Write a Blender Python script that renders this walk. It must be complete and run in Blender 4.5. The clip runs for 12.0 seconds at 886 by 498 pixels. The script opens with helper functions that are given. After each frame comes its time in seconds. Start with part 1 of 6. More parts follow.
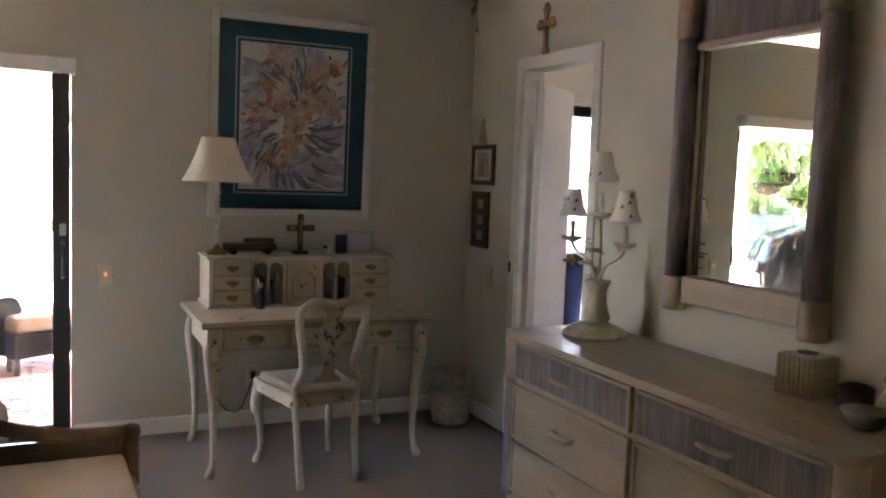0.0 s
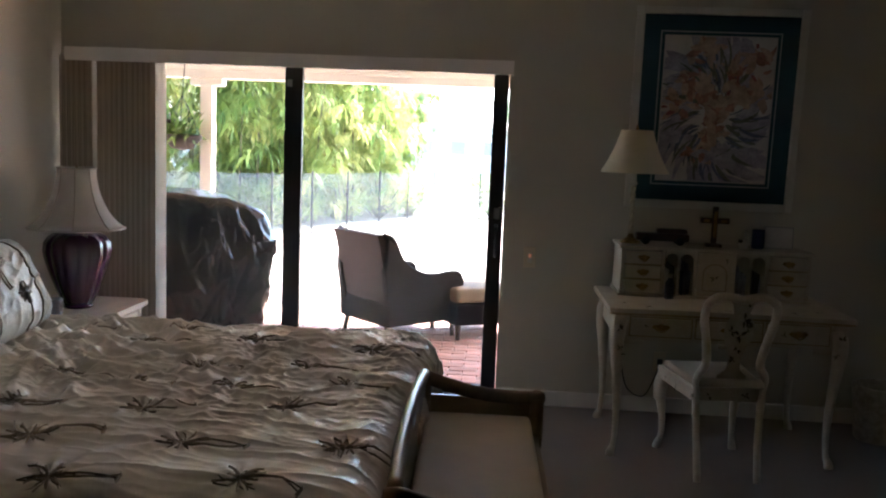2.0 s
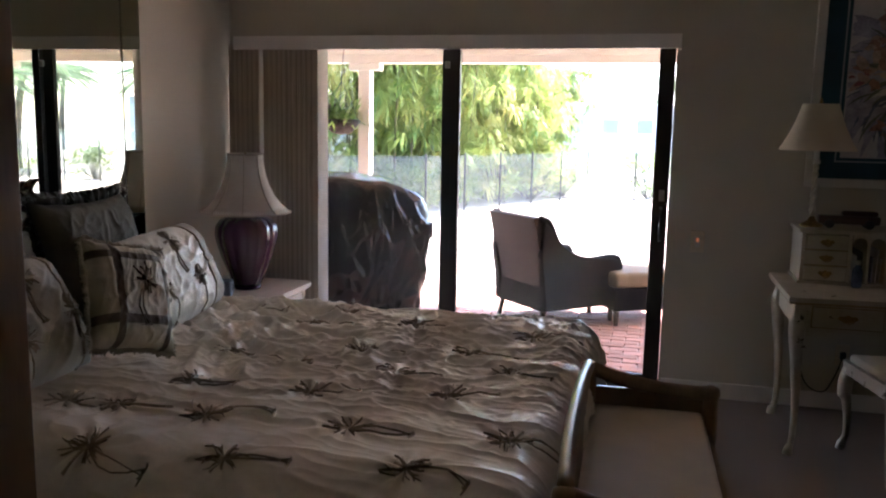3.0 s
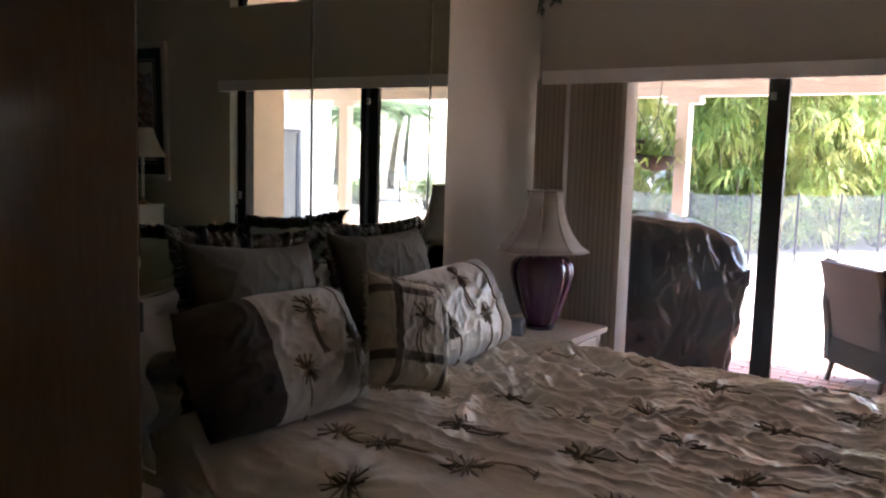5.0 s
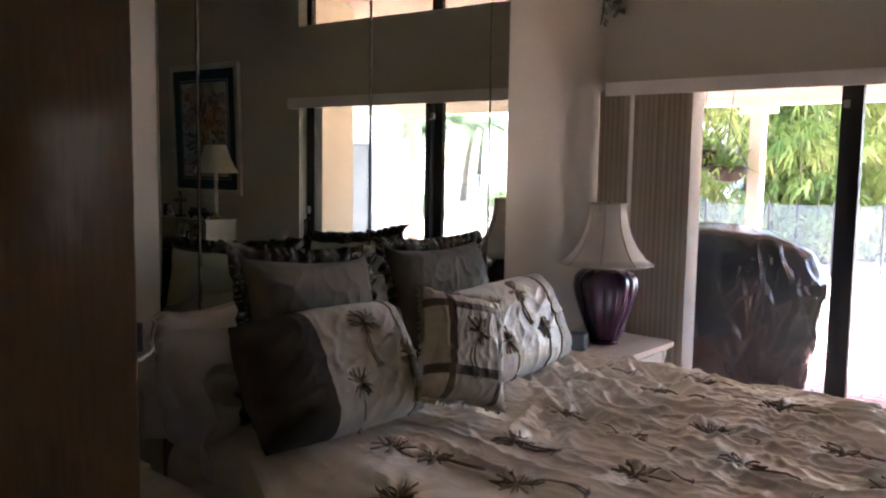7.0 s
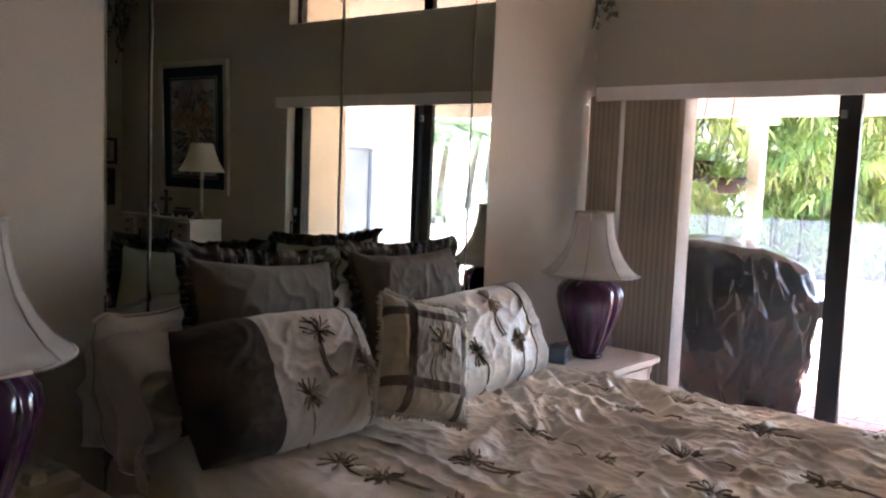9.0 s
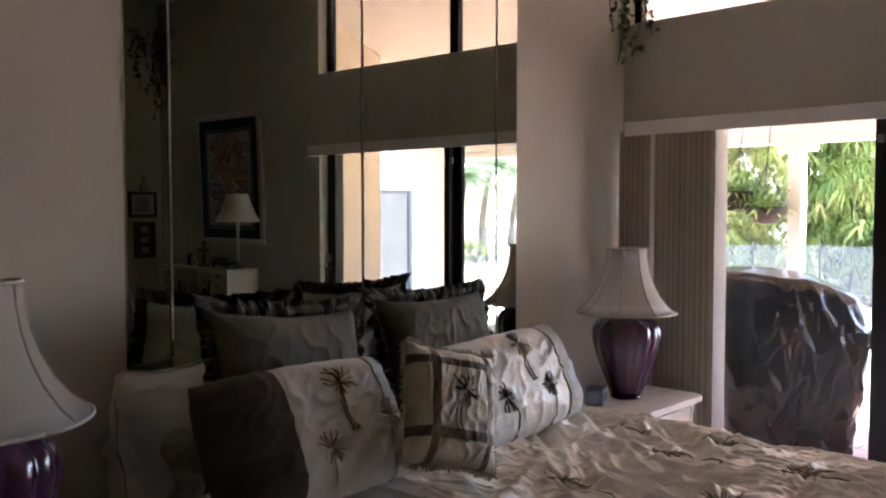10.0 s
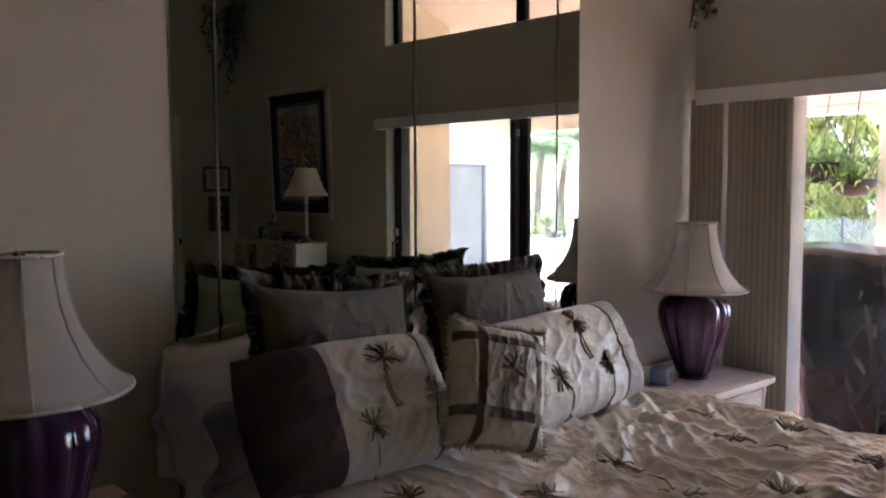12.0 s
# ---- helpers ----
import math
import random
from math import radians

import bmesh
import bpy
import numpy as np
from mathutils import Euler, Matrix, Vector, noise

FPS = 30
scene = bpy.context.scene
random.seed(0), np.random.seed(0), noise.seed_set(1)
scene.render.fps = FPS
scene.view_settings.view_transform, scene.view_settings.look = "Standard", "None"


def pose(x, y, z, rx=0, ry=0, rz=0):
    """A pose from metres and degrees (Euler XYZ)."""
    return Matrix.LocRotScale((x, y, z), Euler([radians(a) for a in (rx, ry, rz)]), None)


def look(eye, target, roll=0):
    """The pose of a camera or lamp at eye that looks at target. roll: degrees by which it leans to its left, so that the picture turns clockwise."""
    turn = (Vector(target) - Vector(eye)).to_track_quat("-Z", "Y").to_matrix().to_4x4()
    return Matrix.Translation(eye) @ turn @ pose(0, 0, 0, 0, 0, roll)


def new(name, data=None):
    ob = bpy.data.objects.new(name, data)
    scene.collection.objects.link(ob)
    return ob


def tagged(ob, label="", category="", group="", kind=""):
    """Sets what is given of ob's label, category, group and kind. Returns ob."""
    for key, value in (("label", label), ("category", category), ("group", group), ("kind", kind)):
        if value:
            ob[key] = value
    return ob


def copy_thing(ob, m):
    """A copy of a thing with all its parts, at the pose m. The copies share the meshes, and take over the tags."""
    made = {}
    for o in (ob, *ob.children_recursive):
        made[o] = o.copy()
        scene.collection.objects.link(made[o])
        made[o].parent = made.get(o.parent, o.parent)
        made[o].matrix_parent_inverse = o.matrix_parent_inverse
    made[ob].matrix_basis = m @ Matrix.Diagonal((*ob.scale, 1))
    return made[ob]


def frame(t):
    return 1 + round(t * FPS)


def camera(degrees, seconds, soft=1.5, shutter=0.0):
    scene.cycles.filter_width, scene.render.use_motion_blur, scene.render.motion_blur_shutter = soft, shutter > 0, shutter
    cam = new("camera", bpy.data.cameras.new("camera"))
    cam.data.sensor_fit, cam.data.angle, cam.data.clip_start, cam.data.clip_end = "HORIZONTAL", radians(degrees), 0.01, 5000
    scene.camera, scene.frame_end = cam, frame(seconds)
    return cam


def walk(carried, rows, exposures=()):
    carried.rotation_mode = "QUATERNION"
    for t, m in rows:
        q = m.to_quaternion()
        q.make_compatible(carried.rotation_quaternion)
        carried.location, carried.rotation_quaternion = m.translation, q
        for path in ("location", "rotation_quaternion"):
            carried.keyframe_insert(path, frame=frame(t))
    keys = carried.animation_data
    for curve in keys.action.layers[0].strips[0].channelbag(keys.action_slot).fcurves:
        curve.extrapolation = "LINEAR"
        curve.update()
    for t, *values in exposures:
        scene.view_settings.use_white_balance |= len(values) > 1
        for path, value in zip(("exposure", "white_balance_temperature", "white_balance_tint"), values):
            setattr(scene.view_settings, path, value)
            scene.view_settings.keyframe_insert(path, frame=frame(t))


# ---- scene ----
cam = camera(55.5, 12.0, soft=2.2)

# the camera's path: seconds, eye, target, roll
PATH = [
    (0, (-2.352, -4.714, 1.459), (-1.513, -2.907, 1.286), 2.1),
    (0.5, (-2.350, -4.731, 1.467), (-1.666, -2.856, 1.330), 1.0),
    (1, (-2.346, -4.768, 1.473), (-1.993, -2.802, 1.384), 0.8),
    (1.5, (-2.308, -4.804, 1.474), (-2.175, -2.815, 1.308), 1.7),
    (2, (-2.283, -4.853, 1.474), (-2.417, -2.872, 1.238), 2.3),
    (2.5, (-2.297, -4.845, 1.474), (-2.642, -2.894, 1.203), 1.4),
    (3, (-2.346, -4.764, 1.477), (-2.827, -2.844, 1.185), 1.1),
    (5, (-2.345, -4.496, 1.485), (-3.504, -2.883, 1.257), 1.6),
    (5.5, (-2.315, -4.479, 1.482), (-3.534, -2.909, 1.256), 1.1),
    (6, (-2.290, -4.478, 1.482), (-3.586, -2.966, 1.302), 0.4),
    (6.5, (-2.281, -4.476, 1.484), (-3.586, -2.966, 1.345), 0.8),
    (7, (-2.288, -4.455, 1.495), (-3.589, -2.949, 1.292), 0.9),
    (9, (-2.283, -4.242, 1.479), (-3.597, -2.746, 1.292), 2.3),
    (9.5, (-2.284, -4.217, 1.485), (-3.624, -2.738, 1.342), 1.0),
    (10, (-2.256, -4.156, 1.496), (-3.654, -2.730, 1.400), 0.0),
    (10.5, (-2.235, -4.104, 1.489), (-3.730, -2.784, 1.341), 0.7),
    (11, (-2.230, -4.067, 1.481), (-3.806, -2.843, 1.346), 0.4),
    (11.5, (-2.239, -4.046, 1.483), (-3.796, -2.801, 1.322), 0.4),
    (12, (-2.243, -4.024, 1.491), (-3.769, -2.740, 1.334), -0.2),
]
# the clip's own brightening and darkening: seconds, stops, kelvin, tint
EXPOSURES = [(0, 5.76, 6250, 23), (0.5, 5.48, 6250, 23), (1, 4.28, 6150, 19), (1.5, 4, 6200, 18), (2, 3.97, 6250, 19), (2.5, 3.72, 6300, 21), (3.2, 3.83, 6350, 28),
             (5, 3.9, 6400, 30), (6, 4.28, 6350, 30), (7, 4.54, 6300, 29), (9, 4.76, 6250, 29), (10.5, 4.42, 6200, 29), (12, 4.42, 6150, 28)]
walk(cam, [(t, look(eye, target, roll)) for t, eye, target, roll in PATH], EXPOSURES)

# ---- light ----
world = bpy.data.worlds.new("sky")
scene.world = world
world.use_nodes = True
wn = world.node_tree.nodes
wl = world.node_tree.links
sky = wn.new("ShaderNodeTexSky")
sky.sky_type = "NISHITA"
sky.sun_disc = False
sky.sun_elevation = radians(65)
sky.sun_rotation = radians(38)
wl.new(sky.outputs[0], wn["Background"].inputs[0])
wn["Background"].inputs[1].default_value = 0.15
sun_data = bpy.data.lights.new("sun", "SUN")
sun_data.energy = 3.0
sun_data.angle = radians(0.5)
sun_data.color = (1.0, 0.95, 0.86)
sun = new("sun", sun_data)
sun.matrix_world = look((7.5, 9.5, 26.0), (0, 0, 0))


# ---- materials ----
def material(name, color, rough=0.6, metal=0.0, vary=0.12, scale=6.0, fine=60.0, bump=0.15, dist=0.004,
             tint=None, sheen=0.0, coat=0.0, random_tone=0.0, stretch=(1, 1, 1), translucent=0.0, spec=0.5):
    """A principled surface with broad and fine variation, and relief from the fine noise."""
    m = bpy.data.materials.new(name)
    m.use_nodes = True
    n, l = m.node_tree.nodes, m.node_tree.links
    p = n["Principled BSDF"]
    tc = n.new("ShaderNodeTexCoord")
    mp = n.new("ShaderNodeMapping")
    mp.inputs["Scale"].default_value = stretch
    l.new(tc.outputs["Object"], mp.inputs[0])
    a = n.new("ShaderNodeTexNoise")
    a.inputs["Scale"].default_value, a.inputs["Detail"].default_value = scale, 4
    b = n.new("ShaderNodeTexNoise")
    b.inputs["Scale"].default_value, b.inputs["Detail"].default_value = fine, 3
    l.new(mp.outputs[0], a.inputs[0])
    l.new(mp.outputs[0], b.inputs[0])
    mix = n.new("ShaderNodeMix")
    mix.data_type = "RGBA"
    dark = tint if tint else tuple(c * (1 - 2.2 * vary) for c in color)
    light = tuple(min(1, c * (1 + vary)) for c in color)
    ramp = n.new("ShaderNodeMapRange")
    ramp.inputs[1].default_value, ramp.inputs[2].default_value = 0.3, 0.7
    add = n.new("ShaderNodeMath")
    add.operation = "ADD"
    h1 = n.new("ShaderNodeMath")
    h1.operation = "MULTIPLY"
    h1.inputs[1].default_value = 0.65
    h2 = n.new("ShaderNodeMath")
    h2.operation = "MULTIPLY"
    h2.inputs[1].default_value = 0.35
    l.new(a.outputs[0], h1.inputs[0])
    l.new(b.outputs[0], h2.inputs[0])
    l.new(h1.outputs[0], add.inputs[0])
    l.new(h2.outputs[0], add.inputs[1])
    l.new(add.outputs[0], ramp.inputs[0])
    l.new(ramp.outputs[0], mix.inputs[0])
    mix.inputs[6].default_value = (*dark, 1)
    mix.inputs[7].default_value = (*light, 1)
    out = mix.outputs[2]
    if random_tone:
        oi = n.new("ShaderNodeObjectInfo")
        hs = n.new("ShaderNodeHueSaturation")
        mr = n.new("ShaderNodeMapRange")
        mr.inputs[3].default_value, mr.inputs[4].default_value = 1 - random_tone, 1 + random_tone
        l.new(oi.outputs["Random"], mr.inputs[0])
        l.new(mr.outputs[0], hs.inputs["Value"])
        l.new(out, hs.inputs["Color"])
        out = hs.outputs[0]
    l.new(out, p.inputs["Base Color"])
    p.inputs["Roughness"].default_value = rough
    p.inputs["Specular IOR Level"].default_value = spec
    p.inputs["Metallic"].default_value = metal
    p.inputs["Sheen Weight"].default_value = sheen
    p.inputs["Coat Weight"].default_value = coat
    p.inputs["Coat Roughness"].default_value = 0.08
    if bump:
        bp = n.new("ShaderNodeBump")
        bp.inputs["Strength"].default_value, bp.inputs["Distance"].default_value = bump, dist
        l.new(b.outputs[0], bp.inputs["Height"])
        l.new(bp.outputs[0], p.inputs["Normal"])
    if translucent:
        tr = n.new("ShaderNodeBsdfTranslucent")
        l.new(out, tr.inputs[0])
        mx = n.new("ShaderNodeMixShader")
        mx.inputs[0].default_value = translucent
        l.new(p.outputs[0], mx.inputs[1])
        l.new(tr.outputs[0], mx.inputs[2])
        l.new(mx.outputs[0], n["Material Output"].inputs[0])
    return m


def glass_material(name, color=(0.93, 0.97, 0.96), gloss=0.9):
    m = bpy.data.materials.new(name)
    m.use_nodes = True
    n, l = m.node_tree.nodes, m.node_tree.links
    t = n.new("ShaderNodeBsdfTransparent")
    t.inputs[0].default_value = (*color, 1)
    g = n.new("ShaderNodeBsdfGlossy")
    g.inputs["Roughness"].default_value = 0.01
    g.inputs[0].default_value = (gloss, gloss, gloss, 1)
    f = n.new("ShaderNodeLayerWeight")
    f.inputs[0].default_value = 0.5
    pw = n.new("ShaderNodeMath")
    pw.operation = "POWER"
    pw.inputs[1].default_value = 5.0
    l.new(f.outputs["Facing"], pw.inputs[0])
    ad = n.new("ShaderNodeMath")
    ad.operation = "MULTIPLY_ADD"
    ad.inputs[1].default_value, ad.inputs[2].default_value = 0.7, 0.02
    l.new(pw.outputs[0], ad.inputs[0])
    mx = n.new("ShaderNodeMixShader")
    l.new(ad.outputs[0], mx.inputs[0])
    l.new(t.outputs[0], mx.inputs[1])
    l.new(g.outputs[0], mx.inputs[2])
    l.new(mx.outputs[0], n["Material Output"].inputs[0])
    return m


def mirror_material(name, color):
    m = bpy.data.materials.new(name)
    m.use_nodes = True
    p = m.node_tree.nodes["Principled BSDF"]
    p.inputs["Base Color"].default_value = (*color, 1)
    p.inputs["Metallic"].default_value = 1
    p.inputs["Roughness"].default_value = 0.008
    return m


def mesh_screen(name, color, cover):
    """Fine woven netting: part thread, part gap."""
    m = bpy.data.materials.new(name)
    m.use_nodes = True
    n, l = m.node_tree.nodes, m.node_tree.links
    t = n.new("ShaderNodeBsdfTransparent")
    d = n.new("ShaderNodeBsdfDiffuse")
    d.inputs[0].default_value = (*color, 1)
    mx = n.new("ShaderNodeMixShader")
    mx.inputs[0].default_value = cover
    l.new(t.outputs[0], mx.inputs[1])
    l.new(d.outputs[0], mx.inputs[2])
    l.new(mx.outputs[0], n["Material Output"].inputs[0])
    return m


M_wall = material("wall_paint", (0.53, 0.492, 0.40), 0.85, vary=0.03, scale=1.2, fine=140, bump=0.12, dist=0.002)
M_ceiling = material("ceiling_paint", (0.62, 0.60, 0.55), 0.9, vary=0.03, scale=2, fine=90, bump=0.4, dist=0.004)
M_trim = material("trim_paint", (0.78, 0.75, 0.69), 0.45, vary=0.03, scale=4, fine=90, bump=0.05)
M_casing = material("casing_paint", (0.67, 0.64, 0.57), 0.55, vary=0.03, scale=4, fine=90, bump=0.05)
M_carpet = material("carpet", (0.165, 0.11, 0.08), 0.95, vary=0.14, scale=3, fine=420, bump=0.9, dist=0.008, sheen=0.4)
M_bronze = material("bronze_frame", (0.018, 0.015, 0.014), 0.42, metal=0.3, vary=0.15, scale=9, fine=150, bump=0.05)
M_valance = material("valance_vinyl", (0.84, 0.80, 0.74), 0.5, vary=0.03, scale=5, fine=120, bump=0.05)
M_blind = material("blind_vane", (0.60, 0.51, 0.40), 0.7, vary=0.08, scale=8, fine=120, bump=0.3, dist=0.002, stretch=(1, 1, 0.05),
                   translucent=0.15)
M_blind_dark = material("blind_vane_ribbed", (0.52, 0.435, 0.335), 0.75, vary=0.15, scale=8, fine=160, bump=0.4, dist=0.002, stretch=(1, 1, 0.05))
M_blind_white = material("blind_white", (0.82, 0.79, 0.74), 0.6, vary=0.03, scale=8, fine=120, bump=0.1, translucent=0.25)
M_glass = glass_material("window_glass")
M_mirror = mirror_material("silvered_mirror", (0.41, 0.425, 0.37))
M_mirror_edge = mirror_material("bevelled_glass_edge", (0.36, 0.38, 0.34))
M_duvet = material("duvet_satin", (0.86, 0.79, 0.68), 0.38, vary=0.05, scale=5, fine=70, bump=0.15, dist=0.004, sheen=0.2)
M_embroidery = material("embroidery_thread", (0.46, 0.375, 0.27), 0.6, vary=0.25, scale=40, fine=300, bump=0.5)
M_embroidery_soft = material("embroidery_thread_pale", (0.50, 0.42, 0.33), 0.6, vary=0.25, scale=40, fine=300, bump=0.5)
M_sage = material("sage_velvet", (0.105, 0.092, 0.064), 0.7, vary=0.12, scale=8, fine=250, bump=0.3, sheen=0.06, spec=0.2)
M_sage_back = material("sage_pillow_back", (0.74, 0.75, 0.64), 0.7, vary=0.08, scale=8, fine=250, bump=0.3, sheen=0.2)
M_stripe = material("brown_stripe", (0.13, 0.095, 0.068), 0.7, vary=0.15, scale=9, fine=300, bump=0.3, sheen=0.1)
M_end = material("sage_end_panel", (0.30, 0.27, 0.21), 0.7, vary=0.12, scale=10, fine=200, bump=0.5, dist=0.004, sheen=0.2)
M_brown_cloth = material("brown_cloth", (0.056, 0.041, 0.029), 0.8, vary=0.18, scale=9, fine=300, bump=0.3, sheen=0.04, spec=0.2)
M_cream_cloth = material("cream_satin", (0.56, 0.515, 0.43), 0.42, vary=0.06, scale=7, fine=120, bump=0.2, sheen=0.35)
M_tan_cloth = material("tan_cloth", (0.52, 0.45, 0.33), 0.65, vary=0.1, scale=9, fine=220, bump=0.3, sheen=0.3)
M_white_cloth = material("white_cotton", (0.74, 0.71, 0.66), 0.75, vary=0.05, scale=8, fine=240, bump=0.25, sheen=0.2)
M_bedbase = material("bed_base_cloth", (0.5, 0.44, 0.36), 0.85, vary=0.08, scale=8, fine=240, bump=0.3)
M_washed = material("whitewashed_oak", (0.33, 0.258, 0.18), 0.45, vary=0.13, scale=4, fine=60, bump=0.15, stretch=(3, 0.5, 3), coat=0.1)
M_nightstand = material("whitewashed_stand", (0.66, 0.57, 0.47), 0.45, vary=0.1, scale=4, fine=60, bump=0.15, stretch=(3, 0.5, 3), coat=0.1)
M_reed = material("reed_panel", (0.245, 0.21, 0.215), 0.6, vary=0.22, scale=30, fine=120, bump=0.4, stretch=(1, 1, 0.1))
M_bench_wood = material("bench_wood", (0.25, 0.165, 0.10), 0.32, vary=0.16, scale=6, fine=50, bump=0.1, stretch=(2, 0.4, 2), coat=0.12)
M_bench_cloth = material("bench_cloth", (0.55, 0.46, 0.34), 0.8, vary=0.07, scale=7, fine=260, bump=0.4, sheen=0.3)
M_antique = material("antique_white", (0.48, 0.43, 0.345), 0.5, vary=0.09, scale=9, fine=60, bump=0.12, tint=(0.42, 0.35, 0.245), coat=0.1)
M_desk_edge = material("desk_gilt_edge", (0.33, 0.24, 0.13), 0.5, vary=0.2, scale=20, fine=80, bump=0.1)
M_motif = material("painted_motif", (0.13, 0.10, 0.065), 0.55, vary=0.35, scale=30, fine=90, bump=0.1)
M_brass = material("aged_brass", (0.32, 0.21, 0.08), 0.38, metal=0.9, vary=0.25, scale=30, fine=90, bump=0.15)
# near-black colour stands in for the shade deep inside the hutch
M_recess_shade = material("recess_shade", (0.05, 0.035, 0.025), 0.8, vary=0.1, bump=0.05)
M_shade = material("pleated_shade", (0.74, 0.66, 0.50), 0.8, vary=0.04, scale=6, fine=200, bump=0.2, translucent=0.3)
M_silk = material("silk_shade", (0.87, 0.84, 0.79), 0.7, vary=0.04, scale=6, fine=260, bump=0.2, translucent=0.45)
M_piping = material("shade_piping", (0.62, 0.57, 0.50), 0.7, vary=0.05, scale=20, fine=260, bump=0.3)
M_purple = material("purple_glaze", (0.05, 0.014, 0.045), 0.2, vary=0.05, scale=3, fine=40, bump=0.02, coat=0.5)
M_frame_white = material("picture_frame_white", (0.60, 0.565, 0.49), 0.4, vary=0.03, scale=9, fine=90, bump=0.05)
M_mat_teal = material("teal_mat", (0.008, 0.055, 0.075), 0.7, vary=0.1, scale=9, fine=200, bump=0.1)
M_mat_pale = material("pale_mat_line", (0.38, 0.42, 0.42), 0.7, vary=0.05, bump=0.05)
M_paper = material("picture_paper", (0.58, 0.55, 0.52), 0.75, vary=0.12, scale=7, fine=120, bump=0.1)
M_coral = material("paint_coral", (0.40, 0.21, 0.165), 0.8, vary=0.3, scale=18, fine=90, bump=0.05)
M_rose = material("paint_rose", (0.33, 0.12, 0.12), 0.8, vary=0.3, scale=18, fine=90, bump=0.05)
M_peach = material("paint_peach", (0.50, 0.36, 0.28), 0.8, vary=0.25, scale=18, fine=90, bump=0.05)
M_blue = material("paint_blue", (0.13, 0.15, 0.22), 0.8, vary=0.3, scale=18, fine=90, bump=0.05)
M_lilac = material("paint_lilac", (0.40, 0.37, 0.42), 0.8, vary=0.25, scale=18, fine=90, bump=0.05)
M_olive = material("paint_olive", (0.16, 0.17, 0.13), 0.8, vary=0.3, scale=18, fine=90, bump=0.05)
M_darkwood = material("dark_wood", (0.06, 0.032, 0.02), 0.4, vary=0.2, scale=9, fine=60, bump=0.1, stretch=(2, 2, 0.4), coat=0.2)
M_door_brown = material("door_brown_paint", (0.28, 0.16, 0.09), 0.5, vary=0.12, scale=3, fine=60, bump=0.1, stretch=(3, 3, 0.4), coat=0.1)
M_plate = material("switch_plate", (0.62, 0.53, 0.38), 0.4, vary=0.05, bump=0.03)
M_ivy = material("ivy_leaf", (0.17, 0.19, 0.13), 0.6, vary=0.3, scale=20, fine=80, bump=0.1, random_tone=0.3)
M_chrome = material("pewter", (0.35, 0.34, 0.33), 0.3, metal=0.9, vary=0.1, bump=0.05)
M_black = material("black_plastic", (0.02, 0.02, 0.022), 0.4, vary=0.1, bump=0.05)
M_wicker_tan = material("woven_basket", (0.42, 0.34, 0.25), 0.7, vary=0.2, scale=30, fine=160, bump=0.4)
M_lamp_metal = material("lamp_painted_metal", (0.58, 0.52, 0.39), 0.5, vary=0.2, scale=25, fine=90, bump=0.2, tint=(0.36, 0.32, 0.21))
M_lilac_door = material("lilac_white_door", (0.70, 0.63, 0.62), 0.5, vary=0.03, scale=3, fine=60, bump=0.05)
M_navy = material("navy_cloth", (0.02, 0.035, 0.12), 0.8, vary=0.15, scale=9, fine=200, bump=0.2)
M_tile = material("bath_floor", (0.55, 0.5, 0.44), 0.35, vary=0.06, scale=3, fine=40, bump=0.05)
# outdoors
M_stucco = material("peach_stucco", (0.70, 0.57, 0.43), 0.9, vary=0.05, scale=3, fine=90, bump=0.5, dist=0.004)
M_soffit = material("soffit_paint", (0.82, 0.71, 0.61), 0.8, vary=0.04, scale=3, fine=60, bump=0.1)
M_white_paint = material("white_post_paint", (0.8, 0.78, 0.72), 0.5, vary=0.04, scale=6, fine=60, bump=0.08)
M_gutter = material("gutter_metal", (0.16, 0.18, 0.22), 0.4, metal=0.3, vary=0.08, bump=0.05)
M_mortar = material("sand_joint", (0.50, 0.42, 0.36), 0.95, vary=0.12, scale=4, fine=90, bump=0.4)
M_paver = material("brick_paver", (0.42, 0.20, 0.15), 0.85, vary=0.22, scale=9, fine=70, bump=0.4, dist=0.004, random_tone=0.28, tint=(0.50, 0.33, 0.27))
M_deck = material("pale_deck", (0.60, 0.49, 0.41), 0.85, vary=0.08, scale=1.5, fine=40, bump=0.2)
M_cover = material("grill_cover_vinyl", (0.0055, 0.0065, 0.0095), 0.2, vary=0.2, scale=5, fine=22, bump=0.15, dist=0.012, spec=0.5)
M_wicker = material("dark_wicker", (0.007, 0.006, 0.0065), 0.8, vary=0.25, scale=30, fine=140, bump=0.25, spec=0.12)
M_wicker_side = material("woven_back", (0.045, 0.027, 0.022), 0.8, vary=0.2, scale=25, fine=110, bump=0.2)
M_cushion = material("outdoor_cushion", (0.20, 0.15, 0.09), 0.85, vary=0.1, scale=12, fine=200, bump=0.3)
M_net = mesh_screen("fence_netting", (0.20, 0.23, 0.24), 0.27)
M_pole = material("fence_pole", (0.03, 0.03, 0.03), 0.5, vary=0.1, bump=0.05)
M_leaf = material("bamboo_leaf", (0.36, 0.42, 0.13), 0.5, vary=0.3, scale=1.2, fine=12, bump=0.0, translucent=0.55, tint=(0.17, 0.24, 0.06))
M_leaf_yellow = material("bamboo_leaf_yellow", (0.54, 0.50, 0.19), 0.5, vary=0.25, scale=1.2, fine=12, bump=0.0, translucent=0.55, tint=(0.30, 0.33, 0.10))
M_leaf_deep = material("shrub_leaf", (0.17, 0.27, 0.07), 0.5, vary=0.3, scale=1.5, fine=14, bump=0.0, translucent=0.4, tint=(0.08, 0.14, 0.03))
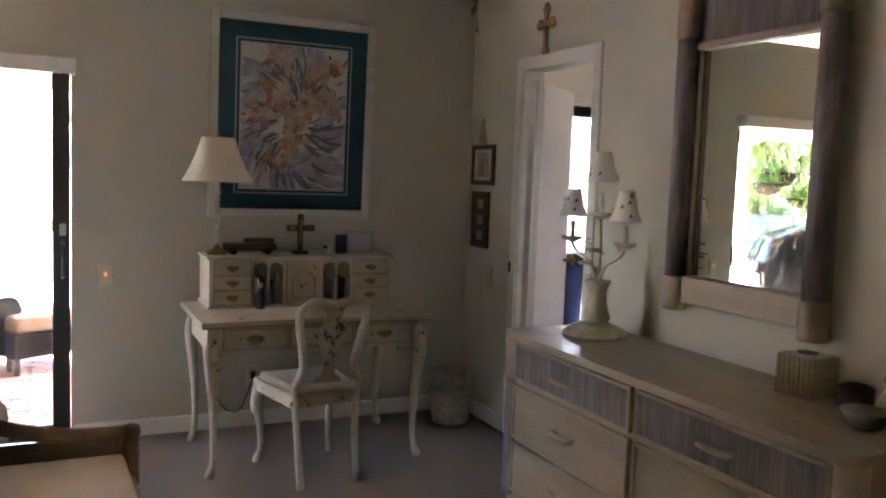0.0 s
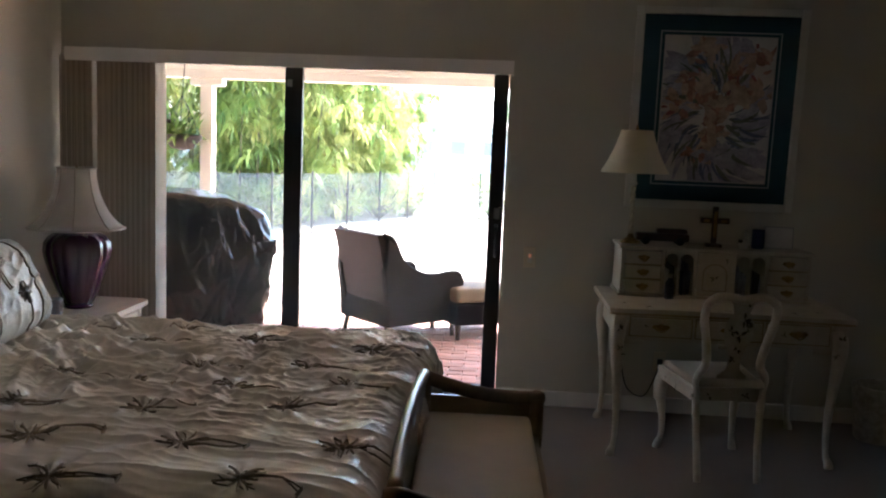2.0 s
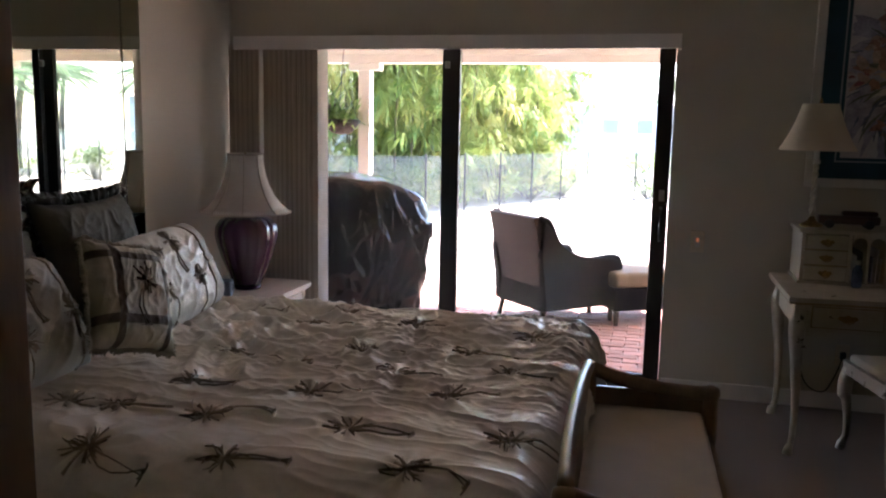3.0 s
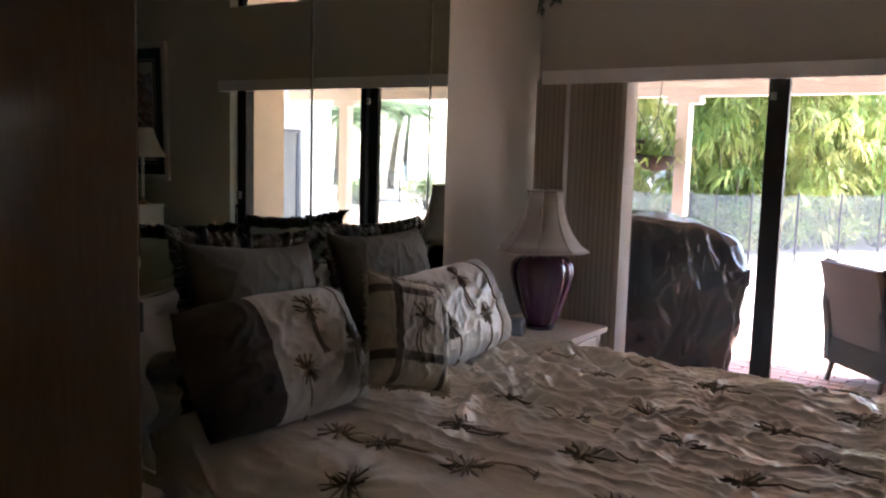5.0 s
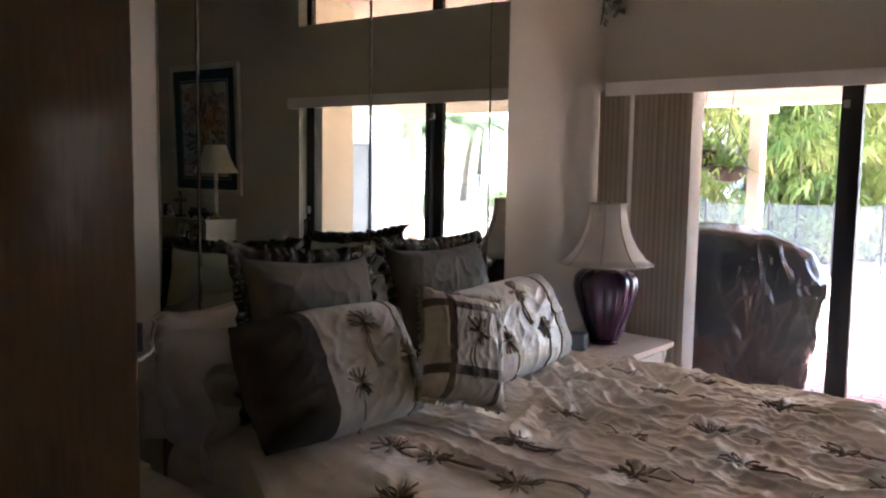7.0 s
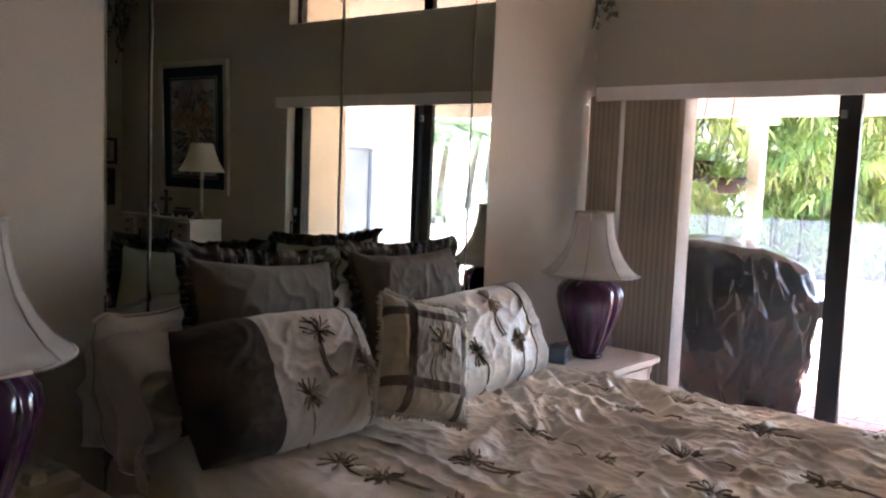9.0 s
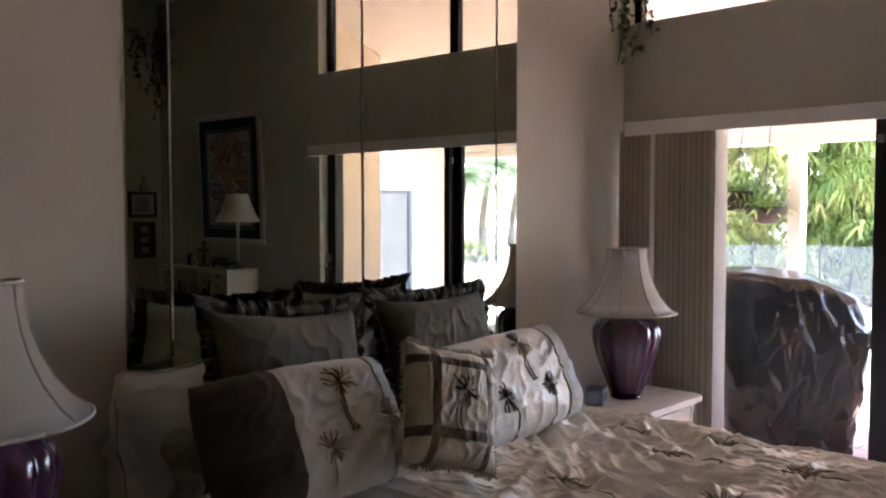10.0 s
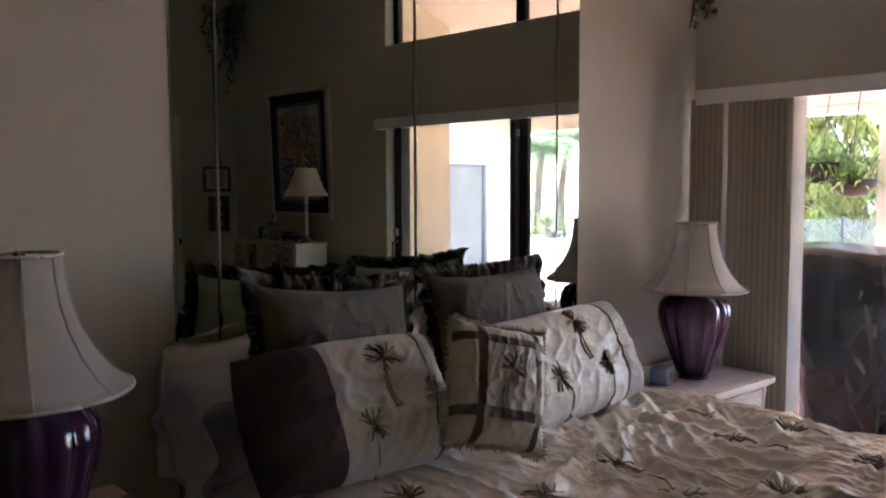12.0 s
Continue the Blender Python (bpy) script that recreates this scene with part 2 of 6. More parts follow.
M_palm_leaf = material("palm_leaf", (0.24, 0.34, 0.20), 0.45, vary=0.25, scale=1.5, fine=14, bump=0.0, translucent=0.4)
M_cane = material("bamboo_cane", (0.10, 0.085, 0.035), 0.5, vary=0.2, scale=6, fine=40, bump=0.1)
M_trunk = material("palm_trunk", (0.22, 0.17, 0.12), 0.9, vary=0.2, scale=6, fine=40, bump=0.6, dist=0.02)
M_coir = material("coir_basket", (0.034, 0.026, 0.02), 0.95, vary=0.3, scale=20, fine=90, bump=0.9, dist=0.01)
M_grass = material("pale_ground", (0.42, 0.39, 0.33), 0.9, vary=0.25, scale=1.5, fine=40, bump=0.5, dist=0.02)
M_white_far = material("far_white_paint", (0.78, 0.77, 0.74), 0.6, vary=0.05, scale=2, fine=20, bump=0.05)
M_far_glass = material("far_pale_glass", (0.30, 0.31, 0.31), 0.15, vary=0.1, bump=0.0)


# ---- mesh helpers ----
def part(name, bm, mat, parent=None, label="", smooth=False, mats=()):
    """Links a bmesh as one mesh object, under a thing or a part."""
    me = bpy.data.meshes.new(name)
    if smooth:
        for f in bm.faces:
            f.smooth = True
    bm.normal_update()
    bm.to_mesh(me)
    bm.free()
    for m in (mat, *mats):
        me.materials.append(m)
    ob = new(name, me)
    if parent:
        ob.parent = parent
    if label:
        ob["label"] = label
    return ob


def thing(name, m, label, category, group="", kind=""):
    ob = new(name)
    ob.empty_display_size = 0.05
    ob.matrix_basis = m
    return tagged(ob, label, category, group, kind)


def bx(*boxes, b=0.0, seg=2):
    """A bmesh of boxes (x0, x1, y0, y1, z0, z1), their edges rounded by b."""
    bm = bmesh.new()
    for x0, x1, y0, y1, z0, z1 in boxes:
        r = bmesh.ops.create_cube(bm, size=1)
        bmesh.ops.transform(bm, verts=r["verts"], matrix=Matrix.Translation(((x0 + x1) / 2, (y0 + y1) / 2, (z0 + z1) / 2))
                            @ Matrix.Diagonal((abs(x1 - x0), abs(y1 - y0), abs(z1 - z0), 1)))
    if b:
        bmesh.ops.bevel(bm, geom=bm.edges[:], offset=b, segments=seg, profile=0.6, affect="EDGES", clamp_overlap=True)
    return bm


def lathe(profile, n=24, wave=0, depth=0.0, bm=None, at=(0, 0, 0), axis=None, cap=True):
    """Turns (radius, z) pairs about z; wave lobes of the given depth flute it."""
    bm = bm or bmesh.new()
    rings = []
    m = axis or Matrix.Identity(3)
    for r, z in profile:
        ring = []
        for i in range(n):
            a = 2 * math.pi * i / n
            k = r * (1 + depth * (abs(math.cos(wave * a / 2)) - 0.6)) if wave else r
            ring.append(bm.verts.new(Vector(at) + m @ Vector((k * math.cos(a), k * math.sin(a), z))))
        rings.append(ring)
    for p, q in zip(rings, rings[1:]):
        for i in range(n):
            j = (i + 1) % n
            bm.faces.new((p[i], p[j], q[j], q[i]))
    if cap:
        bm.faces.new(rings[0][::-1])
        bm.faces.new(rings[-1])
    return bm


def tube(points, radii, n=8, bm=None, flat=1.0):
    """A tapered tube along points."""
    bm = bm or bmesh.new()
    pts = [Vector(p) for p in points]
    if not hasattr(radii, "__len__"):
        radii = [radii] * len(pts)
    rings = []
    up = Vector((0.13, 0.29, 0.95))
    for i, (p, r) in enumerate(zip(pts, radii)):
        d = (pts[min(i + 1, len(pts) - 1)] - pts[max(i - 1, 0)]).normalized()
        u = d.cross(up)
        if u.length < 0.05:
            u = d.cross(Vector((1, 0, 0)))
        u.normalize()
        v = d.cross(u)
        rings.append([bm.verts.new(p + r * (math.cos(2 * math.pi * k / n) * u + flat * math.sin(2 * math.pi * k / n) * v)) for k in range(n)])
    for p, q in zip(rings, rings[1:]):
        for i in range(n):
            j = (i + 1) % n
            bm.faces.new((p[i], p[j], q[j], q[i]))
    bm.faces.new(rings[0][::-1])
    bm.faces.new(rings[-1])
    bmesh.ops.recalc_face_normals(bm, faces=bm.faces[:])
    return bm


def curve_points(pts, n=12):
    """Catmull-Rom points through pts."""
    P = [Vector(p) for p in pts]
    P = [2 * P[0] - P[1]] + P + [2 * P[-1] - P[-2]]
    out = []
    for i in range(1, len(P) - 2):
        a, b, c, d = P[i - 1], P[i], P[i + 1], P[i + 2]
        for k in range(n):
            t = k / n
            out.append(0.5 * ((2 * b) + (c - a) * t + (2 * a - 5 * b + 4 * c - d) * t * t + (3 * b - a - 3 * c + d) * t ** 3))
    out.append(P[-2])
    return out


def plate_shape(outline, z0, z1, b=0.0):
    """A flat plate from a closed outline in x, y, between z0 and z1."""
    bm = bmesh.new()
    lo = [bm.verts.new((x, y, z0)) for x, y in outline]
    hi = [bm.verts.new((x, y, z1)) for x, y in outline]
    bm.faces.new(lo[::-1])
    top = bm.faces.new(hi)
    n = len(lo)
    for i in range(n):
        bm.faces.new((lo[i], lo[(i + 1) % n], hi[(i + 1) % n], hi[i]))
    if b:
        bmesh.ops.bevel(bm, geom=list(top.edges), offset=b, segments=2, profile=0.6, affect="EDGES", clamp_overlap=True)
    return bm


def move(bm, m):
    bmesh.ops.transform(bm, verts=bm.verts[:], matrix=m)
    return bm


def join(*bms):
    """One bmesh out of several."""
    out = bmesh.new()
    for b in bms:
        me = bpy.data.meshes.new("tmp")
        b.to_mesh(me)
        b.free()
        out.from_mesh(me)
        bpy.data.meshes.remove(me)
    return out


def structure(name, bm, mat, label, category, smooth=False):
    return tagged(part(name, bm, mat, None, label, smooth), label, category, kind="structure")


# ---- the room ----
X0, Y0, TOP = -4.833, -4.9, 3.4      # west wall, south wall, ceiling
WEST = pose(X0, -1.9, 0, 0, 0, 1.83)   # the west wall stands slightly out of square
structure("floor", bx((X0 - 0.25, 0.12, Y0 - 0.12, 0.0, -0.12, 0.0)), M_carpet, "beige-brown cut pile carpet over the whole bedroom", "floor")
structure("ceiling", bx((X0 - 0.25, 0.12, Y0 - 0.12, 0.14, TOP, TOP + 0.12)), M_ceiling, "high cream textured bedroom ceiling", "ceiling")
structure("wall_north", bx((X0 - 0.25, -4.88, 0, 0.14, -0.12, TOP), (-4.88, -2.27, 0, 0.14, 1.965, 2.522), (-4.88, -2.27, 0, 0.14, 3.15, TOP),
                           (-2.27, 0.12, 0, 0.14, -0.12, TOP), (-4.88, -2.27, 0, 0.14, -0.12, 0.005)), M_wall,
          "cream painted wall with sliding door and clerestory openings", "wall")
structure("wall_east", bx((0, 0.12, -0.63, 0, -0.0, TOP), (0, 0.12, -1.30, -0.63, 2.05, TOP), (0, 0.12, Y0 - 0.12, -1.30, 0, TOP)), M_wall,
          "cream painted wall with a narrow doorway", "wall")
structure("wall_west", move(bx((-0.15, 0, -3.15, 1.9, 0, TOP)), WEST), M_wall, "cream painted wall behind the bed", "wall")
structure("wall_south", bx((X0, -2.87, Y0 - 0.12, Y0, 0, TOP), (-2.87, -1.95, Y0 - 0.12, Y0, 2.05, TOP), (-1.95, 0, Y0 - 0.12, Y0, 0, TOP)), M_wall,
          "cream painted wall with the entry doorway", "wall")
for name, bm in (("baseboard", bx((-2.26, -0.012, -0.012, 0, 0, 0.09), b=0.003)),
                 ("baseboard", bx((-0.012, 0, -0.54, -0.0, 0, 0.09), (-0.012, 0, Y0, -1.39, 0, 0.09), b=0.003)),
                 ("baseboard", move(bx((0, 0.012, -2.95, 1.88, 0, 0.09), b=0.003), WEST))):
    structure(name, bm, M_trim, "low white painted wooden baseboard", "baseboard")
# hall behind the entry
structure("hall_floor", bx((-3.6, -1.0, -6.9, Y0 - 0.12, -0.12, 0)), M_carpet, "beige carpet of the hall", "floor")
structure("hall_wall", bx((-3.72, -3.6, -6.9, Y0 - 0.12, 0, 2.6), (-1.0, -0.88, -6.9, Y0 - 0.12, 0, 2.6), (-3.72, -0.88, -7.02, -6.9, 0, 2.6)), M_wall,
          "plain cream hall walls", "wall")
structure("hall_ceiling", bx((-3.72, -0.88, -7.02, Y0 - 0.12, 2.6, 2.7)), M_ceiling, "plain hall ceiling", "ceiling")
# room past the narrow doorway
structure("bath_floor", bx((0.12, 2.9, -2.4, 1.28, -0.12, 0)), M_tile, "pale tiled floor past the doorway", "floor")
structure("bath_wall", bx((2.9, 3.02, -2.4, 1.4, 0, 2.7), (0.12, 3.02, -2.52, -2.4, 0, 2.7), (0.12, 1.25, 1.28, 1.4, 0, 2.7),
                          (2.1, 3.02, 1.28, 1.4, 0, 2.7), (1.25, 2.1, 1.28, 1.4, 2.08, 2.7)), M_wall, "pale walls of the adjoining room", "wall")
structure("bath_ceiling", bx((0.12, 3.02, -2.52, 1.4, 2.7, 2.8)), M_ceiling, "plain ceiling of the adjoining room", "ceiling")
w = thing("window_small", pose(1.25, 1.28, 0), "dark framed glass door in the adjoining room", "window", kind="structure")
part("window_frame", bx((0, 0.05, 0, 0.1, 0, 2.08), (0.80, 0.85, 0, 0.1, 0, 2.08), (0.05, 0.80, 0, 0.1, 1.99, 2.08), (0.05, 0.80, 0, 0.1, 0, 0.05)), M_bronze, w)
part("pane", bx((0.05, 0.80, 0.045, 0.051, 0.05, 1.99)), M_glass, w).visible_shadow = False
# casing of the narrow doorway
trim = thing("door_casing", pose(0, 0, 0), "white painted wooden casing round the narrow doorway", "door casing", kind="structure")
part("casing_side", bx((-0.012, 0, -0.63, -0.565, 0, 2.115), b=0.004), M_casing, trim)
part("casing_side", bx((-0.012, 0, -1.365, -1.30, 0, 2.115), b=0.004), M_casing, trim)
part("casing_head", bx((-0.012, 0, -1.30, -0.63, 2.05, 2.115), b=0.004), M_casing, trim)
part("jamb", bx((0.0, 0.12, -0.645, -0.63, 0, 2.05)), M_trim, trim)
part("jamb", bx((0.0, 0.12, -1.30, -1.285, 0, 2.05)), M_trim, trim)
part("strike_plate", bx((-0.021, -0.018, -0.60, -0.575, 0.93, 0.99), b=0.001), M_bronze, trim, "dark metal strike plate")
d = thing("door_1", pose(0.055, -0.672, 0.01, 0, 0, 40), "pale lilac-white flush door standing half open", "door", kind="structure")
part("leaf", bx((0, 0.72, 0, 0.036, 0, 1.99), b=0.003), M_lilac_door, d)
part("door_knob", lathe([(0.012, 0), (0.012, 0.03), (0.026, 0.045), (0.026, 0.065), (0.012, 0.075)], 14, at=(0.66, 0.0, 0.95), axis=Matrix.Rotation(radians(90), 3, "X")), M_brass, d, smooth=True)
hm = thing("laundry_hamper", pose(1.28, 0.92, 0), "tall navy cloth laundry hamper by the glass door", "hamper")
part("cloth_bin", lathe([(0.17, 0), (0.18, 0.05), (0.19, 0.5), (0.2, 0.86)], 20), M_navy, hm, smooth=True)
part("rim", lathe([(0.2, 0.86), (0.207, 0.87), (0.207, 0.89), (0.2, 0.9)], 20), M_black, hm, smooth=True)
# entry door, open into the room
d = thing("door_2", pose(-2.905, -4.875, 0.01, 0, 0, 3.3), "brown painted entry door standing open into the bedroom", "door", kind="structure")
part("leaf", bx((-0.0, 0.038, 0.0, 0.765, 0, 2.03), b=0.002), M_door_brown, d)
part("latch_plate", bx((0.006, 0.03, 0.765, 0.769, 1.31, 1.365), b=0.001), M_black, d, "small dark latch plate on the edge")
part("latch_bolt", bx((0.012, 0.026, 0.769, 0.778, 1.325, 1.35), b=0.002), M_black, d)
for zz in (0.25, 1.75):
    part("hinge", bx((0.0, 0.036, -0.004, 0.0, zz, zz + 0.09)), M_brass, d)

# ---- sliding glass door, clerestory, valance and blinds ----
w = thing("window_1", pose(0, 0.055, 0), "dark bronze sliding glass door to the covered patio", "sliding door", kind="structure")
part("jamb", bx((-2.36, -2.274, 0.02, 0.11, 0.02, 1.965), b=0.003), M_bronze, w)
part("jamb", bx((-4.88, -4.79, 0.02, 0.11, 0.02, 1.965), b=0.003), M_bronze, w)
part("head", bx((-4.79, -2.36, 0.02, 0.11, 1.93, 1.965), b=0.003), M_bronze, w)
part("sill_track", bx((-4.88, -2.274, -0.045, 0.085, 0.005, 0.02), (-4.79, -2.36, 0.03, 0.036, 0.02, 0.035), (-4.79, -2.36, 0.08, 0.086, 0.02, 0.035)), M_bronze, w)
part("stile", bx((-3.525, -3.475, 0.015, 0.055, 0.036, 1.93), b=0.003), M_bronze, w)
part("stile", bx((-3.592, -3.505, 0.062, 0.10, 0.036, 1.93), b=0.003), M_bronze, w)
part("rail", bx((-3.475, -2.36, 0.02, 0.05, 0.036, 0.075), b=0.003), M_bronze, w)
part("rail", bx((-4.79, -3.592, 0.066, 0.096, 0.036, 0.075), b=0.003), M_bronze, w)
part("pane", bx((-3.475, -2.36, 0.033, 0.038, 0.075, 1.93)), M_glass, w).visible_shadow = False
part("pane", bx((-4.79, -3.592, 0.079, 0.084, 0.075, 1.93)), M_glass, w).visible_shadow = False
h = part("door_handle", tube([(-2.31, 0.02, 0.86), (-2.31, -0.03, 0.87), (-2.31, -0.032, 0.95), (-2.31, -0.032, 1.03), (-2.31, 0.02, 1.04)], 0.009), M_black, w, smooth=True)
part("lock", bx((-2.325, -2.295, -0.008, 0.02, 1.08, 1.14), b=0.004), M_chrome, w)
part("sensor", bx((-3.565, -3.535, -0.002, 0.015, 1.80, 1.84), b=0.004), M_chrome, w)
w = thing("window_2", pose(0, 0, 0), "dark framed clerestory window above the sliding door", "window", kind="structure")
part("window_frame", bx((-4.88, -4.83, 0.085, 0.135, 2.522, 3.15), (-2.32, -2.27, 0.085, 0.135, 2.522, 3.15), (-4.83, -2.32, 0.085, 0.135, 3.11, 3.15), (-4.83, -2.32, 0.085, 0.135, 2.522, 2.55)), M_bronze, w)
part("mullion", bx((-3.59, -3.515, 0.085, 0.135, 2.55, 3.11), b=0.003), M_bronze, w)
part("pane", bx((-4.83, -3.59, 0.108, 0.112, 2.55, 3.11)), M_glass, w).visible_shadow = False
part("pane", bx((-3.515, -2.32, 0.108, 0.112, 2.55, 3.11)), M_glass, w).visible_shadow = False
part("window_sill", bx((-4.88, -2.27, 0.0, 0.085, 2.522, 2.528)), M_trim, w)
v = thing("valance", pose(0, 0, 0), "cream vinyl valance above the sliding door", "valance")
part("front_board", bx((-4.822, -2.25, -0.105, -0.092, 1.895, 1.972), b=0.004), M_valance, v)
part("top_board", bx((-4.822, -2.25, -0.092, -0.0, 1.958, 1.972), b=0.002), M_valance, v)
part("end_board", bx((-2.264, -2.25, -0.092, 0, 1.895, 1.958), b=0.002), M_valance, v)
part("end_board", bx((-4.822, -4.808, -0.092, 0, 1.895, 1.958), b=0.002), M_valance, v)
part("track", bx((-4.80, -2.26, -0.055, -0.02, 1.93, 1.958)), M_trim, v)
bl = thing("vertical_blind", pose(0, 0, 0), "beige ribbed vertical blind vanes stacked at the sliding door", "blind")
rb = random.Random(3)
for i in range(36):
    x = -4.843 + i * 0.0158
    white = i in (13, 35)
    bm = bmesh.new()
    ang = radians(66 + rb.uniform(-5, 5)) if i not in (13, 35) else radians(48) if i == 13 else radians(25)
    wd = 0.089
    cols = []
    for k in range(19):
        q = k / 18
        sx = (q - 0.5) * wd
        bow = 0.006 * (1 - (2 * q - 1) ** 2) + (0 if white else 0.0016 * (k % 2))
        px = sx * math.cos(ang) + bow * math.sin(ang)
        py = sx * math.sin(ang) - bow * math.cos(ang)
        cols.append([bm.verts.new((x + px, (-0.064 if i == 13 else -0.052) + py * (0.65 if i == 13 else 0.9), z)) for z in (0.03, 1.925)])
    for a, b in zip(cols, cols[1:]):
        bm.faces.new((a[0], b[0], b[1], a[1]))
    bmesh.ops.solidify(bm, geom=bm.faces[:], thickness=0.0012)
    part("vane", bm, M_blind_white if white else M_blind_dark if i % 2 or rb.random() < 0.15 else M_blind, bl, smooth=False)

# ---- mirrored panels behind the bed ----
mp = thing("wall_mirror", WEST @ pose(0, 1.9, 0), "tall smoky mirror on the wall behind the bed", "mirror")
for y0, y1 in ((-2.979, -2.829), (-2.824, -1.994), (-1.989, -1.155), (-1.150, -0.992)):
    part("mirror_panel", bx((0, 0.006, y0 + 0.005, y1 - 0.005, 0.32, 3.3)), M_mirror, mp)
    bm = bmesh.new()
    for a, b in ((y0, y0 + 0.005), (y1, y1 - 0.005)):
        vs = [bm.verts.new(p) for p in ((0.0015, a, 0.32), (0.006, b, 0.32), (0.006, b, 3.3), (0.0015, a, 3.3), (0.0, a, 0.32), (0.0, b, 0.32), (0.0, b, 3.3), (0.0, a, 3.3))]
        for q in ((0, 1, 2, 3), (4, 7, 6, 5), (0, 4, 5, 1), (3, 2, 6, 7), (0, 3, 7, 4)):
            bm.faces.new([vs[k] for k in q])
    bmesh.ops.recalc_face_normals(bm, faces=bm.faces[:])
    part("bevel_edge", bm, M_mirror_edge, mp)
for y in (-2.8265, -1.9915, -1.1525):
    part("seam", bx((0, 0.003, y - 0.0015, y + 0.0015, 0.32, 3.3)), M_black, mp)

# ---- the bed ----
BX0, BX1, BY0, BY1, BZ = -4.78, -2.56, -2.96, -0.98, 0.615
PALMS = [(-3.41, -2.85), (-2.92, -2.81), (-3.165, -2.577), (-2.695, -2.558), (-3.8, -2.88), (-3.6, -2.61), (-3.395, -2.315), (-2.96, -2.22), (-3.81, -2.33),
         (-4.06, -2.63), (-3.89, -2.62), (-3.19, -2.04), (-3.58, -2.03), (-2.8, -1.95), (-3.4, -1.78), (-3.0, -1.7), (-3.85, -1.95), (-3.74, -1.5), (-2.8, -1.4), (-3.3, -1.4),
         (-3.0, -1.15), (-3.7, -1.2), (-4.1, -1.3)]


def crease(x, y):
    """The duvet's relief above its flat top."""
    n1 = noise.noise(Vector((x * 1.7, y * 2.0, 0.3)))
    wx, wy = x + 0.09 * noise.noise(Vector((x * 3, y * 3, 4))), y + 0.10 * noise.noise(Vector((x * 2.6, y * 2.6, 9)))
    r1 = max(0, 1 - abs(noise.noise(Vector((wx * 2.6 + wy * 0.8, wy * 9.5, 1.7)))) * 3.2) ** 2
    r2 = max(0, 1 - abs(noise.noise(Vector((wx * 5 + wy * 7, wy * 13 - wx * 7, 5.1)))) * 3.4) ** 2
    r3 = max(0, 1 - abs(noise.noise(Vector((wx * 8 - wy * 5, wy * 24 + wx * 5, 8.4)))) * 3.4) ** 2
    # more crumpled on the far side and by the pillows
    far = min(1, max(0, (y + 2.75) / 0.9))
    k = 0.28 + 0.72 * far * (0.7 + 0.6 * min(1, max(0, (-2.9 - x) / 0.8)))
    # strongly crumpled where the cloth was pulled up to the pillows
    head = min(1, max(0, (-2.95 - x) / 0.9)) * min(1, max(0, (y + 2.45) / 0.6))
    h = 0.016 * n1 + k * (1 - 0.6 * head) * (0.023 * r1 + 0.013 * r2 * far + 0.006 * r3)
    th, rr = math.atan2(wy + 0.75, wx + 5.0), math.hypot(wx + 5.0, wy + 0.75)
    c1 = 1 - 1.9 * abs(noise.noise(Vector((th * 10 + 0.6 * rr, rr * 3.6, 2.9))))
    c2 = 1 - 1.9 * abs(noise.noise(Vector((th * 19 - 2.0 * rr, rr * 8.0, 7.7))))
    c3 = 1 - 1.9 * abs(noise.noise(Vector((wx * 22 + wy * 12, wy * 30 - wx * 10, 3.3))))
    h += head * (0.040 * c1 + 0.020 * c2 + 0.005 * c3 - 0.036) + far * (1 - head) * (0.017 * c1 + 0.007 * c2 + 0.004 * c3 - 0.016)
    for px, py in PALMS:
        dx, dy = x - px, y - py
        d2 = dx * dx + dy * dy
        if d2 < 0.09:
            d = math.sqrt(d2)
            a = math.atan2(dy, dx)
            h += -0.010 * math.exp(-d2 / 0.004) + 0.0085 * math.exp(-d / 0.10) * math.cos(9 * a + 3 * px) * min(1, d / 0.04)
    return h


def fold(s, edge, r):
    """Along a cloth that turns down over an edge: the reach and the drop."""
    if s <= edge - r:
        return s, 0.0
    t = (s - edge + r) / r
    if t < math.pi / 2:
        return edge - r + r * math.sin(t), r * (1 - math.cos(t))
    return edge, r + (t - math.pi / 2) * r


def duvet_point(x, y):
    xx, d1 = fold(x, BX1, 0.11)
    if y > (BY0 + BY1) / 2:
        yy, d2 = fold(y, BY1, 0.13)
    else:
        yy, d2 = fold(-y, -BY0, 0.16)
        yy = -yy
    drop = max(d1, d2) + 0.25 * min(d1, d2)
    h = crease(x, y)
    out = min(1, drop / 0.1)
    px, py = xx, yy
    if d1 > 0.02:
        px += (0.012 + h * 1.2) * min(1, d1 / 0.1)
    if d2 > 0.02:
        py += (0.012 + 1.6 * h + 0.012 * math.sin(x * 13 + 2 * noise.noise(Vector((x * 3, 0, 0))))) * min(1, d2 / 0.1) * (1 if y > -1.9 else -1)
    return Vector((px, py, BZ + h * (1 - 0.6 * out) - drop))


def sheet(f, u0, u1, v0, v1, nu, nv):
    bm = bmesh.new()
    g = [[bm.verts.new(f(u0 + (u1 - u0) * i / nu, v0 + (v1 - v0) * j / nv)) for j in range(nv + 1)] for i in range(nu + 1)]
    for i in range(nu):
        for j in range(nv):
            bm.faces.new((g[i][j], g[i + 1][j], g[i + 1][j + 1], g[i][j + 1]))
    return bm


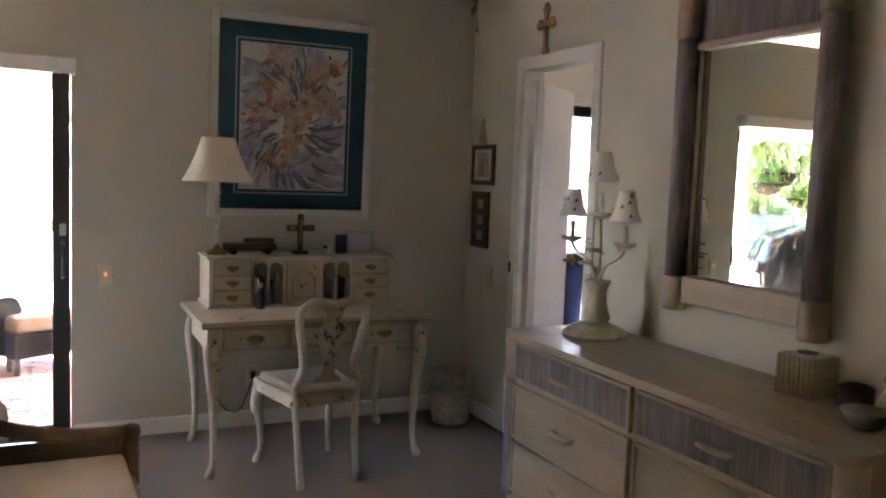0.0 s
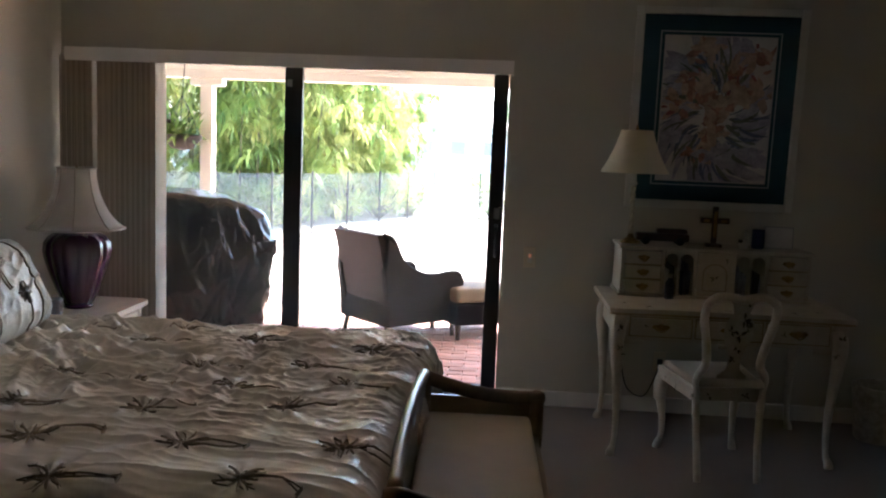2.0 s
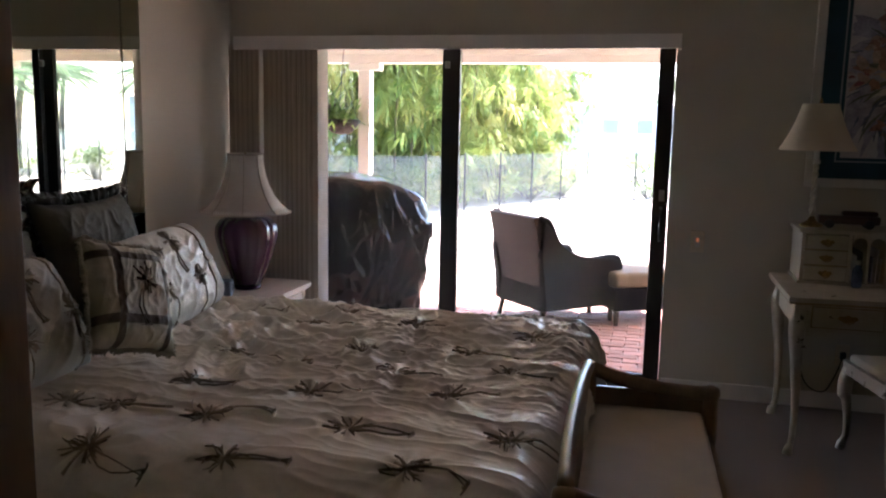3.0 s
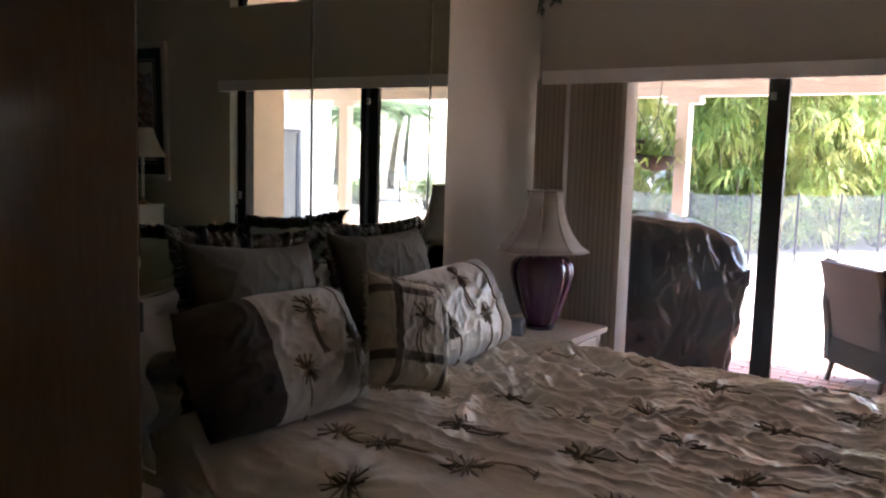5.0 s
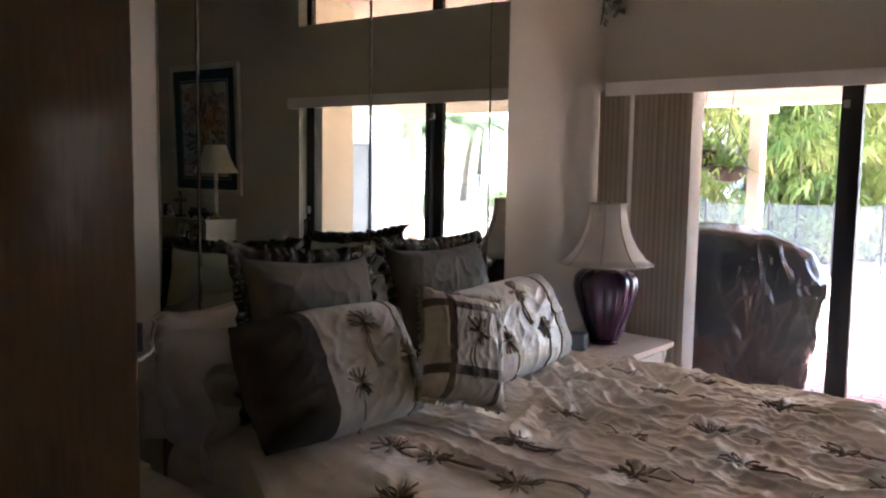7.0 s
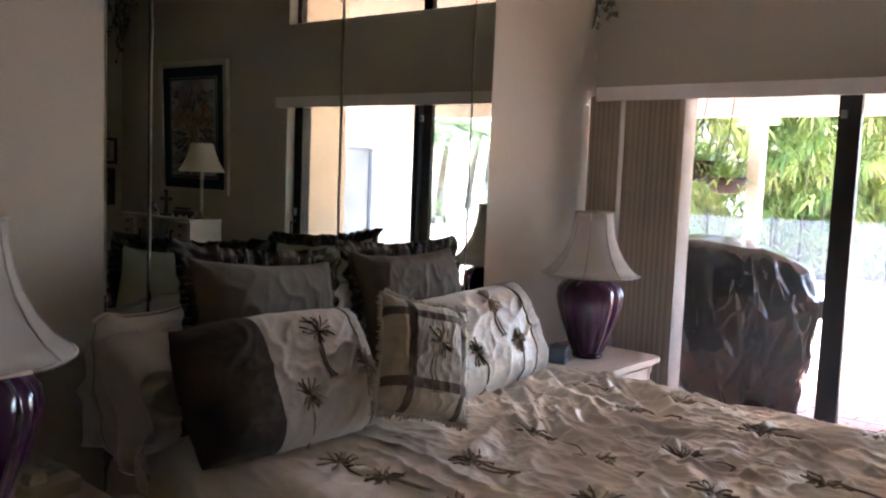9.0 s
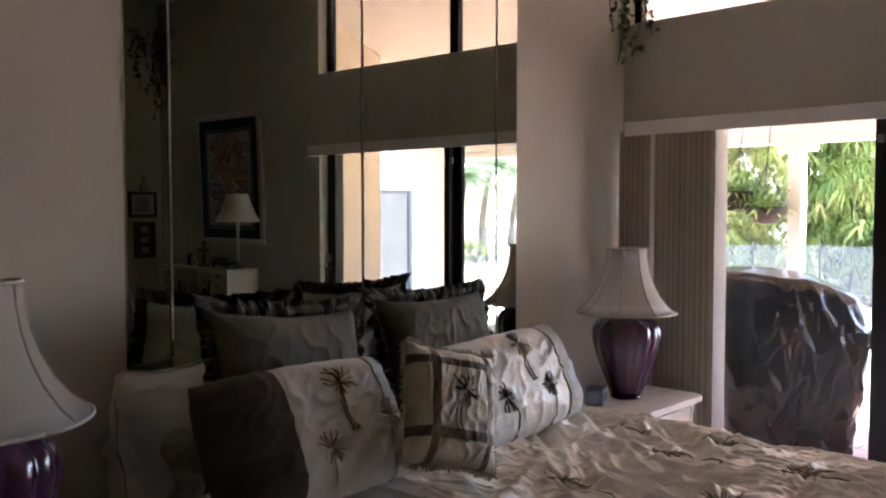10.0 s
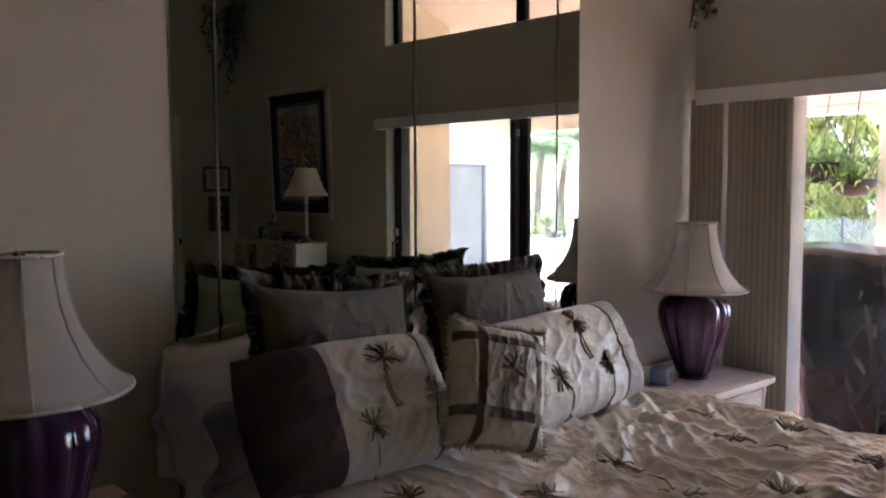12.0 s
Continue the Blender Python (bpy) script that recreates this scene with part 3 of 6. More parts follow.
def ribbon(bm, pts, widths, f, lift=0.006):
    """A thin raised stitch along 2D points, laid on the surface f."""
    P = [Vector(p) for p in pts]
    prev = None
    for i, p in enumerate(P):
        d = P[min(i + 1, len(P) - 1)] - P[max(i - 1, 0)]
        nrm = Vector((-d.y, d.x)).normalized() * widths[i] / 2
        c = f(p.x, p.y)
        e = 0.004
        nn = (f(p.x + e, p.y) - c).cross(f(p.x, p.y + e) - c)
        nn = nn.normalized() * lift if nn.length > 1e-9 else Vector((0, 0, lift))
        row = [bm.verts.new(f(p.x - nrm.x, p.y - nrm.y) + nn * 0.3), bm.verts.new(c + nn * 1.3), bm.verts.new(f(p.x + nrm.x, p.y + nrm.y) + nn * 0.3)]
        if prev:
            bm.faces.new((prev[0], row[0], row[1], prev[1]))
            bm.faces.new((prev[1], row[1], row[2], prev[2]))
        prev = row
    return bm


def palm_motif(bm, f, x, y, size, turn, rnd, trunks=1):
    """An embroidered palm: fronds about (x, y), trunks away from it."""
    c, s = math.cos(turn), math.sin(turn)

    def at(a, b):
        return (x + size * (a * c - b * s), y + size * (a * s + b * c))
    for k in range(30):
        an = 2 * math.pi * k / 30 + rnd.uniform(-0.25, 0.25)
        ln = rnd.uniform(0.24, 0.52)
        bend = rnd.uniform(-0.5, 0.5)
        pts = [at(ln * q * math.cos(an + bend * q), ln * q * math.sin(an + bend * q)) for q in (0, 0.25, 0.5, 0.75, 1)]
        ribbon(bm, pts, [size * w for w in (0.010, 0.022, 0.025, 0.018, 0.005)], f)
    for k in range(trunks):
        o = rnd.uniform(-0.25, 0.25)
        pts = [at(q * 1.25, o * math.sin(q * 3.1) + 0.12 * q * (k - 0.5)) for q in (0, 0.2, 0.4, 0.6, 0.8, 1)]
        ribbon(bm, pts, [size * 0.02] * 6, f)
        for e in (-0.16, -0.06, 0.08):
            ribbon(bm, [at(1.25, o * 0.04 + 0.12 * (k - 0.5)), at(1.18 + abs(e) * 0.4, o * 0.04 + 0.12 * (k - 0.5) + e)], [size * 0.05, size * 0.02], f)
    return bm


bed = thing("bed", pose(-3.7, -1.97, 0), "king bed on a cloth covered base", "bed")
MB = pose(3.7, 1.97, 0)
part("base", move(bx((-4.78, -2.66, -2.88, -1.06, 0.03, 0.33), b=0.02), MB), M_bedbase, bed)
part("mattress", move(bx((-4.78, -2.64, -2.90, -1.04, 0.33, 0.575), b=0.05, seg=3), MB), M_white_cloth, bed, smooth=True)
duvet = thing("duvet", pose(0, 0, 0), "cream crinkled satin duvet with dark embroidered palm trees, on the bed", "duvet")
bm = sheet(duvet_point, -4.76, BX1 + 0.42, BY0 - 0.42, BY1 + 0.4, 520, 560)
part("cover", bm, M_duvet, duvet, smooth=True)
rp = random.Random(11)
for px, py in PALMS:
    part("embroidered_palm", palm_motif(bmesh.new(), duvet_point, px, py, rp.uniform(0.13, 0.17), rp.uniform(-0.35, 0.35), rp, 2 if py < -2.3 else 1), M_embroidery, duvet, "dark embroidered palm tree")


# ---- pillows ----
def pillow_surface(w, h, t, side, rnd, sag=0.06, rough=0.017):
    """Maps u, v in -1..1 to a plump pillow's front (side 1) or back (side -1)."""
    ph = rnd.uniform(0, 9)

    def f(u, v):
        a, b = max(-1, min(1, u)), max(-1, min(1, v))
        ex = w / 2 * u * (1 - sag * (1 - abs(b) ** 2.2) * 1.0 * abs(a) ** 3)
        ey = h / 2 * v * (1 - sag * (1 - abs(a) ** 2.2) * 1.0 * abs(b) ** 3)
        th = ((1 - a ** 4) * (1 - b ** 4)) ** 0.55
        wr = rough * noise.noise(Vector((u * 1.6 + ph, v * 1.4, ph))) + rough * max(0, 1 - 2.6 * abs(noise.noise(Vector((u * 1.3 + v * 1.9 + ph, (v * 0.5 - u) * 3.6, ph + 3))))) ** 2 + rough * 0.5 * max(0, 1 - 2.6 * abs(noise.noise(Vector((u * 5 - v * 2 + ph, (v + u * 0.6) * 2.4, ph + 6))))) ** 2
        wr += rough * 0.20 * max(0, 1 - 3.6 * abs(noise.noise(Vector((u * 7 + v * 3 + ph, v * 9 - u * 2, ph + 1))))) ** 1.4 + rough * 0.09 * max(0, 1 - 3.6 * abs(noise.noise(Vector((u * 14 - v * 6, v * 13 + u * 5 + ph, ph + 8))))) ** 1.4
        edge = abs(a) ** 6 + abs(b) ** 6
        wav = rough * 1.3 * edge * noise.noise(Vector(((u if abs(b) > abs(a) else v) * 4.0, ph, 1)))
        return Vector((ex, ey + wav * 0.4, side * (t / 2 * th + wr * th) + wav))
    return f


def pillow(name, m, w, h, t, panels, label, seed, flange=0.0, flange_mat=None, motifs=(), group="pillows on the bed", motif_mat=None, fringe=None, back_mat=None, rough=0.017, seams=(), sag=0.06):
    """panels: (u0, u1, v0, v1, part name, material) in -1..1; the back is one piece."""
    rnd = random.Random(seed)
    th = thing(name, m, label, "pillow", group)
    front, back = pillow_surface(w, h, t, 1, rnd, sag, rough), pillow_surface(w, h, t * 0.7, -1, random.Random(seed), sag, rough)
    for u0, u1, v0, v1, nm, mt in panels:
        nu, nv = max(6, int(96 * (u1 - u0) / 2)), max(6, int(72 * (v1 - v0) / 2))
        part(nm, sheet(front, u0, u1, v0, v1, nu, nv), mt, th, smooth=True)
    bm = sheet(back, -1, 1, -1, 1, 24, 20)
    bmesh.ops.reverse_faces(bm, faces=bm.faces[:])
    part("back", bm, back_mat or panels[0][5], th, smooth=True)
    if flange:
        bm = bmesh.new()
        n = 60
        ring = []
        per = [(-1 + 2 * k / n, -1) for k in range(n)] + [(1, -1 + 2 * k / n) for k in range(n)] + [(1 - 2 * k / n, 1) for k in range(n)] + [(-1, 1 - 2 * k / n) for k in range(n)]
        for i, (u, v) in enumerate(per):
            p = front(u, v)
            o = Vector((u if abs(u) == 1 else u * abs(u) ** 3, v if abs(v) == 1 else v * abs(v) ** 3, 0))
            wv = 0.75 * flange * noise.noise(Vector((i * 0.27, seed, 0)))
            q = p + o * flange * (1 + 0.15 * noise.noise(Vector((i * 0.3, 0, seed)))) + Vector((0, 0, wv))
            mid = p + o * flange * 0.5 + Vector((0, 0, wv * 0.3 + 0.006))
            ring.append([bm.verts.new(x) for x in (p, mid, q)])
        for i in range(len(ring)):
            a, b = ring[i], ring[(i + 1) % len(ring)]
            bm.faces.new((a[0], a[1], b[1], b[0]))
            bm.faces.new((a[1], a[2], b[2], b[1]))
        bmesh.ops.solidify(bm, geom=bm.faces[:], thickness=0.004)
        fo = part("flange", bm, flange_mat, th, smooth=True, mats=(back_mat,) if back_mat else ())
        if back_mat:
            for p in fo.data.polygons:
                p.material_index = 1 if p.normal.z > 0.2 else 0
    if fringe:
        bm = bmesh.new()
        per = 460
        for i in range(per):
            s = 8.0 * i / per
            k, q = int(s // 2), (s % 2) - 1
            u, v = ((q, -1), (1, q), (-q, 1), (-1, -q))[k]
            p = front(u, v)
            o = Vector((u if abs(u) == 1 else 0, v if abs(v) == 1 else 0, 0)).normalized()
            tip = p + o * rnd.uniform(0.009, 0.019) + Vector((rnd.uniform(-.005, .005), rnd.uniform(-.005, .005), rnd.uniform(-.008, .008)))
            tube([p - o * 0.006, (p + tip) / 2 + Vector((0, 0, 0.003)), tip], [0.004, 0.0035, 0.002], 4, bm)
        part("fringe", bm, fringe, th)

    for u in seams:
        part("piping", tube([front(u, v / 16) + Vector((0, 0, 0.002)) for v in range(-16, 17)], 0.005, 6), M_embroidery, th, smooth=True)

    def on(x, y):
        return front(x / (w / 2), y / (h / 2))
    for k, (x, y, size, turn, tr) in enumerate(motifs):
        part("embroidered_palm", palm_motif(bmesh.new(), on, x, y, size, turn, rnd, tr), motif_mat or M_embroidery, th)
    return th


def standing(x, y, z, lean, yaw=0, roll=0):
    """Pillow pose: bottom middle at (x, y, z), facing +x, leaning back."""
    a = radians(lean)
    r = Matrix(((0, -math.sin(a), math.cos(a), 0), (1, 0, 0, 0), (0, math.cos(a), math.sin(a), 0), (0, 0, 0, 1)))
    return Matrix.Translation((x, y, z)) @ Matrix.Rotation(radians(yaw), 4, "Z") @ r @ Matrix.Rotation(radians(roll), 4, "Z")


full = (-1, 1, -1, 1)
for y, s, rl in ((-2.565, 21, -5), (-1.835, 22, 0)):
    pillow("euro_pillow", standing(-4.47, y, 0.645, 15, 0, rl) @ Matrix.Translation((0, 0.28, 0)), 0.575, 0.50, 0.20, [(*full, "front", M_sage)],
           "sage green velvet pillow with a ruffled dark brown flange", s, 0.052, M_brown_cloth, group="square pillows", rough=0.006, back_mat=M_sage_back, sag=0.10)
pillow("king_sham", standing(-4.22, -2.65, 0.64, 28, -3, 1) @ Matrix.Translation((0, 0.2, 0)), 0.66, 0.40, 0.23,
       [(-1, -0.30, -1, 1, "end_panel", M_brown_cloth), (-0.30, 0.74, -1, 1, "front", M_cream_cloth), (0.74, 1, -1, 1, "end_panel", M_end)],
       "cream pillow with embroidered palms and a dark brown end panel", 31,
       motifs=((0.09, 0.11, 0.12, -1.5, 2), (0.0, -0.08, 0.12, -1.3, 1), (0.25, -0.02, 0.12, -1.6, 1)), group="embroidered pillows", seams=(0.74,), sag=-0.06, rough=0.0095)
pillow("king_sham", standing(-4.27, -1.655, 0.63, 27, 4, 2) @ Matrix.Translation((0, 0.195, 0)), 0.84, 0.395, 0.24,
       [(-1, 0.58, -1, 1, "front", M_cream_cloth), (0.58, 1, -1, 1, "end_panel", M_end)],
       "cream pillow with embroidered palms and a sage green end panel", 32,
       motifs=((0.03, 0.13, 0.12, -1.5, 2), (-0.17, -0.05, 0.11, -1.3, 1), (0.12, -0.05, 0.11, -1.6, 1)), group="embroidered pillows", motif_mat=M_embroidery_soft, seams=(0.58,), sag=-0.06, rough=0.0095)
cuts = (-1, -0.60, -0.43, 0.60, 0.75, 1)
cells = []
for i in range(5):
    for j in range(5):
        stripe = i in (1, 3) or j in (1, 3)
        cells.append((cuts[i], cuts[i + 1], cuts[j], cuts[j + 1], "stripe" if stripe else "front" if i == j == 2 else "border",
                      M_stripe if stripe else M_cream_cloth if i == j == 2 else M_tan_cloth))
cells.sort(key=lambda c: c[4] != "border")
pillow("accent_pillow", standing(-4.04, -2.315, 0.675, 24, -14, -15) @ Matrix.Translation((0, 0.21, 0)), 0.33, 0.39, 0.16, cells,
       "small fringed pillow with a brown plaid border and a palm", 33, motifs=((0.02, 0.04, 0.13, -1.6, 2),), group="", motif_mat=M_embroidery_soft, fringe=M_tan_cloth, rough=0.007)
for y, s in ((-2.50, 41),):
    pillow("sleeping_pillow", standing(-4.60, y - 0.04, 0.60, 14, -4, 3) @ Matrix.Translation((0, 0.2, 0)), 0.98, 0.42, 0.20, [(*full, "front", M_white_cloth)],
           "white cotton sleeping pillow propped against the mirror", s, 0.012, M_white_cloth, group="", sag=-0.05, rough=0.035)


def drape(x, y):
    """The open end of a white pillowcase, hanging in folds beside the bed."""
    yy, d = fold(-y, 3.07, 0.07)
    n1 = noise.noise(Vector((x * 6, y * 7, 2)))
    pleat = math.sin(x * 34 + 3 * n1) * min(1, d * 6)
    return Vector((x + 0.02 * n1 + 0.16 * d * (x + 4.62), -yy - 0.02 * n1 - 0.028 * pleat + 0.12 * d, 0.95 - 1.1 * (x + 4.68) ** 2 + 0.02 * n1 - d))


pcs = thing("pillowcase", pose(0, 0, 0), "white cotton pillowcase end hanging beside the bed", "pillowcase")
bm = sheet(drape, -4.77, -4.42, -3.40, -2.70, 60, 60)
bmesh.ops.solidify(bm, geom=bm.faces[:], thickness=0.004)
part("cloth", bm, M_white_cloth, pcs, smooth=True)
hem = tube([drape(-4.77 + 0.35 * k / 60, -3.40) for k in range(61)], 0.006, 6)
part("hem", hem, M_white_cloth, pcs, smooth=True)


# ---- nightstands with lamps ----
def nightstand(m, label):
    t = thing("nightstand", m, label, "nightstand", "nightstands beside the bed")
    o = []
    W, D, r = 0.33, 0.34, 0.05
    for cx, cy, a0 in ((D - r, -W + r, -90), (D - r, W - r, 0)):
        o += [(cx + r * math.cos(radians(a0 + k * 15)), cy + r * math.sin(radians(a0 + k * 15))) for k in range(7)]
    o += [(-0.23, W), (-0.23, -W)]
    part("top", plate_shape(o, 0.585, 0.615, 0.008), M_nightstand, t)
    part("moulding", bx((-0.22, 0.31, -0.30, 0.30, 0.562, 0.585), b=0.006), M_nightstand, t)
    part("body", bx((-0.22, 0.285, -0.275, 0.275, 0.07, 0.562), b=0.004), M_nightstand, t)
    part("plinth", bx((-0.22, 0.295, -0.285, 0.285, 0.0, 0.07), b=0.004), M_nightstand, t)
    for z0, z1 in ((0.33, 0.55), (0.09, 0.31)):
        dr = part("drawer", bx((0.285, 0.303, -0.24, 0.24, z0, z1), b=0.005), M_nightstand, t)
        part("drawer_pull", tube([(0.303, -0.06, (z0 + z1) / 2), (0.328, -0.055, (z0 + z1) / 2), (0.328, 0.055, (z0 + z1) / 2), (0.303, 0.06, (z0 + z1) / 2)], 0.008), M_washed, dr, smooth=True)
    for y in (-0.27, 0.27):
        part("corner_post", lathe([(0.028, 0), (0.03, 0.05), (0.022, 0.07), (0.022, 0.5), (0.03, 0.53), (0.028, 0.562)], 14, at=(0.275, y, 0)), M_nightstand, t, smooth=True)
    return t


nightstand(pose(-4.635, -0.475, 0) @ Matrix.Diagonal((1, 1, 0.878, 1)), "whitewashed wooden nightstand with a rounded top by the blinds")
nightstand(pose(-4.55, -3.46, 0) @ Matrix.Diagonal((1, 1, 0.878, 1)), "whitewashed wooden nightstand with a rounded top, holding a telephone")


def bedside_lamp(m):
    t = thing("bedside_lamp", m, "glossy dark purple fluted lamp with a cream bell shade", "table lamp", "bedside lamps")
    part("foot", lathe([(0.075, 0), (0.08, 0.012), (0.07, 0.02)], 28), M_purple, t, smooth=True)
    prof = [(0.074, 0.02), (0.084, 0.04), (0.108, 0.10), (0.138, 0.18), (0.162, 0.26), (0.171, 0.31), (0.166, 0.355), (0.142, 0.39), (0.10, 0.413), (0.05, 0.425), (0.03, 0.44)]
    part("body", lathe(prof, 168, wave=14, depth=0.055), M_purple, t, "deep purple glazed ribbed ceramic", smooth=True)
    part("socket", lathe([(0.012, 0.44), (0.012, 0.5), (0.02, 0.51), (0.02, 0.56), (0.008, 0.57)], 12), M_brass, t, smooth=True)
    bell = [(0.096, 0.755), (0.100, 0.70), (0.111, 0.64), (0.131, 0.58), (0.162, 0.52), (0.203, 0.468), (0.245, 0.434)]
    n = 8
    bm = bmesh.new()
    rings = []
    for r, z in bell:
        ring = []
        for i in range(64):
            a = 2 * math.pi * i / 64
            q = ((a + math.pi / n) % (2 * math.pi / n)) - math.pi / n
            k = r * (0.80 + 0.20 * (math.cos(math.pi / n) / math.cos(q)))
            ring.append(bm.verts.new((k * math.cos(a), k * math.sin(a), z)))
        rings.append(ring)
    for p, q in zip(rings, rings[1:]):
        for i in range(64):
            bm.faces.new((p[i], q[i], q[(i + 1) % 64], p[(i + 1) % 64]))
    bmesh.ops.solidify(bm, geom=bm.faces[:], thickness=0.0015)
    sh = part("shade", bm, M_silk, t, "cream silk bell shade", smooth=True)
    for i in range(n):
        a = 2 * math.pi * (i + 0.5) / n
        part("shade_rib", tube([((r + 0.001) * math.cos(a), (r + 0.001) * math.sin(a), z) for r, z in bell], 0.003, 6), M_piping, sh, smooth=True)
    for r, z in ((0.096, 0.755), (0.245, 0.434)):
        part("shade_trim", tube([((r + 0.001) * math.cos(2 * math.pi * i / 48), (r + 0.001) * math.sin(2 * math.pi * i / 48), z) for i in range(49)], 0.005, 6), M_piping, sh, smooth=True)
    part("harp", tube([(0.0, 0.05 * math.sin(a), 0.56 + 0.2 * (1 - math.cos(a)) / 2) for a in [math.pi * k / 10 for k in range(11)]] + [(0, 0, 0.765)], 0.003, 6), M_brass, t)
    part("finial", lathe([(0.006, 0.750), (0.008, 0.757), (0.003, 0.763)], 10), M_brass, t, smooth=True)
    return t


lamp = bedside_lamp(pose(-4.56, -0.48, 0.54))
copy_thing(lamp, pose(-4.445, -3.51, 0.54, 0, 0, 14) @ Matrix.Scale(1.035, 4))
ck = thing("clock_radio", pose(-4.575, -0.715, 0.54, 0, 0, 20), "small grey clock radio on the nightstand", "clock")
part("case", bx((-0.045, 0.045, -0.055, 0.055, 0, 0.085), b=0.012), M_gutter, ck)
part("display", bx((0.045, 0.047, -0.04, 0.03, 0.03, 0.065)), M_black, ck)
ph = thing("telephone", pose(-4.62, -3.27, 0.54, 0, 0, 12), "cream push button telephone on the nightstand", "telephone")
part("base", move(bx((-0.10, 0.10, -0.08, 0.08, 0, 0.05), b=0.012), pose(0, 0, 0.01, 0, 8, 0)), M_plate, ph)
part("handset", join(bx((-0.10, 0.10, -0.075, -0.03, 0.065, 0.09), b=0.01), bx((-0.10, -0.05, -0.08, -0.025, 0.055, 0.08), b=0.01), bx((0.05, 0.10, -0.08, -0.025, 0.055, 0.08), b=0.01)), M_plate, ph)
for i in range(4):
    for j in range(3):
        part("key", bx((-0.03 + i * 0.025, -0.014 + i * 0.025, 0.0 + j * 0.024, 0.016 + j * 0.024, 0.058, 0.068), b=0.002), M_frame_white, ph)

# ---- the bench at the foot of the bed ----
bn = thing("bench", pose(-2.315, -2.285, 0, 0, 0, 1.5) @ Matrix.Diagonal((1, 1, 0.945, 1)), "carved wooden settee bench with a tan cushion at the bed's foot", "bench")
L, HW = 0.56, 0.215
for sy in (-1, 1):
    part("front_post", lathe([(0.018, 0.0), (0.024, 0.04), (0.018, 0.07), (0.026, 0.16), (0.03, 0.30), (0.024, 0.34), (0.03, 0.42), (0.028, 0.56), (0.034, 0.575), (0.03, 0.60), (0.012, 0.61)], 14, at=(HW, sy * L, 0)), M_bench_wood, bn, smooth=True)
    part("back_post", lathe([(0.018, 0.0), (0.024, 0.04), (0.018, 0.07), (0.026, 0.16), (0.03, 0.30), (0.024, 0.34), (0.03, 0.42), (0.028, 0.615), (0.034, 0.63), (0.03, 0.66), (0.012, 0.67)], 14, at=(-HW, sy * L, 0)), M_bench_wood, bn, smooth=True)
    arm = curve_points([(-HW, sy * L, 0.645), (-HW * 0.55, sy * L, 0.615), (0.0, sy * L, 0.588), (HW * 0.6, sy * L, 0.578), (HW, sy * L, 0.58)], 5)
    part("arm_rail", tube(arm, 0.022, 10, flat=1.3), M_bench_wood, bn, smooth=True)
    part("arm_panel", bx((-HW + 0.02, HW - 0.02, sy * L - 0.009, sy * L + 0.009, 0.40, 0.575), b=0.003), M_bench_wood, bn)
back = curve_points([(-HW, -L, 0.655), (-HW - 0.012, -L * 0.5, 0.665), (-HW - 0.015, 0, 0.668), (-HW - 0.012, L * 0.5, 0.665), (-HW, L, 0.655)], 5)
part("back_rail", tube(back, 0.022, 10), M_bench_wood, bn, smooth=True)
part("back_panel", bx((-HW - 0.012, -HW + 0.006, -L + 0.02, L - 0.02, 0.40, 0.65), b=0.003), M_bench_wood, bn)
part("seat_rail", bx((HW - 0.02, HW + 0.012, -L, L, 0.34, 0.43), b=0.005), M_bench_wood, bn)
part("seat_rail", bx((-HW - 0.012, HW, -L - 0.008, -L + 0.02, 0.34, 0.40), (-HW - 0.012, HW, L - 0.02, L + 0.008, 0.34, 0.40), (-HW - 0.012, -HW + 0.02, -L, L, 0.34, 0.40), b=0.005), M_bench_wood, bn)
part("cushion", bx((-HW + 0.012, HW - 0.022, -L + 0.02, L - 0.02, 0.38, 0.515), b=0.03, seg=4), M_bench_cloth, bn, "tan upholstered seat", smooth=True)


# ---- the writing desk ----
def cabriole(x, y, sx, sy, top, r=1.0):
    """A curved leg: knee out along (sx, sy), slim ankle, pad foot."""
    k = [(0.0, top, 0.034), (0.018, top - 0.06, 0.038), (0.022, top - 0.13, 0.034), (0.008, top * 0.62, 0.025), (-0.006, top * 0.4, 0.019), (-0.008, top * 0.2, 0.015), (0.0, 0.055, 0.014), (0.016, 0.025, 0.021), (0.02, 0.0, 0.024)]
    pts = curve_points([(x + sx * o, y + sy * o, z) for o, z, _ in k], 4)
    rad = []
    for i in range(len(k) - 1):
        rad += [r * (k[i][2] + (k[i + 1][2] - k[i][2]) * q / 4) for q in range(4)]
    rad.append(r * k[-1][2])
    return tube(pts, rad, 10)


def motif(bm, x, y, z, s, axis, rnd):
    """A small painted sprig on an upright face (axis 'y' or 'x') or a top ('z')."""
    for k in range(5):
        a, ln = rnd.uniform(0, 6.28), s * rnd.uniform(0.5, 1)
        ux, uz = math.cos(a), math.sin(a)
        P = [(0, 0), (ln * 0.5 * ux - 0.18 * ln * uz, ln * 0.5 * uz + 0.18 * ln * ux), (ln * ux, ln * uz), (ln * 0.5 * ux + 0.18 * ln * uz, ln * 0.5 * uz - 0.18 * ln * ux)]
        if axis == "y":
            vs = [bm.verts.new((x + p, y, z + q)) for p, q in P]
        elif axis == "x":
            vs = [bm.verts.new((x, y + p, z + q)) for p, q in P]
        else:
            vs = [bm.verts.new((x + p, y + q, z)) for p, q in P]
        bm.faces.new(vs)
    return bm


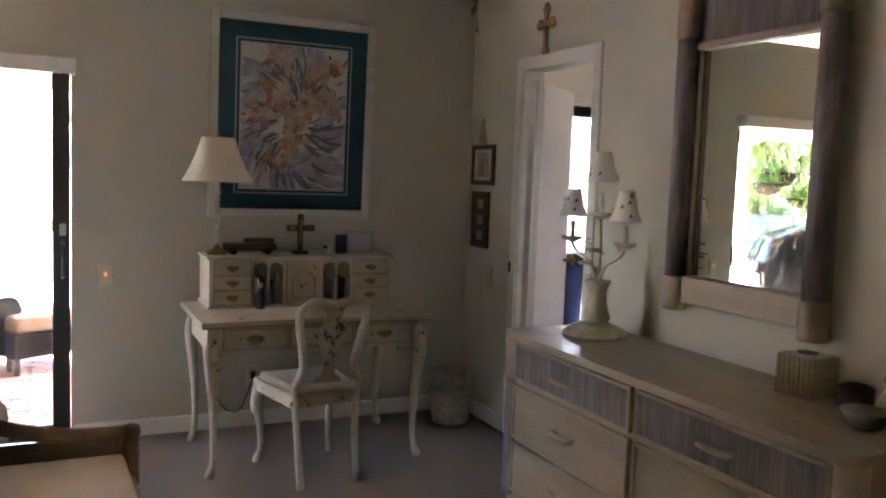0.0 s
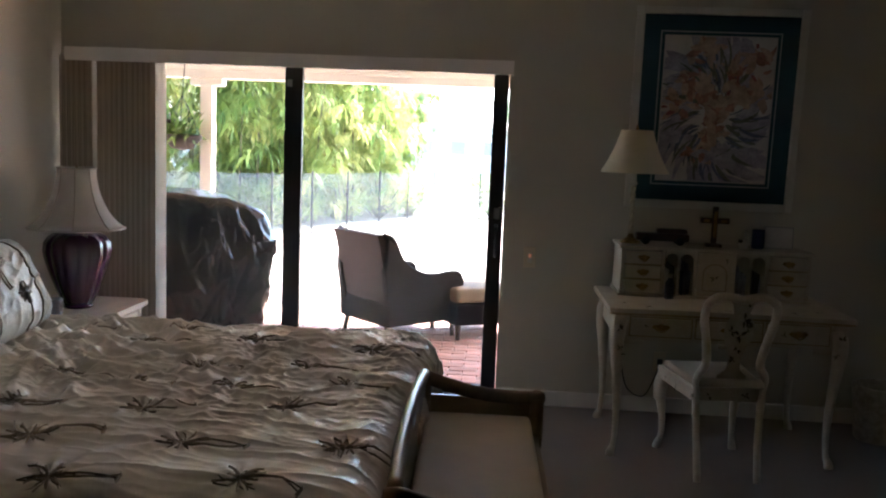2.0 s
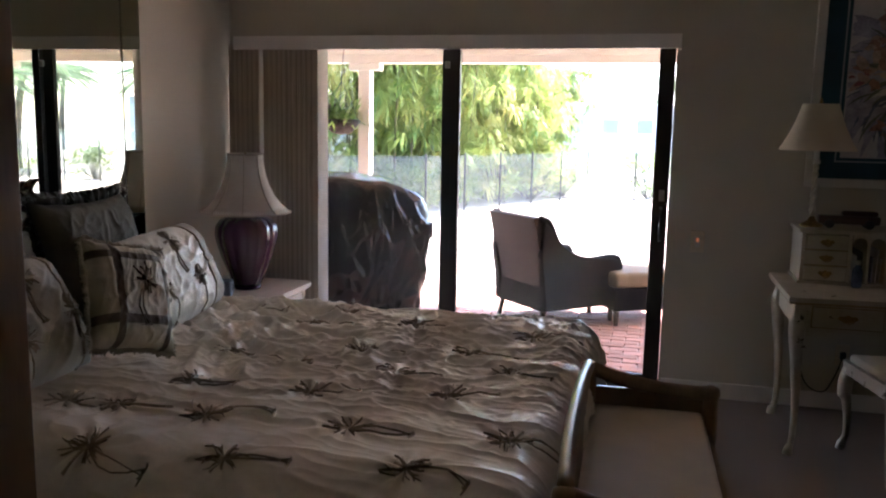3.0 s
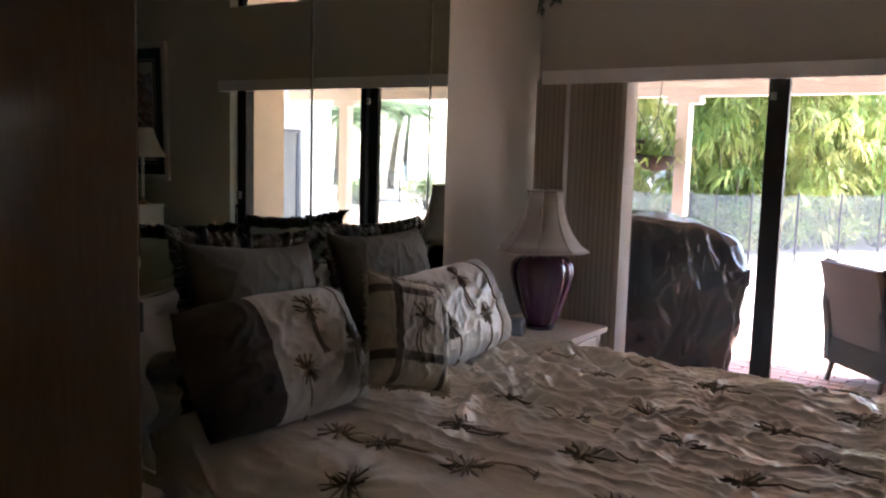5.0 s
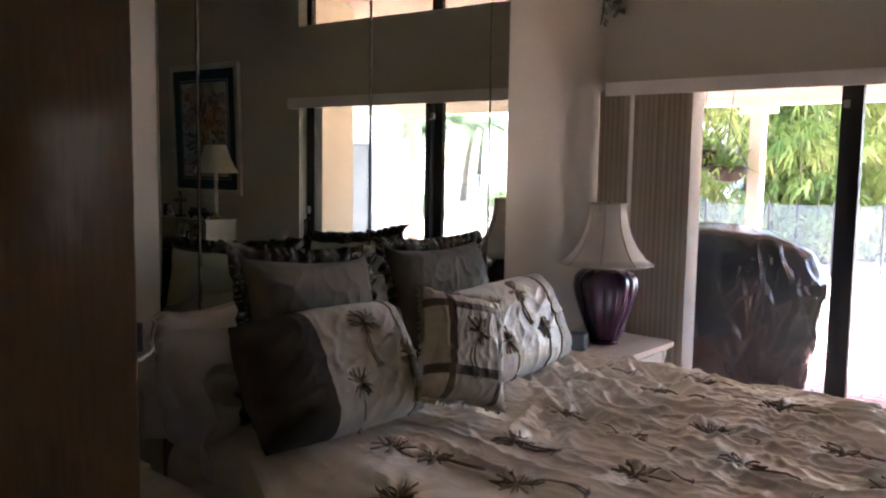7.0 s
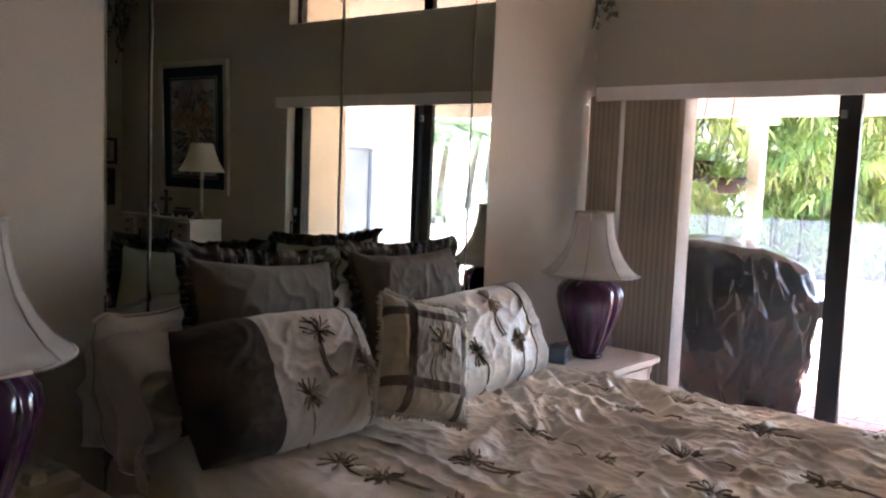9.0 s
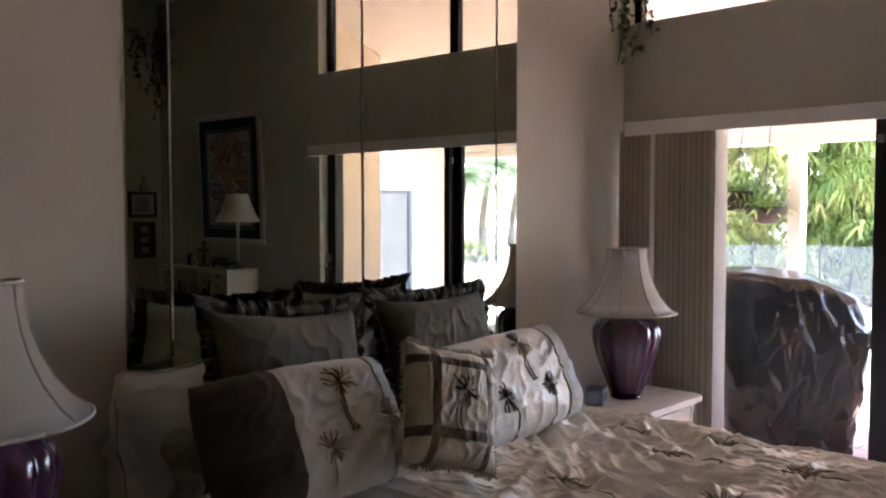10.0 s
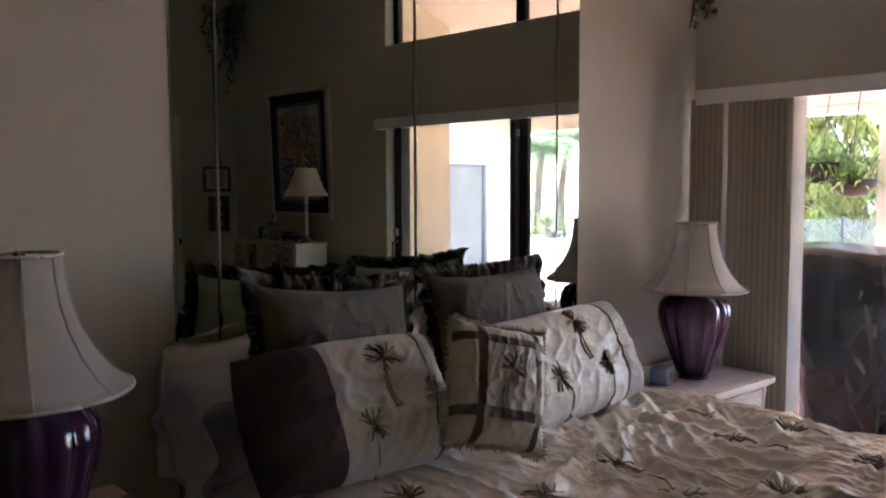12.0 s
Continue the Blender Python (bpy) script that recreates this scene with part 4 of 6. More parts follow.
def bail_pull(x, y, z, w=0.05):
    """A brass backplate with a hanging loop, facing -y."""
    o = [(-w, 0), (-w * 0.7, 0.012), (-w * 0.35, 0.010), (0, 0.018), (w * 0.35, 0.010), (w * 0.7, 0.012), (w, 0), (w * 0.6, -0.012), (0.0, -0.018), (-w * 0.6, -0.012)]
    b = move(plate_shape(o, 0, 0.003), pose(x, y, z, 90, 0, 0))
    c = tube([(x - w * 0.55, y - 0.004, z), (x - w * 0.5, y - 0.016, z - 0.012), (x, y - 0.018, z - 0.022), (x + w * 0.5, y - 0.016, z - 0.012), (x + w * 0.55, y - 0.004, z)], 0.003, 6)
    return join(b, c)


DK = (-1.16, -0.467)
dk = thing("writing_desk", pose(DK[0], DK[1], 0) @ Matrix.Diagonal((1, 1, 0.978, 1)), "antique white writing desk with painted flowers and curved legs", "desk")
rd = random.Random(8)
o = [(-0.58, -0.345), (-0.55, -0.352), (-0.3, -0.335), (0.3, -0.335), (0.55, -0.352), (0.58, -0.345), (0.585, 0.33), (-0.585, 0.33)]
part("top", plate_shape(o, 0.742, 0.765, 0.006), M_antique, dk)
part("top_edge", plate_shape([(x * 0.992, y * 0.992) for x, y in o], 0.732, 0.742), M_desk_edge, dk)
part("apron", bx((-0.535, 0.535, -0.30, 0.31, 0.60, 0.732), b=0.003), M_antique, dk)
for sx in (-1, 1):
    part("leg", cabriole(sx * 0.515, -0.285, sx * 0.7, -0.7, 0.70), M_antique, dk, smooth=True)
    part("leg", cabriole(sx * 0.515, 0.295, sx * 0.7, 0.2, 0.70), M_antique, dk, smooth=True)
    part("corner_block", bx((sx * 0.50, sx * 0.552, -0.318, -0.26, 0.60, 0.732), b=0.006), M_antique, dk)
for x0, x1 in ((-0.47, -0.18), (-0.155, 0.155), (0.18, 0.47)):
    dr = part("drawer", bx((x0, x1, -0.312, -0.30, 0.625, 0.715), b=0.003), M_antique, dk)
    part("drawer_line", bx((x0 - 0.006, x1 + 0.006, -0.3035, -0.30, 0.619, 0.721)), M_desk_edge, dk)
    part("drawer_pull", bail_pull((x0 + x1) / 2, -0.312, 0.672, 0.045), M_brass, dr)
bm = bmesh.new()
for x, z, s in ((-0.525, 0.66, 0.03), (0.525, 0.66, 0.03), (-0.40, 0.675, 0.015), (0.25, 0.67, 0.018), (-0.518, 0.56, 0.022), (0.50, 0.58, 0.022), (-0.50, 0.53, 0.018)):
    motif(bm, x, -0.3345, z, s, "y", rd)
for x, y, s in ((-0.38, -0.27, 0.04), (0.32, -0.25, 0.045), (0.46, -0.2, 0.035), (0.0, -0.28, 0.03), (-0.5, -0.2, 0.03)):
    motif(bm, x, y, 0.7662, s, "z", rd)
tagged(part("flower_painting", bm, M_motif, dk), kind="stuff")
for x in (-0.45, 0.0, 0.45):
    part("skirt_scallop", bx((x - 0.045, x + 0.045, -0.30, -0.285, 0.575, 0.60), b=0.008), M_antique, dk)
# the hutch that stands on it
hu = thing("desk_hutch", pose(DK[0], -0.12, 0.7485) @ Matrix.Diagonal((1, 1, 0.9, 1)), "antique white desk hutch with small drawers and pigeonholes", "desk hutch")
HX, HD, HH = 0.485, 0.30, 0.275
part("side_panel", bx((-HX, -HX + 0.018, -HD, 0, 0, HH), b=0.002), M_antique, hu)
part("side_panel", bx((HX - 0.018, HX, -HD, 0, 0, HH), b=0.002), M_antique, hu)
part("bottom", bx((-HX - 0.01, HX + 0.01, -HD - 0.012, 0, 0, 0.014), b=0.003), M_antique, hu)
part("top", bx((-HX - 0.015, HX + 0.015, -HD - 0.018, 0, HH, HH + 0.018), b=0.005), M_antique, hu)
# pigeonhole shade is painted into this panel's colour
part("back_panel", bx((-HX + 0.018, HX - 0.018, -0.01, 0, 0.014, HH)), M_recess_shade, hu)
for x in (-0.265, -0.1, 0.1, 0.265):
    part("divider", bx((x - 0.008, x + 0.008, -HD + 0.004, -0.01, 0.014, HH), b=0.001), M_antique, hu)
for x0, x1 in ((-HX + 0.018, -0.273), (0.273, HX - 0.018)):
    for k in range(3):
        z0 = 0.022 + k * 0.084
        dr = part("drawer", bx((x0 + 0.004, x1 - 0.004, -HD - 0.006, -0.02, z0, z0 + 0.073), b=0.003), M_antique, hu)
        part("drawer_pull", bail_pull((x0 + x1) / 2, -HD - 0.006, z0 + 0.038, 0.034), M_brass, dr)
    for k in range(2):
        part("rail", bx((x0, x1, -HD, -HD + 0.02, 0.014 + 0.084 * (k + 1) - 0.002, 0.014 + 0.084 * (k + 1) + 0.005)), M_desk_edge, hu)
dr = part("centre_door", bx((-0.09, 0.09, -HD - 0.006, -HD + 0.012, 0.018, HH - 0.004), b=0.003), M_antique, hu)
part("door_moulding", tube([(0.06 * math.cos(a), -HD - 0.007, 0.15 + 0.055 * math.sin(a)) for a in [math.pi * k / 10 for k in range(11)]] + [(-0.06, -HD - 0.007, 0.05), (0.06, -HD - 0.007, 0.05), (0.06, -HD - 0.007, 0.15)], 0.003, 6), M_desk_edge, dr)
tagged(part("flower_painting", motif(motif(bmesh.new(), 0.0, -HD - 0.0085, 0.12, 0.035, "y", rd), 0.06, -HD - 0.0085, 0.23, 0.022, "y", rd), M_motif, dr), kind="stuff")
# arched fronts of the pigeonholes
for cx in (-0.183, 0.183):
    part("centre_slat", bx((cx - 0.006, cx + 0.006, -HD + 0.006, -0.01, 0.014, HH)), M_antique, hu)
    for ax in (cx - 0.0385, cx + 0.0385):
        bm = bmesh.new()
        top = HH
        r = 0.032
        arch = [(ax + r * math.cos(a), 0.225 + r * math.sin(a)) for a in [math.pi * k / 8 for k in range(9)]]
        for (xa, za), (xb, zb) in zip(arch, arch[1:]):
            bm.faces.new([bm.verts.new(p) for p in ((xa, -HD + 0.004, za), (xa, -HD + 0.004, top), (xb, -HD + 0.004, top), (xb, -HD + 0.004, zb))])
        bmesh.ops.remove_doubles(bm, verts=bm.verts[:], dist=0.0004)
        bmesh.ops.solidify(bm, geom=bm.faces[:], thickness=0.006)
        part("arch", bm, M_antique, hu)
rl = random.Random(4)
for cx in (-0.2215, -0.1445, 0.1445, 0.2215):
    for k in range(3):
        x = DK[0] + cx + (k - 1) * 0.016
        mt = rl.choice((M_blue, M_white_cloth, M_lilac, M_darkwood))
        hgt = rl.uniform(0.11, 0.18)
        tagged(part("letter", move(bx((-0.003, 0.003, -0.12, 0.08, 0, hgt), b=0.001), pose(x, -0.12 - 0.17, 0.762, 0, rl.uniform(-4, 4), 0)), mt), "letter standing in a pigeonhole of the hutch", "letter", "letters")
bt = thing("blue_bottle", pose(DK[0] - 0.235, -0.46, 0.7485), "small blue bottle standing on the desk", "bottle")
part("bottle_body", lathe([(0.022, 0), (0.024, 0.01), (0.024, 0.08), (0.012, 0.1), (0.012, 0.11)], 14), M_blue, bt, smooth=True)
part("cap", lathe([(0.014, 0.11), (0.014, 0.13)], 14), M_frame_white, bt)

# desk lamp
dl = thing("desk_lamp", pose(-1.583, -0.27, 1.0122), "twisted candlestick lamp with a cream pleated shade", "table lamp")
part("base", lathe([(0.055, 0), (0.055, 0.01), (0.04, 0.018), (0.02, 0.03), (0.012, 0.05)], 20), M_brass, dl, smooth=True)
bm = bmesh.new()
for ph0 in (0, math.pi):
    tube([(0.008 * math.cos(ph0 + z * 90), 0.008 * math.sin(ph0 + z * 90), 0.05 + z) for z in [0.26 * k / 50 for k in range(51)]], 0.008, 6, bm)
part("stem", bm, M_lamp_metal, dl, "twisted pale metal stem", smooth=True)
part("candle_tube", lathe([(0.018, 0.31), (0.02, 0.325), (0.013, 0.33), (0.013, 0.42)], 12), M_frame_white, dl, smooth=True)
bm = lathe([(0.178 - 0.095 * k / 8 - 0.01 * math.sin(math.pi * k / 8), 0.375 + 0.225 * k / 8) for k in range(9)], 120, wave=60, depth=0.03, cap=False)
part("shade", bm, M_shade, dl, "cream pleated shade", smooth=True)
part("finial", lathe([(0.005, 0.59), (0.009, 0.61), (0.003, 0.63)], 8), M_brass, dl)
part("harp", tube([(0, 0, 0.42), (0.04, 0, 0.5), (0, 0, 0.6)], 0.003, 6), M_brass, dl)

# things on the hutch
ZH = 1.0122
cr = thing("crucifix", pose(-1.15, -0.30, ZH), "dark wooden crucifix standing on the hutch", "crucifix")
part("foot", bx((-0.04, 0.04, -0.03, 0.03, 0, 0.018), b=0.004), M_darkwood, cr)
part("upright", bx((-0.014, 0.014, -0.01, 0.01, 0.018, 0.215), b=0.003), M_darkwood, cr)
part("crossbar", bx((-0.075, 0.075, -0.0105, 0.0105, 0.125, 0.155), b=0.003), M_darkwood, cr)
part("inlay", bx((-0.008, 0.008, -0.013, -0.0105, 0.05, 0.19), (-0.06, -0.03, -0.013, -0.0108, 0.133, 0.147), (0.03, 0.06, -0.013, -0.0108, 0.133, 0.147)), M_brass, cr)
tr = thing("wooden_car", pose(-1.43, -0.29, ZH), "dark wooden toy car ornament on the hutch", "ornament")
part("body", join(bx((-0.13, 0.15, -0.035, 0.035, 0.02, 0.06), b=0.01), bx((-0.02, 0.14, -0.03, 0.03, 0.06, 0.085), b=0.012)), M_darkwood, tr)
for x in (-0.08, 0.1):
    for y in (-0.036, 0.036):
        part("wheel", lathe([(0.022, -0.006), (0.022, 0.006)], 14, at=(x, y, 0.022), axis=Matrix.Rotation(radians(90), 3, "X")), M_black, tr)
fg = thing("figurine", pose(-0.99, -0.29, ZH), "small white and brown animal figurine on the hutch", "figurine")
part("body", join(lathe([(0.02, 0), (0.028, 0.015), (0.026, 0.04), (0.016, 0.055)], 12), lathe([(0.008, 0.05), (0.018, 0.065), (0.016, 0.085), (0.005, 0.095)], 12, at=(0.012, 0, 0))), M_frame_white, fg, smooth=True)
part("patch", lathe([(0.01, 0.0), (0.014, 0.008), (0.01, 0.016)], 10, at=(-0.02, -0.015, 0.03)), M_brown_cloth, fg, smooth=True)
cu = thing("pencil_cup", pose(-0.91, -0.27, ZH), "dark blue cup on the hutch", "cup")
part("cup", lathe([(0.03, 0), (0.032, 0.01), (0.032, 0.1), (0.028, 0.1), (0.027, 0.02)], 18), M_navy, cu, smooth=True)
pf = thing("photo_stand", pose(-0.795, -0.25, ZH, -10, 0, -8), "small silver photo frame leaning on the hutch", "photo frame")
part("frame", bx((-0.075, 0.075, 0, 0.006, 0, 0.006), (-0.075, 0.075, 0, 0.006, 0.114, 0.12), (-0.075, -0.069, 0, 0.006, 0.006, 0.114), (0.069, 0.075, 0, 0.006, 0.006, 0.114)), M_chrome, pf)
part("photo", bx((-0.069, 0.069, 0.001, 0.005, 0.006, 0.114)), M_paper, pf)
cb = thing("lamp_cord", pose(0, 0, 0), "thin dark lamp cord hanging behind the desk", "cord")
part("cord", tube(curve_points([(-1.55, -0.03, 0.7), (-1.56, -0.03, 0.4), (-1.52, -0.035, 0.16), (-1.42, -0.04, 0.10), (-1.36, -0.03, 0.2), (-1.33, -0.02, 0.30)], 6), 0.004, 6), M_black, cb)
part("plug", bx((-1.345, -1.315, -0.03, -0.008, 0.28, 0.32), b=0.004), M_black, cb)
ot = thing("outlet", pose(-1.33, 0, 0.30), "cream wall outlet behind the desk", "outlet")
part("plate", bx((-0.035, 0.035, -0.008, 0, -0.057, 0.057), b=0.003), M_plate, ot)


# ---- the desk chair ----
ch = thing("desk_chair", pose(-1.215, -0.785, 0, 0, 0, 6) @ Matrix.Diagonal((0.93, 1, 0.96, 1)), "antique white desk chair with a vase shaped splat, painted flowers", "chair")
seat_o = [(-0.23, 0.20), (-0.225, 0.225), (0.225, 0.225), (0.23, 0.20), (0.185, -0.20), (-0.185, -0.20)]
part("seat_frame", plate_shape(seat_o, 0.385, 0.445, 0.006), M_antique, ch)
part("seat", move(plate_shape([(x * 0.9, y * 0.88) for x, y in seat_o], 0, 0.035, 0.02), pose(0, 0, 0.445)), M_bench_cloth, ch, "cream padded seat", smooth=True)
for sx in (-1, 1):
    part("front_leg", cabriole(sx * 0.20, 0.195, sx * 0.6, 0.6, 0.41, 0.95), M_antique, ch, smooth=True)
    lg = curve_points([(sx * 0.15, -0.255, 0.0), (sx * 0.155, -0.215, 0.2), (sx * 0.165, -0.195, 0.42), (sx * 0.17, -0.205, 0.50), (sx * 0.135, -0.215, 0.57), (sx * 0.15, -0.235, 0.68), (sx * 0.175, -0.255, 0.80), (sx * 0.165, -0.275, 0.875), (sx * 0.12, -0.28, 0.90)], 5)
    part("back_post", tube(lg, [0.018] * 16 + [0.02] * (len(lg) - 16), 8), M_antique, ch, smooth=True)
crest = curve_points([(-0.165, -0.275, 0.875), (-0.12, -0.28, 0.905), (-0.06, -0.282, 0.905), (0.0, -0.282, 0.895), (0.06, -0.282, 0.905), (0.12, -0.28, 0.905), (0.165, -0.275, 0.875)], 5)
part("crest_rail", tube(crest, 0.021, 8), M_antique, ch, smooth=True)
part("lower_rail", tube([(-0.165, -0.2, 0.475), (0.165, -0.2, 0.475)], 0.018, 8, flat=1.3), M_antique, ch, smooth=True)
prof = [(0.07, 0.48), (0.075, 0.51), (0.035, 0.545), (0.03, 0.60), (0.05, 0.66), (0.075, 0.72), (0.07, 0.78), (0.04, 0.83), (0.05, 0.87), (0.065, 0.895)]
bm = bmesh.new()
rows = [[bm.verts.new((s * w, -0.2 - 0.085 * max(0, (z - 0.48) / 0.42), z)) for s in (-1, 1)] for w, z in prof]
for a, b in zip(rows, rows[1:]):
    bm.faces.new((a[0], a[1], b[1], b[0]))
bmesh.ops.solidify(bm, geom=bm.faces[:], thickness=0.012)
sp = part("splat", bm, M_antique, ch, "vase shaped back splat")
bm = bmesh.new()
for x, z, s in ((0.0, 0.72, 0.05), (0.01, 0.8, 0.05), (-0.015, 0.6, 0.025), (0.02, 0.88, 0.03), (0, 0.65, 0.03), (0.03, 0.76, 0.04), (-0.04, 0.74, 0.035)):
    motif(bm, x, -0.2 - 0.085 * (z - 0.48) / 0.42 - 0.016, z, s, "y", rd)
tagged(part("flower_painting", bm, M_motif, sp), kind="stuff")
bm = bmesh.new()
for x, z, s in ((-0.1, 0.41, 0.028), (0.08, 0.415, 0.028), (-0.19, 0.41, 0.02)):
    motif(bm, x, -0.2035, z, s, "y", rd)
for y, z, s in ((-0.08, 0.415, 0.03), (0.08, 0.41, 0.03)):
    motif(bm, -0.232, y, z, s, "x", rd)
tagged(part("flower_painting", bm, M_motif, ch), kind="stuff")

# ---- waste basket in the corner ----
wb = thing("waste_basket", pose(-0.20, -0.265, 0) @ Matrix.Diagonal((0.9, 0.9, 0.92, 1)), "round ribbed wicker waste basket in the corner", "waste basket")
part("basket_body", lathe([(0.115, 0), (0.12, 0.01), (0.14, 0.24), (0.132, 0.24), (0.112, 0.015)], 72, wave=72, depth=0.05, cap=True), M_wicker_tan, wb, smooth=True)
part("band", lathe([(0.142, 0.24), (0.15, 0.25), (0.152, 0.32), (0.146, 0.33), (0.136, 0.32), (0.134, 0.24)], 36, cap=False), M_wicker_tan, wb, "woven rim", smooth=True)

# ---- the large floral picture ----
pc = thing("floral_picture", pose(-1.127, -0.004, 1.748, 2.0, 0, 0), "framed floral watercolour with a dark teal mat above the desk", "picture")
FW, FH = 0.464, 0.554
for x0, x1, z0, z1 in ((-FW, -FW + 0.045, -FH, FH), (FW - 0.045, FW, -FH, FH), (-FW + 0.045, FW - 0.045, -FH, -FH + 0.045), (-FW + 0.045, FW - 0.045, FH - 0.045, FH)):
    part("frame_rail", bx((x0, x1, -0.038, 0, z0, z1), b=0.006), M_frame_white, pc)
part("mat", bx((-FW + 0.045, FW - 0.045, -0.022, -0.012, -FH + 0.045, FH - 0.045)), M_mat_teal, pc, "dark teal mat")
part("mat_line", bx((-0.327, 0.327, -0.0235, -0.022, -0.423, 0.423)), M_mat_pale, pc)
part("mat_inner", bx((-0.320, 0.320, -0.0245, -0.0235, -0.416, 0.416)), M_mat_teal, pc)
part("paper", bx((-0.303, 0.303, -0.026, -0.0245, -0.40, 0.40)), M_paper, pc)
rq = random.Random(17)


def stroke(bm, x, z, ln, wd, a, y):
    """A leaf or petal shaped brush stroke, clipped to the paper."""
    n = 6
    L_, R_ = [], []
    for k in range(n + 1):
        s = k / n
        w_ = wd * math.sin(math.pi * min(1, s * 0.95 + 0.03)) ** 0.8 * rq.uniform(0.8, 1.2)
        cx, cz = x + ln * s * math.cos(a + 0.4 * s), z + ln * s * math.sin(a + 0.4 * s)
        for lst, sg in ((L_, 1), (R_, -1)):
            px, pz = cx - sg * w_ * math.sin(a), cz + sg * w_ * math.cos(a)
            lst.append((max(-0.298, min(0.298, px)), max(-0.395, min(0.395, pz))))
    pts = L_ + R_[::-1]
    try:
        bm.faces.new([bm.verts.new((px, y, pz)) for px, pz in pts])
    except ValueError:
        pass


layers = []
for mt, nm, cnt, ln, wd, rad in ((M_lilac, "pale_wash", 110, (0.08, 0.26), (0.012, 0.045), 0.33), (M_blue, "blue_leafage", 90, (0.08, 0.2), (0.004, 0.013), 0.27),
                                 (M_olive, "green_leafage", 80, (0.08, 0.2), (0.004, 0.014), 0.26), (M_peach, "peach_bloom", 110, (0.04, 0.11), (0.014, 0.032), 0.2),
                                 (M_coral, "coral_bloom", 80, (0.03, 0.09), (0.01, 0.024), 0.17), (M_rose, "rose_bloom", 34, (0.02, 0.06), (0.007, 0.016), 0.15)):
    bm = bmesh.new()
    y = -0.0265 - 0.0004 * len(layers)
    heads = [(-0.16, 0.16), (0.10, 0.22), (0.02, 0.02), (-0.04, -0.20), (0.19, 0.08), (-0.20, 0.02), (0.22, 0.28), (-0.09, 0.33), (0.0, -0.10), (-0.08, 0.10), (0.08, 0.10)]
    for k in range(cnt):
        if "bloom" in nm:
            hx, hz = rq.choice(heads)
            a = rq.uniform(0, 6.28)
            stroke(bm, hx + rq.gauss(0, 0.03), hz + rq.gauss(0, 0.03), rq.uniform(*ln), rq.uniform(*wd), a, y - 0.00002 * k)
        else:
            a = rq.uniform(0, 6.28)
            stroke(bm, rad * 0.7 * math.cos(a) * rq.uniform(0.3, 1), -0.03 + rad * math.sin(a) * rq.uniform(0.3, 1.1), rq.uniform(*ln), rq.uniform(*wd), a + rq.uniform(-0.4, 0.4), y - 0.00002 * k)
    layers.append(nm)
    tagged(part(nm, bm, mt, pc), kind="stuff")
bm = bmesh.new()
for k in range(14):
    stroke(bm, rq.uniform(-0.12, 0.06), rq.uniform(-0.32, -0.2), rq.uniform(0.06, 0.14), rq.uniform(0.015, 0.03), rq.uniform(-0.3, 0.3), -0.0292)
tagged(part("vase", bm, M_lilac, pc), kind="stuff")

# ---- small things on the walls ----
sw = thing("light_switch", pose(-2.107, 0, 0.873), "cream light switch plate with a glowing orange dot", "light switch")
part("plate", bx((-0.036, 0.036, -0.007, 0, -0.06, 0.06), b=0.003), M_plate, sw)
part("rocker", bx((-0.014, 0.014, -0.011, -0.007, -0.032, 0.032), b=0.002), M_frame_white, sw)
mg = bpy.data.materials.new("switch_glow")
mg.use_nodes = True
mg.node_tree.nodes["Principled BSDF"].inputs["Emission Color"].default_value = (1, 0.25, 0.05, 1)
mg.node_tree.nodes["Principled BSDF"].inputs["Emission Strength"].default_value = 0.06
part("pilot_light", bx((-0.006, 0.006, -0.0125, -0.011, 0.0, 0.02), b=0.002), mg, sw)
th = thing("thermostat", pose(0, -0.30, 0.875), "cream switch plate beside the narrow doorway", "light switch")
part("plate", bx((-0.008, 0, -0.055, 0.055, -0.06, 0.06), b=0.003), M_plate, th)
part("rocker", bx((-0.012, -0.008, -0.035, -0.01, -0.03, 0.03), (-0.012, -0.008, 0.01, 0.035, -0.03, 0.03), b=0.002), M_frame_white, th)


def wall_frame(name, y0, y1, z0, z1, label, windows):
    t = thing(name, pose(0, 0, 0), label, "picture frame", "small frames by the doorway")
    b = 0.028
    for q in ((y0, y0 + b, z0, z1), (y1 - b, y1, z0, z1), (y0 + b, y1 - b, z0, z0 + b), (y0 + b, y1 - b, z1 - b, z1)):
        part("frame_rail", bx((-0.018, 0, *q), b=0.003), M_darkwood, t)
    part("mat", bx((-0.009, -0.002, y0 + b, y1 - b, z0 + b, z1 - b)), M_paper if windows == 1 else M_darkwood, t)
    n = windows
    for k in range(n):
        hz = (z1 - z0 - 2 * b) / n
        part("print", bx((-0.0115, -0.009, y0 + b + 0.045, y1 - b - 0.045, z0 + b + hz * k + 0.02, z0 + b + hz * (k + 1) - 0.02)), M_peach if n == 1 else M_lilac, t)
    return t


wall_frame("framed_print", -0.34, -0.055, 1.413, 1.653, "small dark wooden frame with a pale print", 1)
wall_frame("framed_photos", -0.29, -0.075, 1.035, 1.373, "tall dark wooden frame with three photos", 3)
an = thing("wall_angel", pose(0, -0.175, 1.658), "small pale carved ornament above the frame", "ornament")
part("carving", move(plate_shape([(-0.05, 0), (0.05, 0), (0.03, 0.07), (0.015, 0.10), (0.018, 0.13), (0.0, 0.155), (-0.018, 0.13), (-0.015, 0.10), (-0.03, 0.07)], 0, 0.012, 0.003), Matrix.Rotation(radians(-90), 4, "Z") @ Matrix.Rotation(radians(90), 4, "X")), M_wicker_tan, an)
